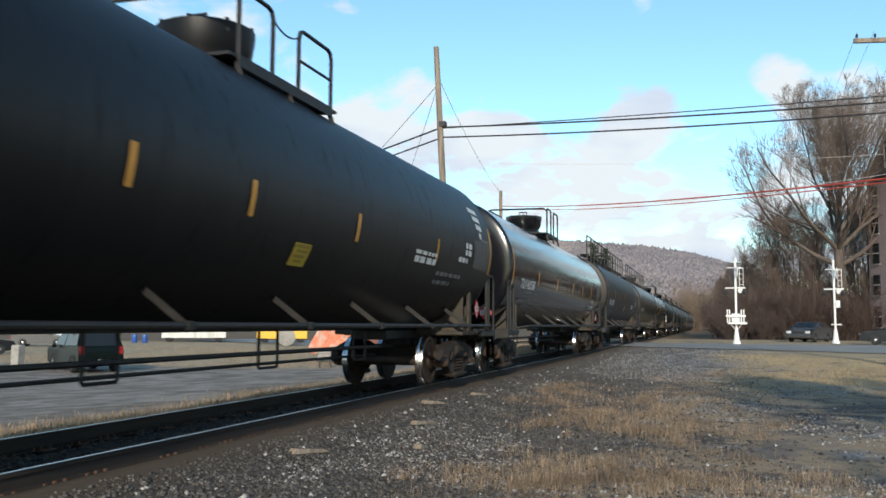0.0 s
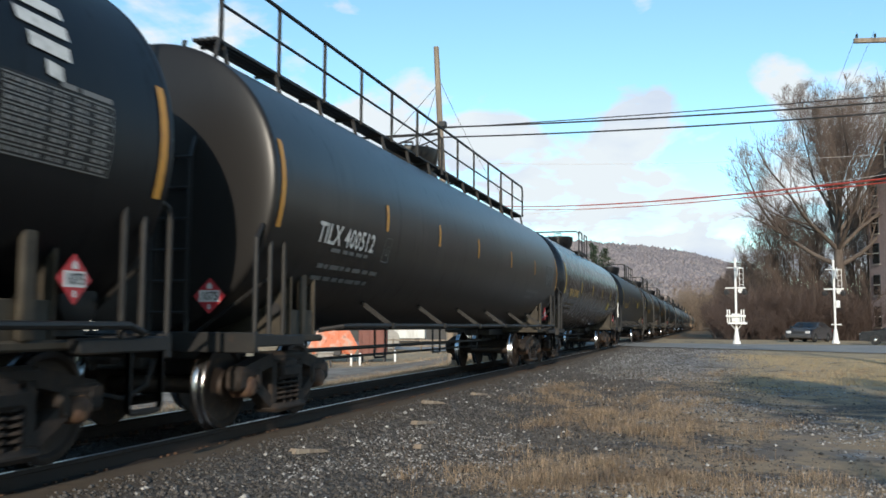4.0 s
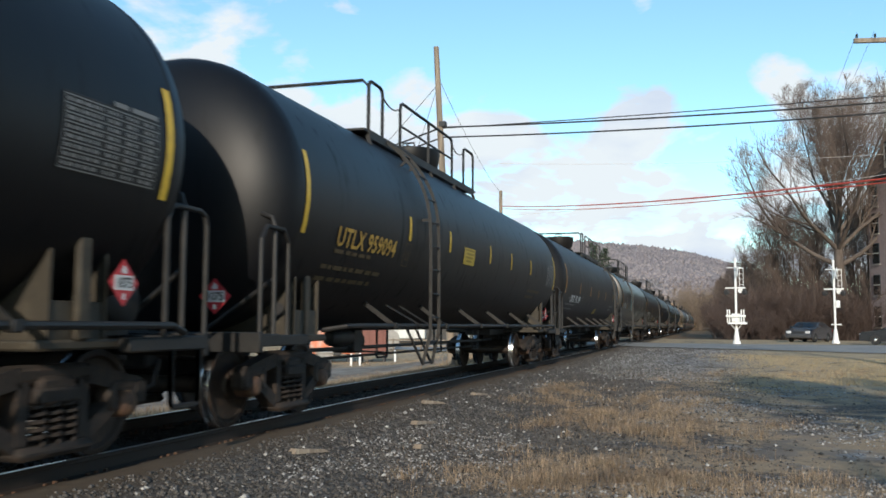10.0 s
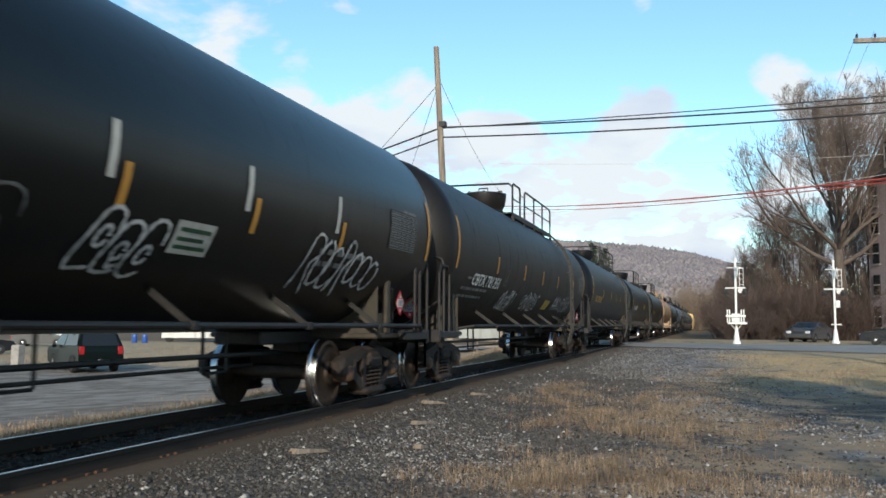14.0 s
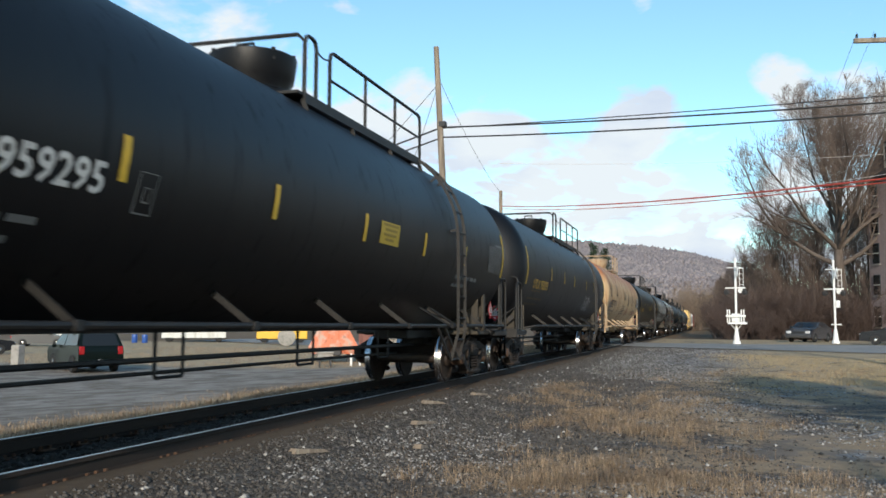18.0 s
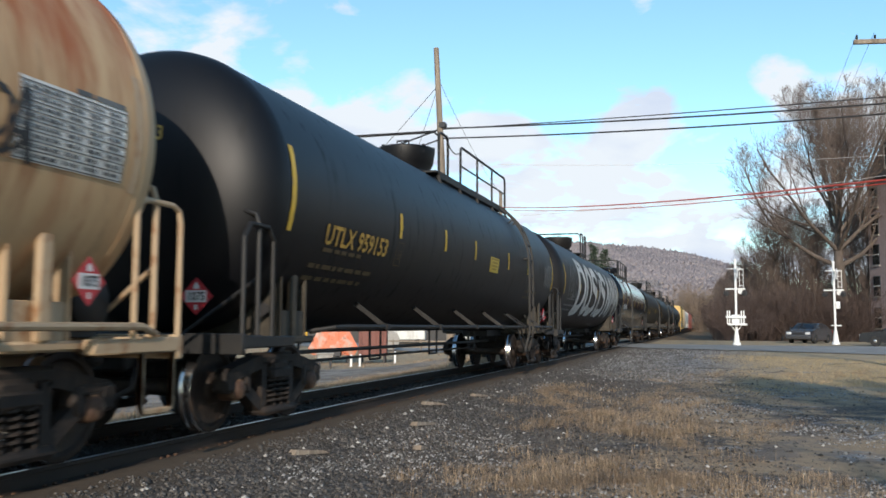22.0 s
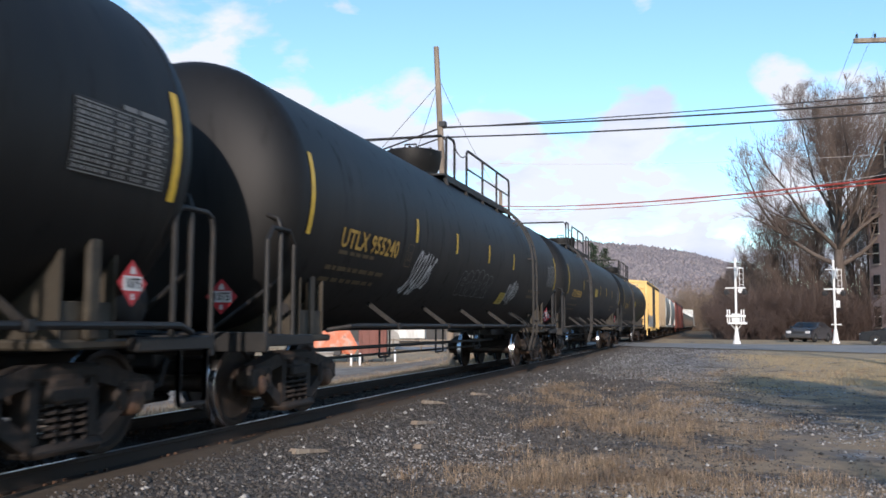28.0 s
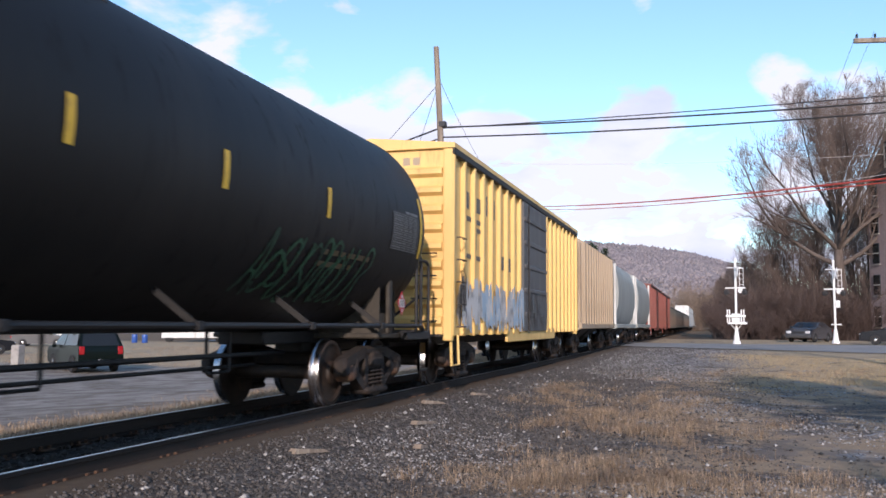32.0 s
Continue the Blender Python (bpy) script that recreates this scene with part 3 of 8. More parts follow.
def g_stripe(half_deg, mid=0.0):
    g = Geo()
    n = 8
    o = 0
    for k in range(n + 1):
        a = mid - half_deg + 2 * half_deg * k / n
        for y in (-0.05, 0.05):
            g.v.append(tuple(on_tank(y, a, 0.009)))
    for k in range(n):
        g.f.append((2 * k, 2 * k + 1, 2 * k + 3, 2 * k + 2))
    return g
def g_dome():
    return Geo().lathe([(0.58, 4.10), (0.58, 4.22), (0.50, 4.26), (0.50, 4.30), (0.56, 4.40), (0.60, 4.66), (0.60, 4.72), (0.57, 4.74), (0.2, 4.77), (0, 4.775)][::-1], 32)
def g_lid():
    return Geo().box((-0.2, 0.3, 4.66), (0.2, 0.62, 4.80), 0.02)
def g_hinge():
    return Geo().rod((-0.3, 0.45, 4.8), (0.3, 0.45, 4.8), 0.035)
def g_eye():
    return Geo().pipe([(-0.1, -0.25, 4.75), (-0.1, -0.25, 4.86), (0.15, -0.25, 4.86), (0.15, -0.25, 4.75)], 0.02)
def g_bolt():
    return Geo().rod((0, 0, 4.6), (0, 0, 4.76), 0.03, 6)
def g_walkway(y0, y1):
    g = Geo()
    for s in (-1, 1):
        for x in (0.62, 0.70, 0.78, 0.86, 0.94):
            g.box((s * x - 0.025, y0, 4.05), (s * x + 0.025, y1, 4.085))
        g.beam((s * 0.98, y0, 4.03), (s * 0.98, y1, 4.03), 0.03, 0.13)
        g.beam((s * 0.60, y0, 4.03), (s * 0.60, y1, 4.03), 0.03, 0.10)
    for y in (y0, y1):
        g.box((-0.98, y - 0.2, 4.05), (0.98, y + 0.2, 4.085))
    n = max(2, int((y1 - y0) / 1.3))
    for k in range(n + 1):
        y = y0 + (y1 - y0) * k / n
        for s in (-1, 1):
            g.beam((s * 0.95, y, 4.03), (s * 1.02, y, 3.82), 0.06, 0.02, (0, 1, 0))
            g.beam((s * 0.62, y, 4.03), (s * 0.62, y, 4.08), 0.05, 0.02)
    return g
def rail_runs(y0, y1, gap):
    """The stretches of guard rail between the openings."""
    out, at = [], y0
    for g0, g1 in gap or ():
        out.append((at, g0))
        at = g1
    return [(a, b) for a, b in out + [(at, y1)] if b - a > 0.2]
def g_railing(a, b, side, z0=4.03, z1=4.87, x=0.97):
    """One stretch of guard rail with its posts."""
    g = Geo()
    x = side * x
    c = min(0.12, (b - a) / 3)
    g.pipe([(x, a, z0), (x, a, z1 - 0.12), (x, a + c * 0.3, z1 - 0.03), (x, a + c, z1), (x, b - c, z1), (x, b - c * 0.3, z1 - 0.03), (x, b, z1 - 0.12), (x, b, z0)], 0.028, 6)
    if b - a > 0.8:
        g.pipe([(x, a, z0 + 0.44), (x, b, z0 + 0.44)], 0.02, 5)
    n = max(1, int(round((b - a) / 1.4)))
    for k in range(1, n):
        y = a + (b - a) * k / n
        g.beam((x, y, z0 - 0.02), (x, y, z1), 0.045, 0.02, (0, 1, 0))
    return g
def g_chain(y0, y1, x=0.97, z=4.76):
    return Geo().pipe([(x, y0 + (y1 - y0) * k / 8, z - 0.5 * (y1 - y0) * (k / 8) * (1 - k / 8)) for k in range(9)], 0.012, 5)
def g_cross_rail(y, z0=4.03, z1=4.87, x=0.97):
    return Geo().pipe([(-x, y, z0), (-x, y, z1 - 0.1), (-x + 0.1, y, z1), (x - 0.1, y, z1), (x, y, z1 - 0.1), (x, y, z0)], 0.028, 6)
def g_ladder(y, low=0.52):
    g = Geo()
    line = [on_tank(0, a, 0.13) for a in range(62, -1, -6)]
    line += [Vector((R_TANK + 0.14, 0, z)) for z in (2.3, 1.9, 1.4, 1.0)]
    for dy in (-0.22, 0.22):
        q = [p + Vector((0, y + dy, 0)) for p in line] + [Vector((1.62, y + dy * 1.1, low))]
        for a, b in zip(q[:-1], q[1:]):
            g.beam(a, b, 0.05, 0.016, (0, 1, 0))
    for z in (3.85, 3.5, 3.12, 2.75, 2.37, 2.0, 1.62, 1.25, 0.88, low + 0.02):
        if z > Z_TANK:
            a = math.asin((z - Z_TANK) / (R_TANK + 0.13))
            x = (R_TANK + 0.13) * math.cos(a)
        else:
            x = R_TANK + 0.14 if z > 1 else 1.74 - 0.12 * (1 - z) / 0.48
        g.rod((x, y - 0.24, z), (x, y + 0.24, z), 0.016, 6)
    for a, l in ((40, 0.14), (5, 0.14)):
        for dy in (-0.22, 0.22):
            p = on_tank(y + dy, a, -0.01)
            g.beam(p, on_tank(y + dy, a, l), 0.04, 0.012, (0, 1, 0))
    return g
def g_ladder_brace(y, low=0.52):
    g = Geo()
    for dy, ey in ((-0.22, -0.85), (0.22, -0.42)):
        g.beam((1.62, y + dy, low), (1.55, y + ey, 1.11), 0.03, 0.03)
    g.beam((1.62, y - 0.24, 1.1), (1.25, y - 0.9, 1.42), 0.03, 0.03)
    g.beam((1.62, y + 0.24, 1.1), (1.25, y - 0.3, 1.42), 0.03, 0.03)
    return g
def g_handrail(s):
    """Side rail along the bottom of the tank, from bolster to bolster."""
    g = Geo()
    g.pipe([(s * 1.2, -7.0, 1.06), (s * 1.5, -6.9, 1.11), (s * 1.55, -6.6, 1.118), (s * 1.55, 8.5, 1.118), (s * 1.5, 8.75, 1.06)], 0.032, 8)
    return g
def g_brace(s):
    g = Geo()
    g.beam((s * 1.08, 0, 1.45), (s * 1.54, 0, 1.12), 0.065, 0.018, (0, 1, 0))
    g.box((s * 1.56 - 0.04, -0.05, 1.07), (s * 1.56 + 0.04, 0.05, 1.16), 0.01)
    return g
def g_sill():
    """Stub sill with draft gear pocket, y from the end inwards."""
    g = Geo()
    g.box((-0.34, 5.6, 0.86), (0.34, 9.20, 1.04), 0.02)
    g.box((-0.22, 7.0, 0.72), (0.22, 9.32, 0.90), 0.02)
    g.box((-0.30, 9.15, 0.66), (0.30, 9.36, 1.06), 0.03)
    return g
def g_bolster():
    """Cross-wise webs that carry the tank at one end."""
    return Geo().box((-1.34, 7.15, 0.93), (1.34, 8.12, 1.01), 0.02)
def g_web(s):
    """One saddle plate, its top cut to the round of the tank."""
    g = Geo()
    top = [on_tank(0, a, 0.004) for a in (-88, -78, -68, -58, -48, -36)]
    n = len(top)
    for y in (-0.012, 0.012):
        g.v += [(s * p.x, y, 1.0) for p in top] + [(s * p.x, y, p.z) for p in top]
    m = 2 * n
    for k in range(n - 1):
        g.f += [(k, k + 1, n + k + 1, n + k), (m + k, m + n + k, m + n + k + 1, m + k + 1), (n + k, n + k + 1, m + n + k + 1, m + n + k), (k, m + k, m + k + 1, k + 1)]
    g.f += [(n - 1, m + n - 1, m + 2 * n - 1, 2 * n - 1), (0, n, m + n, m)]
    if s < 0:
        g.f = [f[::-1] for f in g.f]
    return g
def g_cheek(s):
    return Geo().box((s * 1.27 - 0.012, 7.35, 1.0), (s * 1.27 + 0.012, 7.92, 1.30), 0.005)
def g_post(s):
    return Geo().box((s * 1.30 - 0.01, 7.56, 1.0), (s * 1.30 + 0.06, 7.70, 1.80), 0.02)
def g_hole():
    return Geo().rod((0, 7.93, 1.30), (0, 7.975, 1.30), 0.085, 20)
def g_end_platform():
    g = Geo()
    g.box((-1.50, 8.72, 0.96), (1.50, 9.12, 1.03), 0.015)
    g.box((-1.50, 9.08, 0.84), (1.50, 9.16, 1.05), 0.01)
    for s in (-1, 1):
        g.box((s * 1.44 - 0.06, 8.0, 0.90), (s * 1.44 + 0.06, 9.1, 1.02), 0.015)
        g.beam((s * 0.9, 9.1, 0.98), (s * 0.40, 8.0, 1.0), 0.10, 0.08)
    return g
def g_end_rail():
    g = Geo()
    x, z = 1.45, 2.32
    g.pipe([(-x, 8.78, 1.0), (-x, 8.78, z - 0.15), (-x + 0.04, 8.78, z - 0.04), (-x + 0.15, 8.78, z), (x - 0.15, 8.78, z), (x - 0.04, 8.78, z - 0.04), (x, 8.78, z - 0.15), (x, 8.78, 1.0)], 0.028, 8)
    g.pipe([(-x, 8.78, 1.62), (-0.6, 8.9, 1.0)], 0.022, 6)
    g.pipe([(x, 8.78, 1.62), (0.6, 8.9, 1.0)], 0.022, 6)
    return g
def g_grab():
    """Tall looped grab iron at the corner of the car."""
    return Geo().pipe([(1.47, 9.12, 0.95), (1.47, 9.12, 2.02), (1.47, 9.09, 2.12), (1.47, 9.0, 2.16), (1.47, 8.62, 2.16), (1.47, 8.53, 2.12), (1.47, 8.50, 2.02), (1.47, 8.50, 0.98)], 0.026, 8)
def g_step():
    return Geo().pipe([(1.47, 8.62, 1.0), (1.47, 8.62, 0.47), (1.47, 8.64, 0.43), (1.47, 8.68, 0.42), (1.47, 8.99, 0.42), (1.47, 9.03, 0.43), (1.47, 9.05, 0.47), (1.47, 9.05, 1.0)], 0.026, 6)
def g_coupler():
    g = Geo()
    g.box((-0.07, 9.0, 0.78), (0.07, 9.50, 0.92), 0.03)
    g.box((-0.16, 9.44, 0.72), (0.16, 9.66, 0.98), 0.05)
    g.rod((0.12, 9.55, 0.66), (0.12, 9.55, 1.04), 0.045, 10)
    g.pipe([(-0.35, 9.2, 0.75), (-0.38, 9.35, 0.5), (-0.25, 9.55, 0.38), (-0.1, 9.66, 0.42)], 0.03, 6)
    return g
def g_hose_rod():
    return Geo().pipe([(1.3, 9.18, 0.98), (0.5, 9.2, 0.98), (0.12, 9.5, 1.02)], 0.016, 5)
def g_brake_line():
    g = Geo()
    g.pipe([(0.12, -6.6, 0.74), (0.12, 6.6, 0.74)], 0.032, 6)
    g.pipe([(-0.10, -6.2, 0.58), (-0.10, 6.2, 0.58)], 0.024, 6)
    return g
def g_hanger():
    return Geo().pipe([(0.12, 0, 1.08), (0.12, 0, 0.56), (0.12, 0.02, 0.54), (0.12, 0.52, 0.54), (0.12, 0.54, 0.56), (0.12, 0.54, 1.08)], 0.022, 6)
def g_reservoir():
    return Geo().lathe([(0, -3.66), (0.09, -3.68), (0.13, -3.75), (0.13, -4.45), (0.09, -4.52), (0, -4.54)], 18, "y", (0.2, 0, 0.92))
def g_cylinder():
    return Geo().lathe([(0, -2.3), (0.12, -2.3), (0.12, -2.4), (0.19, -2.45), (0.19, -2.85), (0.16, -2.9), (0, -2.9)], 16, "y", (-0.2, 0, 0.84))
def g_valve():
    return Geo().box((-0.15, -3.6, 0.66), (0.25, -3.2, 1.06), 0.03)
def g_lever():
    return Geo().beam((-0.5, -2.2, 0.66), (0.4, -2.0, 0.62), 0.08, 0.03)
def g_skid():
    g = Geo()
    g.box((-0.25, -0.25, 0.72), (0.25, 0.25, 1.06), 0.05)
    g.beam((0, -0.9, 1.04), (0, -0.2, 0.72), 0.5, 0.03)
    g.beam((0, 0.9, 1.04), (0, 0.2, 0.72), 0.5, 0.03)
    return g
def g_brake_stand():
    g = Geo()
    g.box((-0.9, 8.55, 1.03), (-0.55, 8.85, 1.5), 0.03)
    return g
def g_end_tank():
    g = Geo().lathe([(0, 1.02), (0.16, 1.02), (0.23, 0.97), (0.24, 0.9), (0.24, 0.22), (0.20, 0.16), (0, 0.14)], 22, "x", (0, 8.62, 1.32))
    for x in (0.32, 0.86):
        g.box((x - 0.03, 8.42, 1.02), (x + 0.03, 8.82, 1.14), 0.01)
    return g
def g_handwheel():
    pts = [(-0.95 + 0.28 * math.cos(a), 8.93, 1.62 + 0.28 * math.sin(a)) for a in [k * math.pi / 8 for k in range(17)]]
    g = Geo().pipe(pts, 0.018, 6)
    for k in range(3):
        a = k * math.pi / 3
        g.rod((-0.95 + 0.28 * math.cos(a), 8.93, 1.62 + 0.28 * math.sin(a)), (-0.95 - 0.28 * math.cos(a), 8.93, 1.62 - 0.28 * math.sin(a)), 0.012, 5)
    return g
# trucks
def g_side_frame():
    g = Geo()
    for sy in (-1, 1):
        g.beam((0, sy * 1.02, 0.60), (0, sy * 0.36, 0.74), 0.17, 0.15)
        g.beam((0, sy * 0.80, 0.50), (0, sy * 0.30, 0.20), 0.15, 0.13)
        g.beam((0, sy * 0.33, 0.70), (0, sy * 0.33, 0.24), 0.17, 0.11, (0, 1, 0))
        g.box((-0.10, sy * 1.06 - 0.10, 0.42), (0.10, sy * 1.06 + 0.10, 0.66), 0.04)
        g.box((-0.10, sy * 0.70 - 0.06, 0.40), (0.10, sy * 0.70 + 0.06, 0.66), 0.03)
        g.box((-0.09, sy * 0.889 - 0.22, 0.56), (0.09, sy * 0.889 + 0.22, 0.68), 0.03)
    g.box((-0.09, -0.42, 0.68), (0.09, 0.42, 0.82), 0.04)
    g.box((-0.16, -0.40, 0.13), (0.16, 0.40, 0.23), 0.04)
    g.box((-0.15, -0.24, 0.52), (0.15, 0.24, 0.66), 0.03)
    return g
def g_springs():
    g = Geo()
    pts = [(0.06 + 0.072 * math.cos(a), 0.072 * math.sin(a), 0.24 + 0.28 * k / 30) for k in range(31) for a in [k * 2 * math.pi / 6]]
    return g.pipe(pts, 0.017, 5)
def g_truck_bolster():
    g = Geo()
    g.box((-1.16, -0.20, 0.50), (1.16, 0.20, 0.74), 0.04)
    g.box((-0.3, -0.3, 0.70), (0.3, 0.3, 0.86), 0.04)
    for sy in (-1, 1):
        g.beam((-0.80, sy * 0.42, 0.40), (0.80, sy * 0.42, 0.40), 0.10, 0.12)
        for sx in (-0.755, 0.755):
            g.box((sx - 0.05, sy * 0.44 - 0.04, 0.30), (sx + 0.05, sy * 0.44 + 0.04, 0.55), 0.02)
    return g
def g_bearing():
    return Geo().lathe([(0, 1.16), (0.07, 1.16), (0.10, 1.14), (0.115, 1.10), (0.125, 1.06), (0.125, 0.92), (0.09, 0.90), (0, 0.90)], 20, "x", (0, 0, 0.457))
def g_wheelset():
    g = Geo()
    g.lathe([(0.08, 0.98), (0.08, 0.84), (0.10, 0.6), (0.09, 0.0), (0.10, -0.6), (0.08, -0.84), (0.08, -0.98)], 16, "x")
    for s in (-1, 1):
        prof = [(0.085, 0.86), (0.15, 0.84), (0.17, 0.80), (0.27, 0.765), (0.37, 0.775), (0.40, 0.805), (0.445, 0.805), (0.452, 0.80)]
        inner = [(0.487, 0.685), (0.480, 0.665), (0.40, 0.672), (0.36, 0.70), (0.2, 0.72), (0.15, 0.68), (0.085, 0.66)]
        for p in (prof, inner):
            g.lathe([(r, s * x) for r, x in (p if s > 0 else p[::-1])], 48, "x")
    g.f = [f for f in g.f if len(f) < 40]
    return g
def g_tread(s):
    g = Geo()
    for s in (s,):
        p = [(0.452, 0.80), (0.457, 0.79), (0.460, 0.735), (0.466, 0.715), (0.484, 0.70), (0.487, 0.685)]
        g.lathe([(r, s * x) for r, x in (p if s > 0 else p[::-1])], 48, "x")
    g.f = [f for f in g.f if len(f) < 40]
    return g
WHEELS = []
def add_trucks(car, centres, base=1.778):
    for c in centres:
        t = part("truck", shared(("bolster_casting", 0), g_truck_bolster, M["truck"]), None, car, "grimy cast-steel freight truck")
        t.location = (0, c, 0)
        for s in (-1, 1):
            f = part("side_frame", shared(("side_frame", 0), g_side_frame, M["truck"]), None, t)
            f.location = (s * 1.03, 0, 0)
            for y in (-0.17, 0.0, 0.17):
                k = part("coil_spring", shared(("spring", 0), g_springs, M["truck"]), None, t)
                k.location = (s * 1.03, y, 0)
                if s < 0:
                    k.rotation_euler = (0, 0, math.pi)
        for a in (-base / 2, base / 2):
            for s in (-1, 1):
                bcap = part("bearing_cap", shared(("bearing", 0), g_bearing, M["bearing"]), None, t, "rusty bearing cap")
                bcap.location = (0, a, 0)
                if s < 0:
                    bcap.rotation_euler = (0, 0, math.pi)
                    bcap.location = (0, a, 0)
            w = part("wheelset", shared(("wheelset", 0), g_wheelset, M["wheel"]), None, car, "rusted steel wheels with polished treads")
            w.location = (0, c + a, 0.457)
            for s in (-1, 1):
                part("tread", shared(("tread", s), lambda: g_tread(s), M["tread"]), None, w)
            WHEELS.append((car, w, c + a))
# lettering and paint on the tank
def text_mesh(body, size, squeeze=0.8, spacing=1.0):
    key = ("lettering", body, size, squeeze)
    if key in STORE:
        return STORE[key]
    cu = bpy.data.curves.new("lettering", 'FONT')
    cu.body, cu.size, cu.resolution_u, cu.space_character = body, size, 2, spacing
    cu.offset = 0.008 * size / 0.4
    ob = new("lettering", cu)
    dg = bpy.context.evaluated_depsgraph_get()
    me = bpy.data.meshes.new_from_object(ob.evaluated_get(dg))
    pts = [(v.co.x * squeeze, v.co.y) for v in me.vertices]
    faces = [tuple(p.vertices) for p in me.polygons]
    bpy.data.objects.remove(ob)
    bpy.data.meshes.remove(me)
    STORE[key] = (pts, faces)
    return STORE[key]
def wrap(pts, faces, y, z, lift=0.014):
    """Lays a flat drawing (along, up) on the near flank of the tank with its corner at y, z."""
    g = Geo()
    a0 = math.asin(max(-1, min(1, (z - Z_TANK) / R_TANK)))
    for u, w in pts:
        a = a0 + w / R_TANK
        g.v.append(((R_TANK + lift) * math.cos(a), y + u, Z_TANK + (R_TANK + lift) * math.sin(a)))
    g.f = list(faces)
    return g
def lettering(car, body, y, z, size, mat, length, label=""):
    pts, faces = text_mesh(body, size, 1.0, 1.05)
    k = length / max(p[0] for p in pts)
    pts = [(a * k, b) for a, b in pts]
    return part("lettering", wrap(pts, faces, y, z), mat, car, label, smooth=False)
def bars(car, rows, mat, name="small_print"):
    """Print too small to read: bars of (y, z, length, height)."""
    g = Geo()
    for y, z, l, h in rows:
        n = max(1, int(l / 0.18))
        k = 0.0
        rnd = random.Random(int(y * 100 + z * 1000))
        while k < l:
            w = rnd.uniform(0.1, 0.3)
            q = wrap([(k, 0), (min(l, k + w), 0), (min(l, k + w), h), (k, h)], [(0, 1, 2, 3)], y, z, 0.010)
            o = len(g.v)
            g.v += q.v
            g.f.append((o, o + 1, o + 2, o + 3))
            k += w + rnd.uniform(0.04, 0.09)
    return tagged(part(name, g, mat, car, smooth=False), kind="stuff")
def stroke(g, pts, w, y, z, lift=0.012):
    """A painted line of width w through (along, up) points."""
    P = [Vector(p) for p in pts]
    o = len(g.v)
    m = len(P)
    flat = []
    for k, p in enumerate(P):
        d = (P[min(k + 1, m - 1)] - P[max(k - 1, 0)])
        d = d.normalized() if d.length > 1e-6 else Vector((1, 0))
        n = Vector((-d.y, d.x)) * w / 2 * (0.75 + 0.25 * math.sin(1.9 * k))
        flat += [tuple(p + n), tuple(p - n)]
    for k in range(m):
        g.v += wrap(flat[2 * k:2 * k + 2], [], y, z, lift + 0.0003 * k).v
    for k in range(m - 1):
        g.f.append((o + 2 * k, o + 2 * k + 1, o + 2 * k + 3, o + 2 * k + 2))
def smooth_line(pts, n=5):
    out = []
    for k in range(len(pts) - 1):
        p0, p1, p2, p3 = (Vector(pts[max(k - 1, 0)]), Vector(pts[k]), Vector(pts[k + 1]), Vector(pts[min(k + 2, len(pts) - 1)]))
        for j in range(n):
            t = j / n
            out.append(0.5 * ((2 * p1) + (p2 - p0) * t + (2 * p0 - 5 * p1 + 4 * p2 - p3) * t * t + (3 * p1 - p0 - 3 * p2 + p3) * t ** 3))
    return out + [Vector(pts[-1])]
def tag(car, y, z, length, height, mat, seed, marks=7, w=0.05, lean=0.25, label="scrawled spray-paint tag"):
    """Looping sprayed scrawl: unreadable marks side by side."""
    rnd = random.Random(seed)
    g = Geo()
    for k in range(marks):
        x0 = length * k / marks
        dx = length / marks
        form = rnd.randint(0, 4)
        cy, ry, rx = height * rnd.uniform(0.35, 0.6), height * rnd.uniform(0.25, 0.4), dx * rnd.uniform(0.35, 0.6)
        cx = x0 + dx * 0.5
        if form == 0:
            a0 = rnd.uniform(0, 6)
            pts = [(cx + rx * math.cos(a0 + a), cy + ry * math.sin(a0 + a)) for a in (0, 0.9, 1.8, 2.7, 3.6, 4.5, 5.4, 6.1)]
        elif form == 1:
            pts = [(cx - rx, 0.95 * height), (cx - 0.9 * rx, 0.1 * height), (cx, 0.0), (cx + rx * 0.8, 0.25 * height), (cx + rx, 0.9 * height)]
        elif form == 2:
            pts = [(cx + rx, cy + ry), (cx, cy + 1.3 * ry), (cx - rx, cy + 0.5 * ry), (cx, cy), (cx + rx, cy - 0.5 * ry), (cx, cy - 1.2 * ry), (cx - rx, cy - ry)]
        elif form == 3:
            pts = [(cx - 0.7 * rx, 0.02 * height), (cx - 0.7 * rx, 0.9 * height), (cx + 0.5 * rx, 0.95 * height), (cx + 0.9 * rx, 0.7 * height), (cx, 0.5 * height), (cx + 0.6 * rx, 0.2 * height), (cx + 1.4 * rx, -0.05 * height)]
        else:
            pts = [(cx - rx, 0.05 * height), (cx - 0.2 * rx, 1.0 * height), (cx + 0.3 * rx, 0.5 * height), (cx + rx, 0.0), (cx + 0.2 * rx, 0.35 * height), (cx - 0.9 * rx, 0.4 * height)]
        pts = [(u + lean * v, v) for u, v in pts]
        stroke(g, smooth_line(pts), w * rnd.uniform(0.8, 1.2), y, z, 0.011 + 0.0008 * k)
    return part("spray_tag", g, mat, car, label, smooth=False)
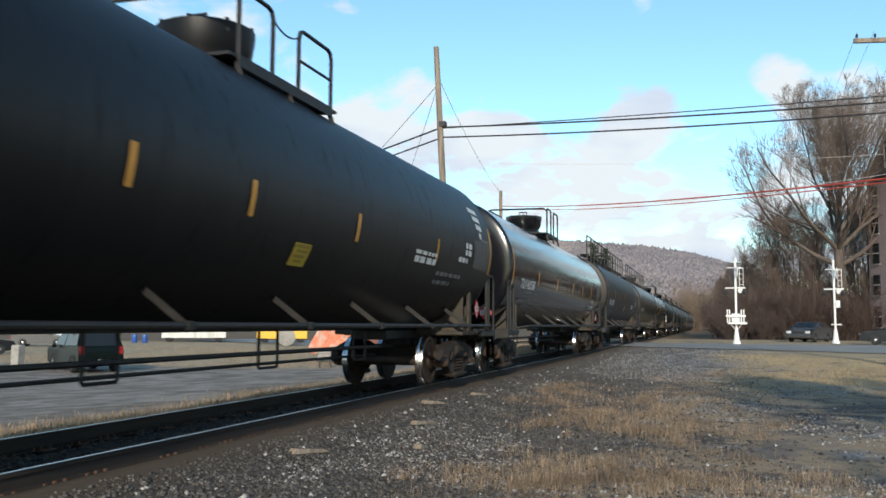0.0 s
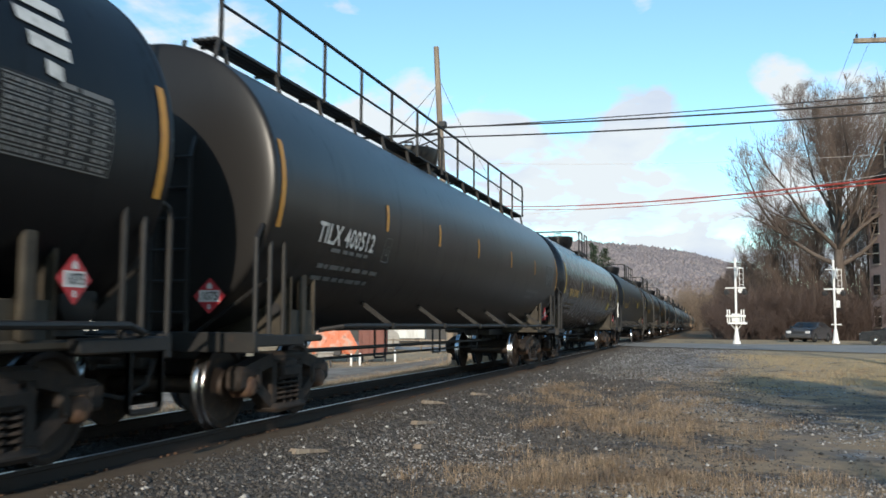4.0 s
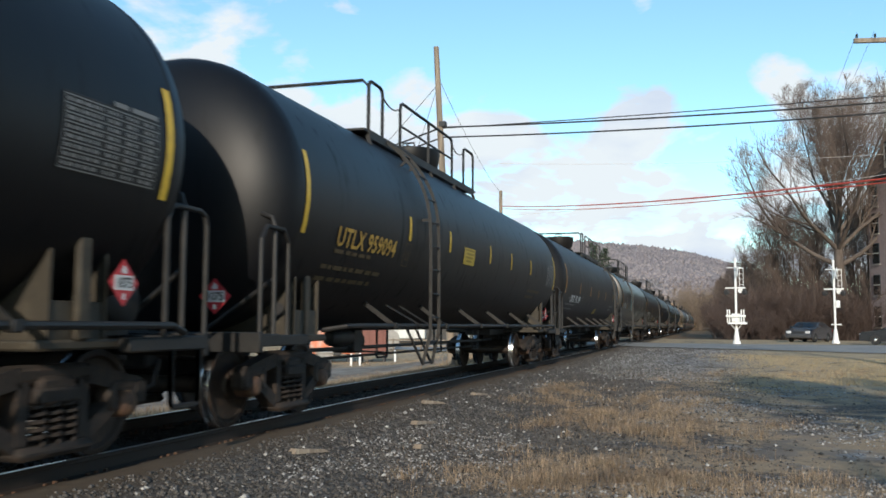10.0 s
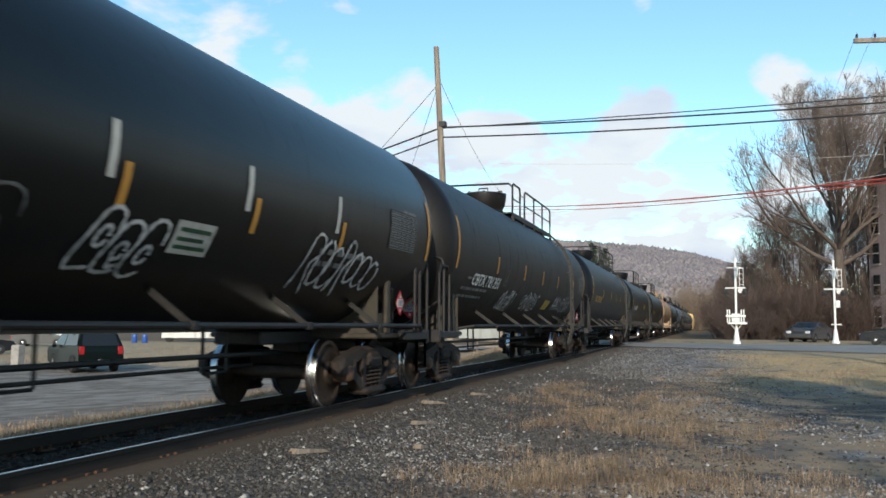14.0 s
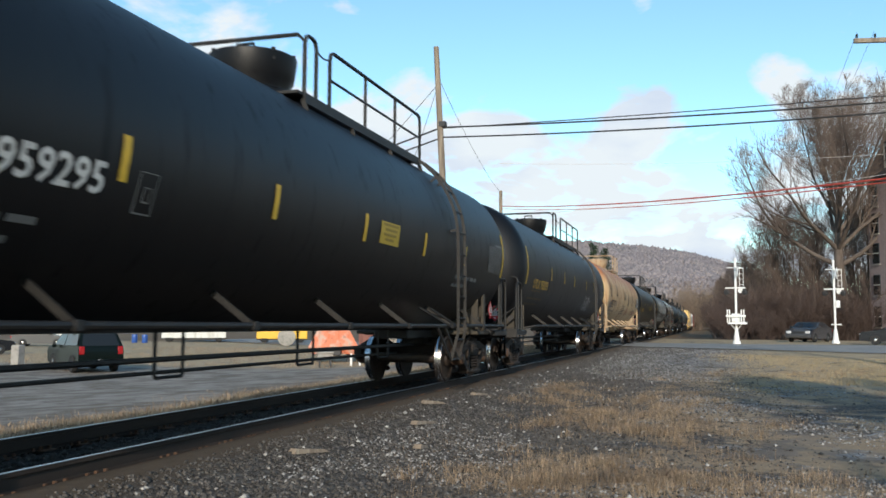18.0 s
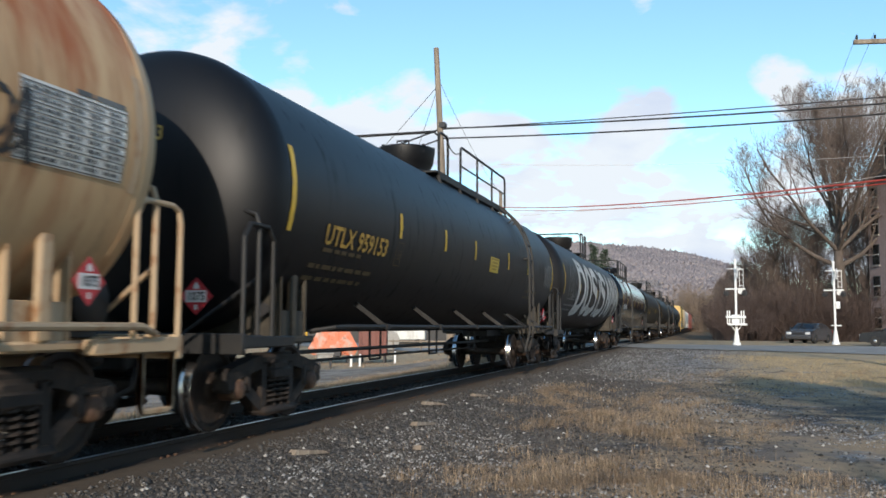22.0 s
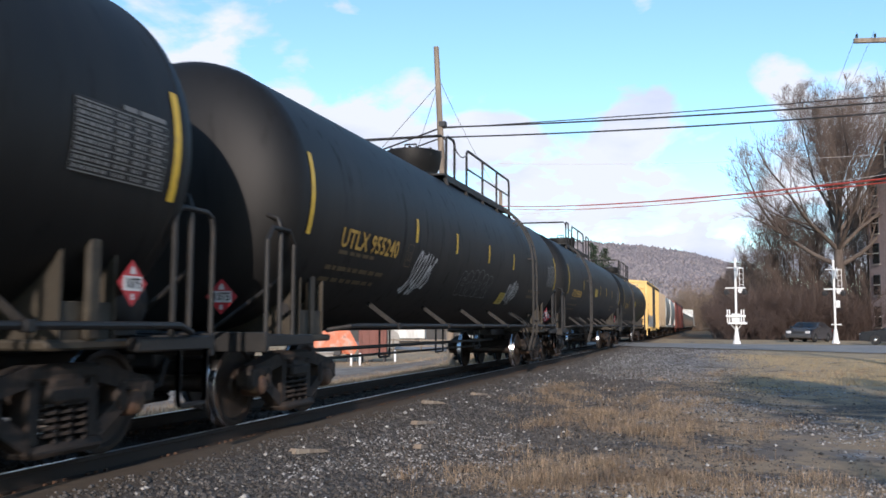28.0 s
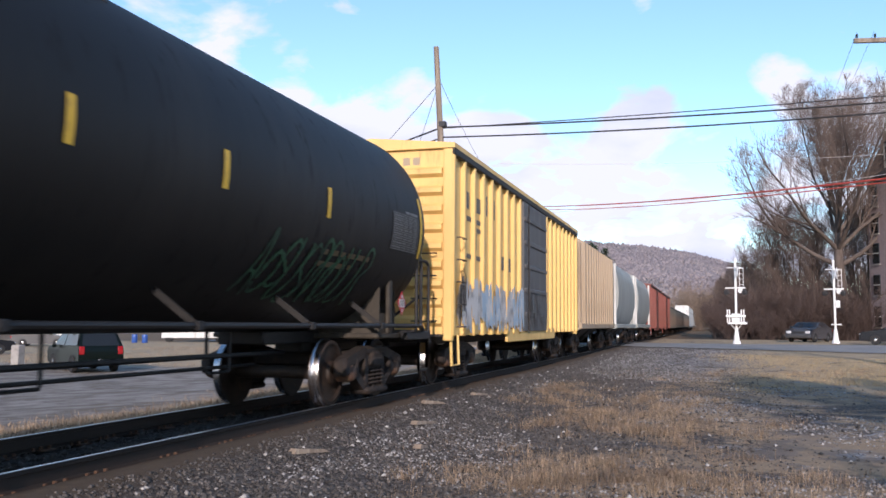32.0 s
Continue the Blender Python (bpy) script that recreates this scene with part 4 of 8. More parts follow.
LETTERS = dict(
    D=(((0.14, 0.0), (0.14, 1.0)), ((0.14, 0.92), (0.60, 0.88), (0.86, 0.62), (0.86, 0.36), (0.60, 0.10), (0.14, 0.07))),
    O=(((0.5, 0.95), (0.16, 0.80), (0.14, 0.20), (0.5, 0.06), (0.84, 0.20), (0.84, 0.76), (0.5, 0.95)),),
    S=(((0.92, 0.72), (0.70, 0.90), (0.26, 0.88), (0.18, 0.60), (0.74, 0.48), (0.82, 0.20), (0.50, 0.07), (0.02, 0.10)),),
    I=(((0.40, 0.0), (0.56, 0.80)), ((0.58, 0.90), (0.64, 1.0))),
    N=(((0.10, 0.0), (0.22, 1.0)), ((0.26, 0.96), (0.62, 0.10)), ((0.66, 0.06), (0.90, 0.92))),
    M=(((0.08, 0.0), (0.16, 0.96)), ((0.18, 0.94), (0.46, 0.36)), ((0.46, 0.36), (0.74, 0.98)), ((0.78, 0.96), (0.90, 0.06))))
def bubble_tag(car, y, z, length, height, mat, seed, n, w=0.04, lean=0.3):
    """Outlined throw-up: a scalloped top, a wavy foot and small loops inside."""
    rnd = random.Random(seed)
    g = Geo()
    dx = length / n
    def put(pts, k):
        stroke(g, smooth_line([(u + lean * v, v) for u, v in pts]), w, y, z, 0.011 + 0.0008 * k)
    for k in range(n):
        a, h = k * dx, height * rnd.uniform(0.82, 1.0)
        put([(a, h * 0.62), (a + 0.15 * dx, h * 0.92), (a + 0.5 * dx, h), (a + 0.85 * dx, h * 0.9), (a + dx, h * 0.6)], k)
        put([(a, h * 0.62), (a - 0.06 * dx, h * 0.3), (a + 0.1 * dx, h * 0.05), (a + 0.5 * dx, h * rnd.uniform(-0.05, 0.06)), (a + 0.9 * dx, h * 0.08)], k + n)
        c, m = a + 0.5 * dx, h * rnd.uniform(0.35, 0.6)
        put([(c + 0.22 * dx * math.cos(t), m + 0.16 * h * math.sin(t)) for t in (0, 1, 2, 3, 4, 5, 6)], k + 2 * n)
        if k % 2:
            put([(c - 0.1 * dx, m - 0.12 * h), (c + 0.05 * dx, 0.12 * h), (c + 0.3 * dx, 0.2 * h)], k + 3 * n)
    return part("spray_tag", g, mat, car, "outlined sprayed throw-up with a scalloped top", smooth=False)
def block_letters(car, word, z, height, mat):
    """Huge brushed letters; word: rows of (letter, first y, last y, stroke width)."""
    rnd = random.Random(7)
    a0 = math.asin((z - Z_TANK) / R_TANK)
    for n, (c, y0, y1, w) in enumerate(word):
        g = Geo()
        for m, line in enumerate(LETTERS[c]):
            P = [Vector((u * (y1 - y0), v * height)) for u, v in line]
            fine = []
            for a, b in zip(P[:-1], P[1:]):
                k = max(2, int((b - a).length / 0.07))
                fine += [a.lerp(b, i / k) for i in range(k)]
            fine.append(P[-1])
            o = len(g.v)
            for k, p in enumerate(fine):
                d = (fine[min(k + 2, len(fine) - 1)] - fine[max(k - 2, 0)]).normalized()
                q = Vector((-d.y, d.x)) * w / 2
                for e in (p + q * rnd.uniform(0.93, 1.05), p - q * rnd.uniform(0.93, 1.05)):
                    a = a0 + e.y / R_TANK
                    rr = R_TANK + 0.012 + 0.0012 * m + 0.0001 * k
                    g.v.append((rr * math.cos(a), y0 + e.x, Z_TANK + rr * math.sin(a)))
            g.f += [(o + 2 * k, o + 2 * k + 1, o + 2 * k + 3, o + 2 * k + 2) for k in range(len(fine) - 1)]
        part("spray_letter", g, mat, car, "huge streaky white sprayed letter", smooth=False)
def placard(car, x, y, z, face="x"):
    g = Geo()
    r, t = 0.19, 0.006
    def on(u, v, d):
        return (x + d, y + u, z + v) if face == "x" else (x + u, y - d, z + v)
    if face == "x":
        g.prism([(y - r, z), (y, z - r), (y + r, z), (y, z + r)], x, x + t, "x")
        w = Geo().box((x + t, y - 0.12, z - 0.06), (x + t + 0.003, y + 0.12, z + 0.06))
    else:
        g.prism([(x - r, z), (x, z - r), (x + r, z), (x, z + r)], y - t, y, "y")
        w = Geo().box((x - 0.12, y - t - 0.003, z - 0.06), (x + 0.12, y - t, z + 0.06))
    ob = part("placard", g, M["placard_red"], car, "red diamond hazard placard with a white number panel", smooth=False)
    panel = part("placard_panel", w, M["placard_white"], ob, smooth=False)
    pts, faces = text_mesh("1075", 0.12, 0.8)
    k = 0.2 / max(p[0] for p in pts)
    n = Geo()
    n.v, n.f = [on(-0.1 + a * k, -0.04 + b, t + 0.006) for a, b in pts], list(faces)
    part("lettering", n, M["spray_black"], panel, smooth=False)
    m = Geo()
    m.v = [on(u, v, t + 0.002) for u, v in ((-0.035, 0.075), (0.035, 0.075), (0.03, 0.11), (0.0, 0.145), (-0.03, 0.11), (-0.018, -0.135), (0.018, -0.135), (0.018, -0.085), (-0.018, -0.085))]
    w = Geo()
    w.v, w.f = m.v[5:], [(0, 1, 2, 3)]
    m.v, m.f = m.v[:5], [(0, 1, 2, 3, 4)]
    part("placard_flame", m, M["placard_white"], ob, smooth=False)
    part("placard_class", w, M["placard_white"], ob, smooth=False)
    return ob
def head_lettering(car, body, x, z, size, length, mat, half):
    """Number on the leading head, laid on its dished face."""
    pts, faces = text_mesh(body, size, 1.0, 1.05)
    k = length / max(p[0] for p in pts)
    g = Geo()
    for a, b in pts:
        px, pz = x + a * k, z + b
        rho = min(0.999, math.hypot(px, pz - Z_TANK) / R_TANK)
        c = math.cos(math.asin(rho ** (1 / 0.92)))
        g.v.append((px, -(half + 0.04 + (9.02 - half) * c) - 0.012, pz))
    g.f = list(faces)
    return part("head_lettering", g, mat, car, "car number stencilled on the tank head", smooth=False)
def data_panel(car, y, z, ink, back):
    """Stencilled table of inspection data at the rear of the tank."""
    g, l = Geo(), Geo()
    w, h = 1.12, 0.56
    def rect(target, u0, v0, u1, v1, lift):
        o = len(target.v)
        m = 3
        flat = []
        for k in range(m + 1):
            t = k / m
            flat += [(u0, v0 + (v1 - v0) * t), (u1, v0 + (v1 - v0) * t)]
        target.v += wrap(flat, [], y, z, lift).v
        for k in range(m):
            target.f.append((o + 2 * k, o + 2 * k + 1, o + 2 * k + 3, o + 2 * k + 2))
    rnd = random.Random(3)
    rect(g, 0, 0, w, h, 0.008)
    for k in range(9):
        v = 0.012 + 0.065 * k
        rect(l, 0, v - 0.005, w, v + 0.005, 0.013)
        if k == 8:
            continue
        for c0, c1 in ((0.03, 0.42), (0.47, 0.62), (0.69, 0.84), (0.91, 1.07)):
            u = c0
            while u < c1 - 0.02:
                q = rnd.uniform(0.03, 0.09)
                rect(l, u, v + 0.020, min(c1, u + q), v + 0.046, 0.013)
                u += q + 0.02
    for u in (0.0, w - 0.008):
        rect(l, u, 0.012, u + 0.008, 0.532, 0.014)
    rect(l, 0.55, 0.56, 0.72, 0.60, 0.014)
    rect(l, 0.76, 0.56, 1.10, 0.60, 0.014)
    ob = part("data_panel", g, back, car, "stencilled inspection table", smooth=False)
    part("print", l, ink, ob, smooth=False)
    return ob
def warning_decal(car, y, z, w=0.76, h=0.31):
    flat = [(0, 0), (w, 0), (w, h / 2), (0, h / 2), (w, h), (0, h)]
    ob = part("warning_decal", wrap(flat, [(0, 1, 2, 3), (3, 2, 4, 5)], y, z, 0.010), M["decal_yellow"], car, "yellow warning decal", smooth=False)
    g = Geo()
    for r, (a, b) in enumerate(((0.08, 0.92), (0.2, 0.85), (0.15, 0.8), (0.25, 0.7))):
        v = h * (0.82 - 0.22 * r)
        o = len(g.v)
        g.v += wrap([(w * a, v), (w * b, v), (w * b, v + 0.035), (w * a, v + 0.035)], [], y, z, 0.014).v
        g.f.append((o, o + 1, o + 2, o + 3))
    part("print", g, M["decal_ink"], ob, smooth=False)
def capacity_mark(car, y, z, ink):
    g = Geo()
    for a in ([(0, 0), (0.24, 0), (0.24, 0.34), (0, 0.34), (0, 0)], [(0.08, 0.1), (0.17, 0.1), (0.17, 0.22), (0.08, 0.22), (0.08, 0.1)]):
        stroke(g, a, 0.022, y, z, 0.012)
    part("capacity_mark", g, ink, car, smooth=False)
def mirrored(ob):
    ob.rotation_euler = (0, 0, math.pi)
    return ob
def tank_car(s_mark, label, paint="black_dull", frame="frame", bolster="frame_tan", tape="stripe", rails=(-0.85, 5.0), ladder=5.55, walk_full=False, number="", ink="yellow_ink", small="dim_ink", decal=None, grabs=True, rail_gap=None, span=(-7.35, -5.25), tapes=(-4.6, -2.3, 0.5, 2.65, 4.85), half=8.4, gear=False, low_rail=True, tape_mid=-7.0, base=2.11):
    """s_mark: how far the first axle of the rear truck is ahead at the start of the clip."""
    yc = s_mark - 6.746
    car = thing("tank_car", pose(XC, yc, 0), label, "tank car", "cars of the freight train")
    P, F, B = M[paint], M[frame], M[bolster]
    part("shell", shared(("shell", paint, half), lambda: g_shell(half), P), None, car)
    h = part("head", shared(("head", paint, half), lambda: g_head(9.06 - half), P), None, car)
    h.location = (0, half, 0)
    h = mirrored(part("head", shared(("head", paint, half), lambda: g_head(9.06 - half), P), None, car))
    h.location = (0, -half, 0)
    T = M[tape]
    for y in tapes:
        part("reflective_stripe", shared(("stripe", tape, tape_mid), lambda: g_stripe(6.5, tape_mid), T), None, car).location = (0, y, 0)
    for y in (-half + 0.1, half - 0.1):
        part("reflective_stripe", shared(("long_stripe", tape), lambda: g_stripe(17.0), T), None, car).location = (0, y, 0)
    d = part("dome", shared(("dome", paint), g_dome, P if paint != "cream" else F), None, car)
    part("hatch", shared(("lid", frame), g_lid, F), None, d)
    part("hinge_rod", shared(("hinge", frame), g_hinge, F), None, d)
    part("lifting_eye", shared(("eye", frame), g_eye, F), None, d)
    for k in range(8):
        a = k * math.pi / 4 + 0.2
        part("bolt", shared(("bolt", frame), g_bolt, F), None, d).location = (0.57 * math.cos(a), 0.57 * math.sin(a), 0)
    if walk_full:
        g = Geo()
        for x in (0.34, 0.42, 0.50, 0.58):
            g.box((x - 0.03, -8.6, 4.34), (x + 0.03, 8.6, 4.375))
        for k in range(14):
            y = -8.4 + 16.8 * k / 13
            g.beam((0.30, y, 4.32), (0.62, y, 4.32), 0.05, 0.03)
            g.beam((0.60, y, 4.33), (0.66, y, 4.05), 0.05, 0.02, (0, 1, 0))
        tagged(part("walkway", g, F, car), "steel running board along the top", kind="stuff")
        part("guard_rail", g_railing(-8.5, 8.6, 1, 4.34, 5.22, 0.62), F, car)
        part("cross_rail", g_cross_rail(-0.9, 4.03, 4.85), F, car)
        g = Geo()
        for dx in (-0.22, 0.22):
            g.beam((0.45 + dx, -8.62, 4.35), (0.45 + dx, -8.75, 3.9), 0.05, 0.02)
            g.beam((0.45 + dx, -8.75, 3.9), (0.45 + dx, -9.12, 2.9), 0.05, 0.02)
            g.beam((0.45 + dx, -9.12, 2.9), (0.45 + dx, -9.12, 1.0), 0.05, 0.02)
        for k in range(9):
            z = 1.25 + 0.33 * k
            y = -9.12 if z < 2.9 else -9.12 + (z - 2.9) * 0.37
            g.rod((0.2, y, z), (0.7, y, z), 0.016, 6)
        part("ladder", g, F, car)
    else:
        a, b = rails
        tagged(part("walkway", shared(("walkway", frame, a, b), lambda: g_walkway(a, b), F), None, car), "steel grating walkway round the dome", kind="stuff")
        for r0, r1 in rail_runs(a, b, rail_gap):
            part("guard_rail", shared(("rail_near", frame, r0, r1), lambda: g_railing(r0, r1, 1), F), None, car)
        part("guard_rail", shared(("rail_off", frame, a, b), lambda: g_railing(a, b, -1), F), None, car)
        for c0, c1 in rail_gap or ():
            part("safety_chain", shared(("chain", frame, c0, c1), lambda: g_chain(c0, c1), F), None, car)
        part("cross_rail", shared(("cross", frame, a), lambda: g_cross_rail(a), F), None, car)
        if ladder is not None:
            l = part("ladder", shared(("ladder", frame, ladder), lambda: g_ladder(ladder), F), None, car)
            part("ladder_brace", shared(("ladder_brace", frame, ladder), lambda: g_ladder_brace(ladder), F), None, l)
    for s in (-1, 1) if low_rail else ():
        part("side_handrail", shared(("side_handrail", frame, s), lambda: g_handrail(s), F), None, car)
        for y in BRACES:
            part("handrail_brace", shared(("brace", frame, s), lambda: g_brace(s), F), None, car).location = (0, y, 0)
    for end in (1, -1):
        def add(name, key, make, mat, label="", parent=car):
            ob = part(name, shared((key, mat.name), make, mat), None, parent, label)
            if end < 0 and parent is car:
                mirrored(ob)
            return ob
        sill = add("stub_sill", "sill", g_sill, F)
        b = add("body_bolster", "bolster", g_bolster, B, "dusty olive-brown saddle plates under the tank")
        for s in (-1, 1):
            for y in (7.32, 7.95):
                part("saddle_plate", shared(("web", B.name, s), lambda: g_web(s), B), None, b).location = (0, y, 0)
            part("cheek_plate", shared(("cheek", B.name, s), lambda: g_cheek(s), B), None, b)
            part("side_post", shared(("post", B.name, s), lambda: g_post(s), B), None, b)
        for x in (-1.08, 1.08):
            hole = part("lightening_hole", shared(("hole", 0), g_hole, M["dark_metal"]), None, b)
            hole.location = (x, 0.0, 0.0)
        add("end_platform", "end_platform", g_end_platform, F)
        add("end_handrail", "end_rail", g_end_rail, F)
        if grabs:
            gr = add("grab_iron", "grab", g_grab, F)
            g2 = part("grab_iron", shared(("grab_off", F.name), lambda: Geo().pipe([(-x, y, z) for x, y, z in [(1.47, 9.12, 0.95), (1.47, 9.12, 2.02), (1.47, 9.0, 2.16), (1.47, 8.62, 2.16), (1.47, 8.50, 2.02), (1.47, 8.50, 0.98)]], 0.026, 8), F), None, car)
            if end < 0:
                mirrored(g2)
        st = add("sill_step", "step", g_step, F)
        st2 = part("sill_step", shared(("step", F.name), g_step, F), None, car)
        st2.rotation_euler = (0, 0, math.pi) if end > 0 else (0, 0, 0)
        add("coupler", "coupler", g_coupler, M["truck"], "rusty knuckle coupler with hose")
        add("uncoupling_rod", "hose_rod", g_hose_rod, F)
    part("brake_line", shared(("brake_line", 0), g_brake_line, M["frame"]), None, car)
    for y in (-5.6, -2.2, 1.3, 4.6):
        part("pipe_hanger", shared(("hanger", 0), g_hanger, M["frame"]), None, car).location = (0, y, 0)
    for nm, mk in () if not gear else (("air_reservoir", g_reservoir), ("brake_cylinder", g_cylinder), ("control_valve", g_valve), ("brake_lever", g_lever)):
        part(nm, shared((nm, 0), mk, M["frame"]), None, car)
    bs = part("brake_stand", shared(("brake_stand", 0), g_brake_stand, M["frame"]), None, car)
    part("air_tank", shared(("end_tank", 0), g_end_tank, M["frame"]), None, car, "grey-black air reservoir on the end platform")
    part("handwheel", shared(("handwheel", 0), g_handwheel, M["frame"]), None, bs)
    add_trucks(car, (-TRUCK, TRUCK))
    placard(car, 1.38, 8.05, 1.46)
    placard(car, 0.95, -9.13, 1.42, "y")
    data_panel(car, 7.02, 2.22, M["spray_grey" if paint == "cream" else "grey_ink"], M["white_ink" if paint == "cream" else "frame"])
    if number:
        lettering(car, number, span[0], base, 0.34, M[ink], span[1] - span[0], "stencilled car number")
        short = number.split()[-1]
        head_lettering(car, short, -0.14, 3.08, 0.22, 0.56, M[ink], half)
    if number:
        capacity_mark(car, span[1] + 0.42, 2.02, M[small])
    bars(car, [(-7.3, 2.02, 1.2, 0.05), (-7.5, 1.82, 2.0, 0.06), (-7.5, 1.68, 1.8, 0.06)], M[small])
    bars(car, [(4.9, 1.98, 1.5, 0.07), (4.9, 1.84, 1.0, 0.07)], M[small])
    if decal is not None:
        warning_decal(car, *decal)
    CARS.append((car, yc))
    return car
BRACES = (-5.25, -2.65, -0.2, 2.1, 4.45, 6.7)
CARS = []
cars = {}
cars["A"] = tank_car(16.19, "black pressure tank car with white stencils and amber tape", "black_dull", ink="white_ink", small="grey_ink", ladder=None, rails=(-0.9, 1.6), tapes=(-6.3, -3.55, -1.6, 1.18, 4.68), tape_mid=-9.0, decal=(-0.45, 1.8, 0.42, 0.28), rail_gap=((-0.1, 0.6),), tape="stripe_amber")
cars["B"] = tank_car(35.86, "glossy black pressure tank car with a polished head", "black_gloss", number="TILX 400586", ink="white_ink", small="grey_ink", ladder=None, rails=(-1.05, 1.0), tapes=(-5.57, -2.51, 0.68, 3.04, 5.45), half=8.9, span=(-7.8, -6.0), tape_mid=-7.5, rail_gap=((-0.31, 0.2),), tape="stripe_amber")
cars["C"] = tank_car(55.66, "dull black tank car with a long top walkway", "black_dull", number="TILX 400581", ink="white_ink", small="grey_ink", walk_full=True, tapes=(-5.6, -3.07, -0.45, 2.56, 5.41), half=8.9, span=(-7.8, -6.0), decal=(-0.38, 1.9, 0.36), tape_mid=-0.4, tape="stripe_amber")
cars["D"] = tank_car(75.43, "dark grey satin tank car with a long top walkway", "grey_satin", number="TILX 400512", ink="white_ink", small="grey_ink", walk_full=True, tapes=(-5.6, -3.07, -0.45, 2.56, 5.41), half=8.9, span=(-7.8, -6.0), tape_mid=-0.4, tape="stripe_amber")
cars["E"] = tank_car(94.41, "blue-black tank car with yellow stencils and a white grab rail", "black_satin", number="TEIX 33542", span=(-7.35, -5.28), ladder=None, rails=(-0.9, 1.48), tapes=(-4.63, -1.5, 1.74, 4.81), decal=(4.2, 1.85), low_rail=False, tape_mid=-6.0, rail_gap=((0.02, 0.68),))
cars["F"] = tank_car(114.13, "black pressure tank car with yellow stencils", "black_dull", number="UTLX 959113", tape_mid=-1.5, tapes=(-4.76, -2.39, -0.42, 2.7, 4.74), rails=(-0.85, 4.9), ladder=4.45, decal=(0.8, 2.26), rail_gap=((-0.24, 0.70),))
cars["G"] = tank_car(133.38, "black pressure tank car covered with white graffiti tags", "black_dull", number="UTLX 955260", gear=True, tape_mid=-1.8, rails=(-4.9, 1.36), ladder=-3.9, rail_gap=((-4.3, -3.45), (-0.3, 0.57)), tapes=(-4.63, -2.39, -0.15, 2.29, 4.74))
cars["H"] = tank_car(152.67, "black pressure tank car with yellow stencils", "black_dull", number="UTLX 959094", gear=True, rails=(-4.9, 1.36), ladder=-3.9, rail_gap=((-4.3, -3.45), (-0.3, 0.57)), decal=(-1.6, 2.26), tapes=(-4.71, -2.55, 0.42, 2.47, 4.75), tape_mid=-2.0)
cars["I"] = tank_car(171.69, "brownish black tank car with white stencils", "brown_dull", number="CBTX 781398", gear=True, span=(-6.95, -4.65), base=1.93, ink="white_ink", small="grey_ink", rails=(-0.46, 6.1), ladder=5.35, decal=(0.4, 1.62, 0.6, 0.24), tapes=(-5.11, -2.22, 0.26, 2.72, 5.79), tape_mid=-8.0, rail_gap=((0.12, 0.74),), tape="stripe_amber")
cars["J"] = tank_car(191.50, "satin greenish black tank car with pale teal graffiti", "green_black", number="TACX 1120", ink="white_ink", small="grey_ink", rails=(-5.3, 1.0), ladder=-4.69, rail_gap=((-5.0, -4.4), (-0.5, 0.1)), tapes=(-5.88, 1.1, 3.2, 5.4), tape_mid=-15.0, half=8.9, span=(-8.0, -6.5), tape="stripe_amber")
for y in (-6.42, 0.9, 3.0, 5.2):
    part("reflective_stripe", shared(("stripe", "stripe_white", -6.0), lambda: g_stripe(8.0, -6.0), M["stripe_white"]), None, cars["J"], "white reflective tape").location = (0, y, 0)
cars["K"] = tank_car(210.43, "brownish black tank car with white graffiti tags", "brown_dull", number="CBTX 781351", span=(-6.95, -4.65), base=1.93, ink="white_ink", small="grey_ink", rails=(-0.85, 4.9), ladder=4.45, decal=(1.6, 1.6), tapes=(-5.11, -2.22, 0.26, 2.72, 5.79), tape_mid=-8.0, rail_gap=((0.12, 0.74),), tape="stripe_amber")
cars["L"] = tank_car(229.86, "black pressure tank car with yellow stencils", "black_dull", number="UTLX 959669", tapes=(-4.82, -1.71, 0.7, 2.76, 4.83), rails=(-0.85, 4.9), ladder=4.45, tape_mid=-5.4, rail_gap=((-0.24, 0.70),))
cars["M"] = tank_car(248.77, "black pressure tank car with dim yellow stencils", "black_dull", number="UTLX 959295", ink="white_ink", small="grey_ink", span=(-7.1, -5.0), tapes=(-4.8, -2.28, 0.25, 2.81, 5.26), rails=(-0.4, 4.35), ladder=4.45, decal=(0.8, 2.26), tape_mid=-8.0, rail_gap=((-0.05, 0.39),))
cars["N"] = tank_car(268.20, "black pressure tank car with small white graffiti tags", "black_dull", number="UTLX 958093", tapes=(-4.8, -2.43, -0.3, 2.68, 4.83), rails=(-0.85, 4.9), ladder=4.45, tape_mid=-1.5, rail_gap=((-0.24, 0.70),))
cars["O"] = tank_car(287.23, "cream tank car streaked with rust and black graffiti", "cream", "cream_frame", "cream_frame", "cream_frame", rails=(-0.9, 1.6), ladder=None, number="TEIX 33731", span=(-7.07, -5.08), ink="spray_black", small="spray_grey", rail_gap=((0.02, 0.68),))
cars["P"] = tank_car(306.59, "black pressure tank car with yellow stencils", "black_dull", number="UTLX 959153", rails=(-0.85, 4.9), ladder=4.45, decal=(0.8, 2.26), tapes=(-4.78, -2.47, -0.43, 2.52, 4.72), tape_mid=-1.5, rail_gap=((-0.24, 0.70),))
cars["Q"] = tank_car(325.63, "grey-black tank car with huge white graffiti letters", "brown_dull", ink="white_ink", small="grey_ink", ladder=None, rails=(-0.3, 1.3), tapes=(-4.8, 0.2, 4.85), low_rail=False, rail_gap=((0.35, 0.85),))
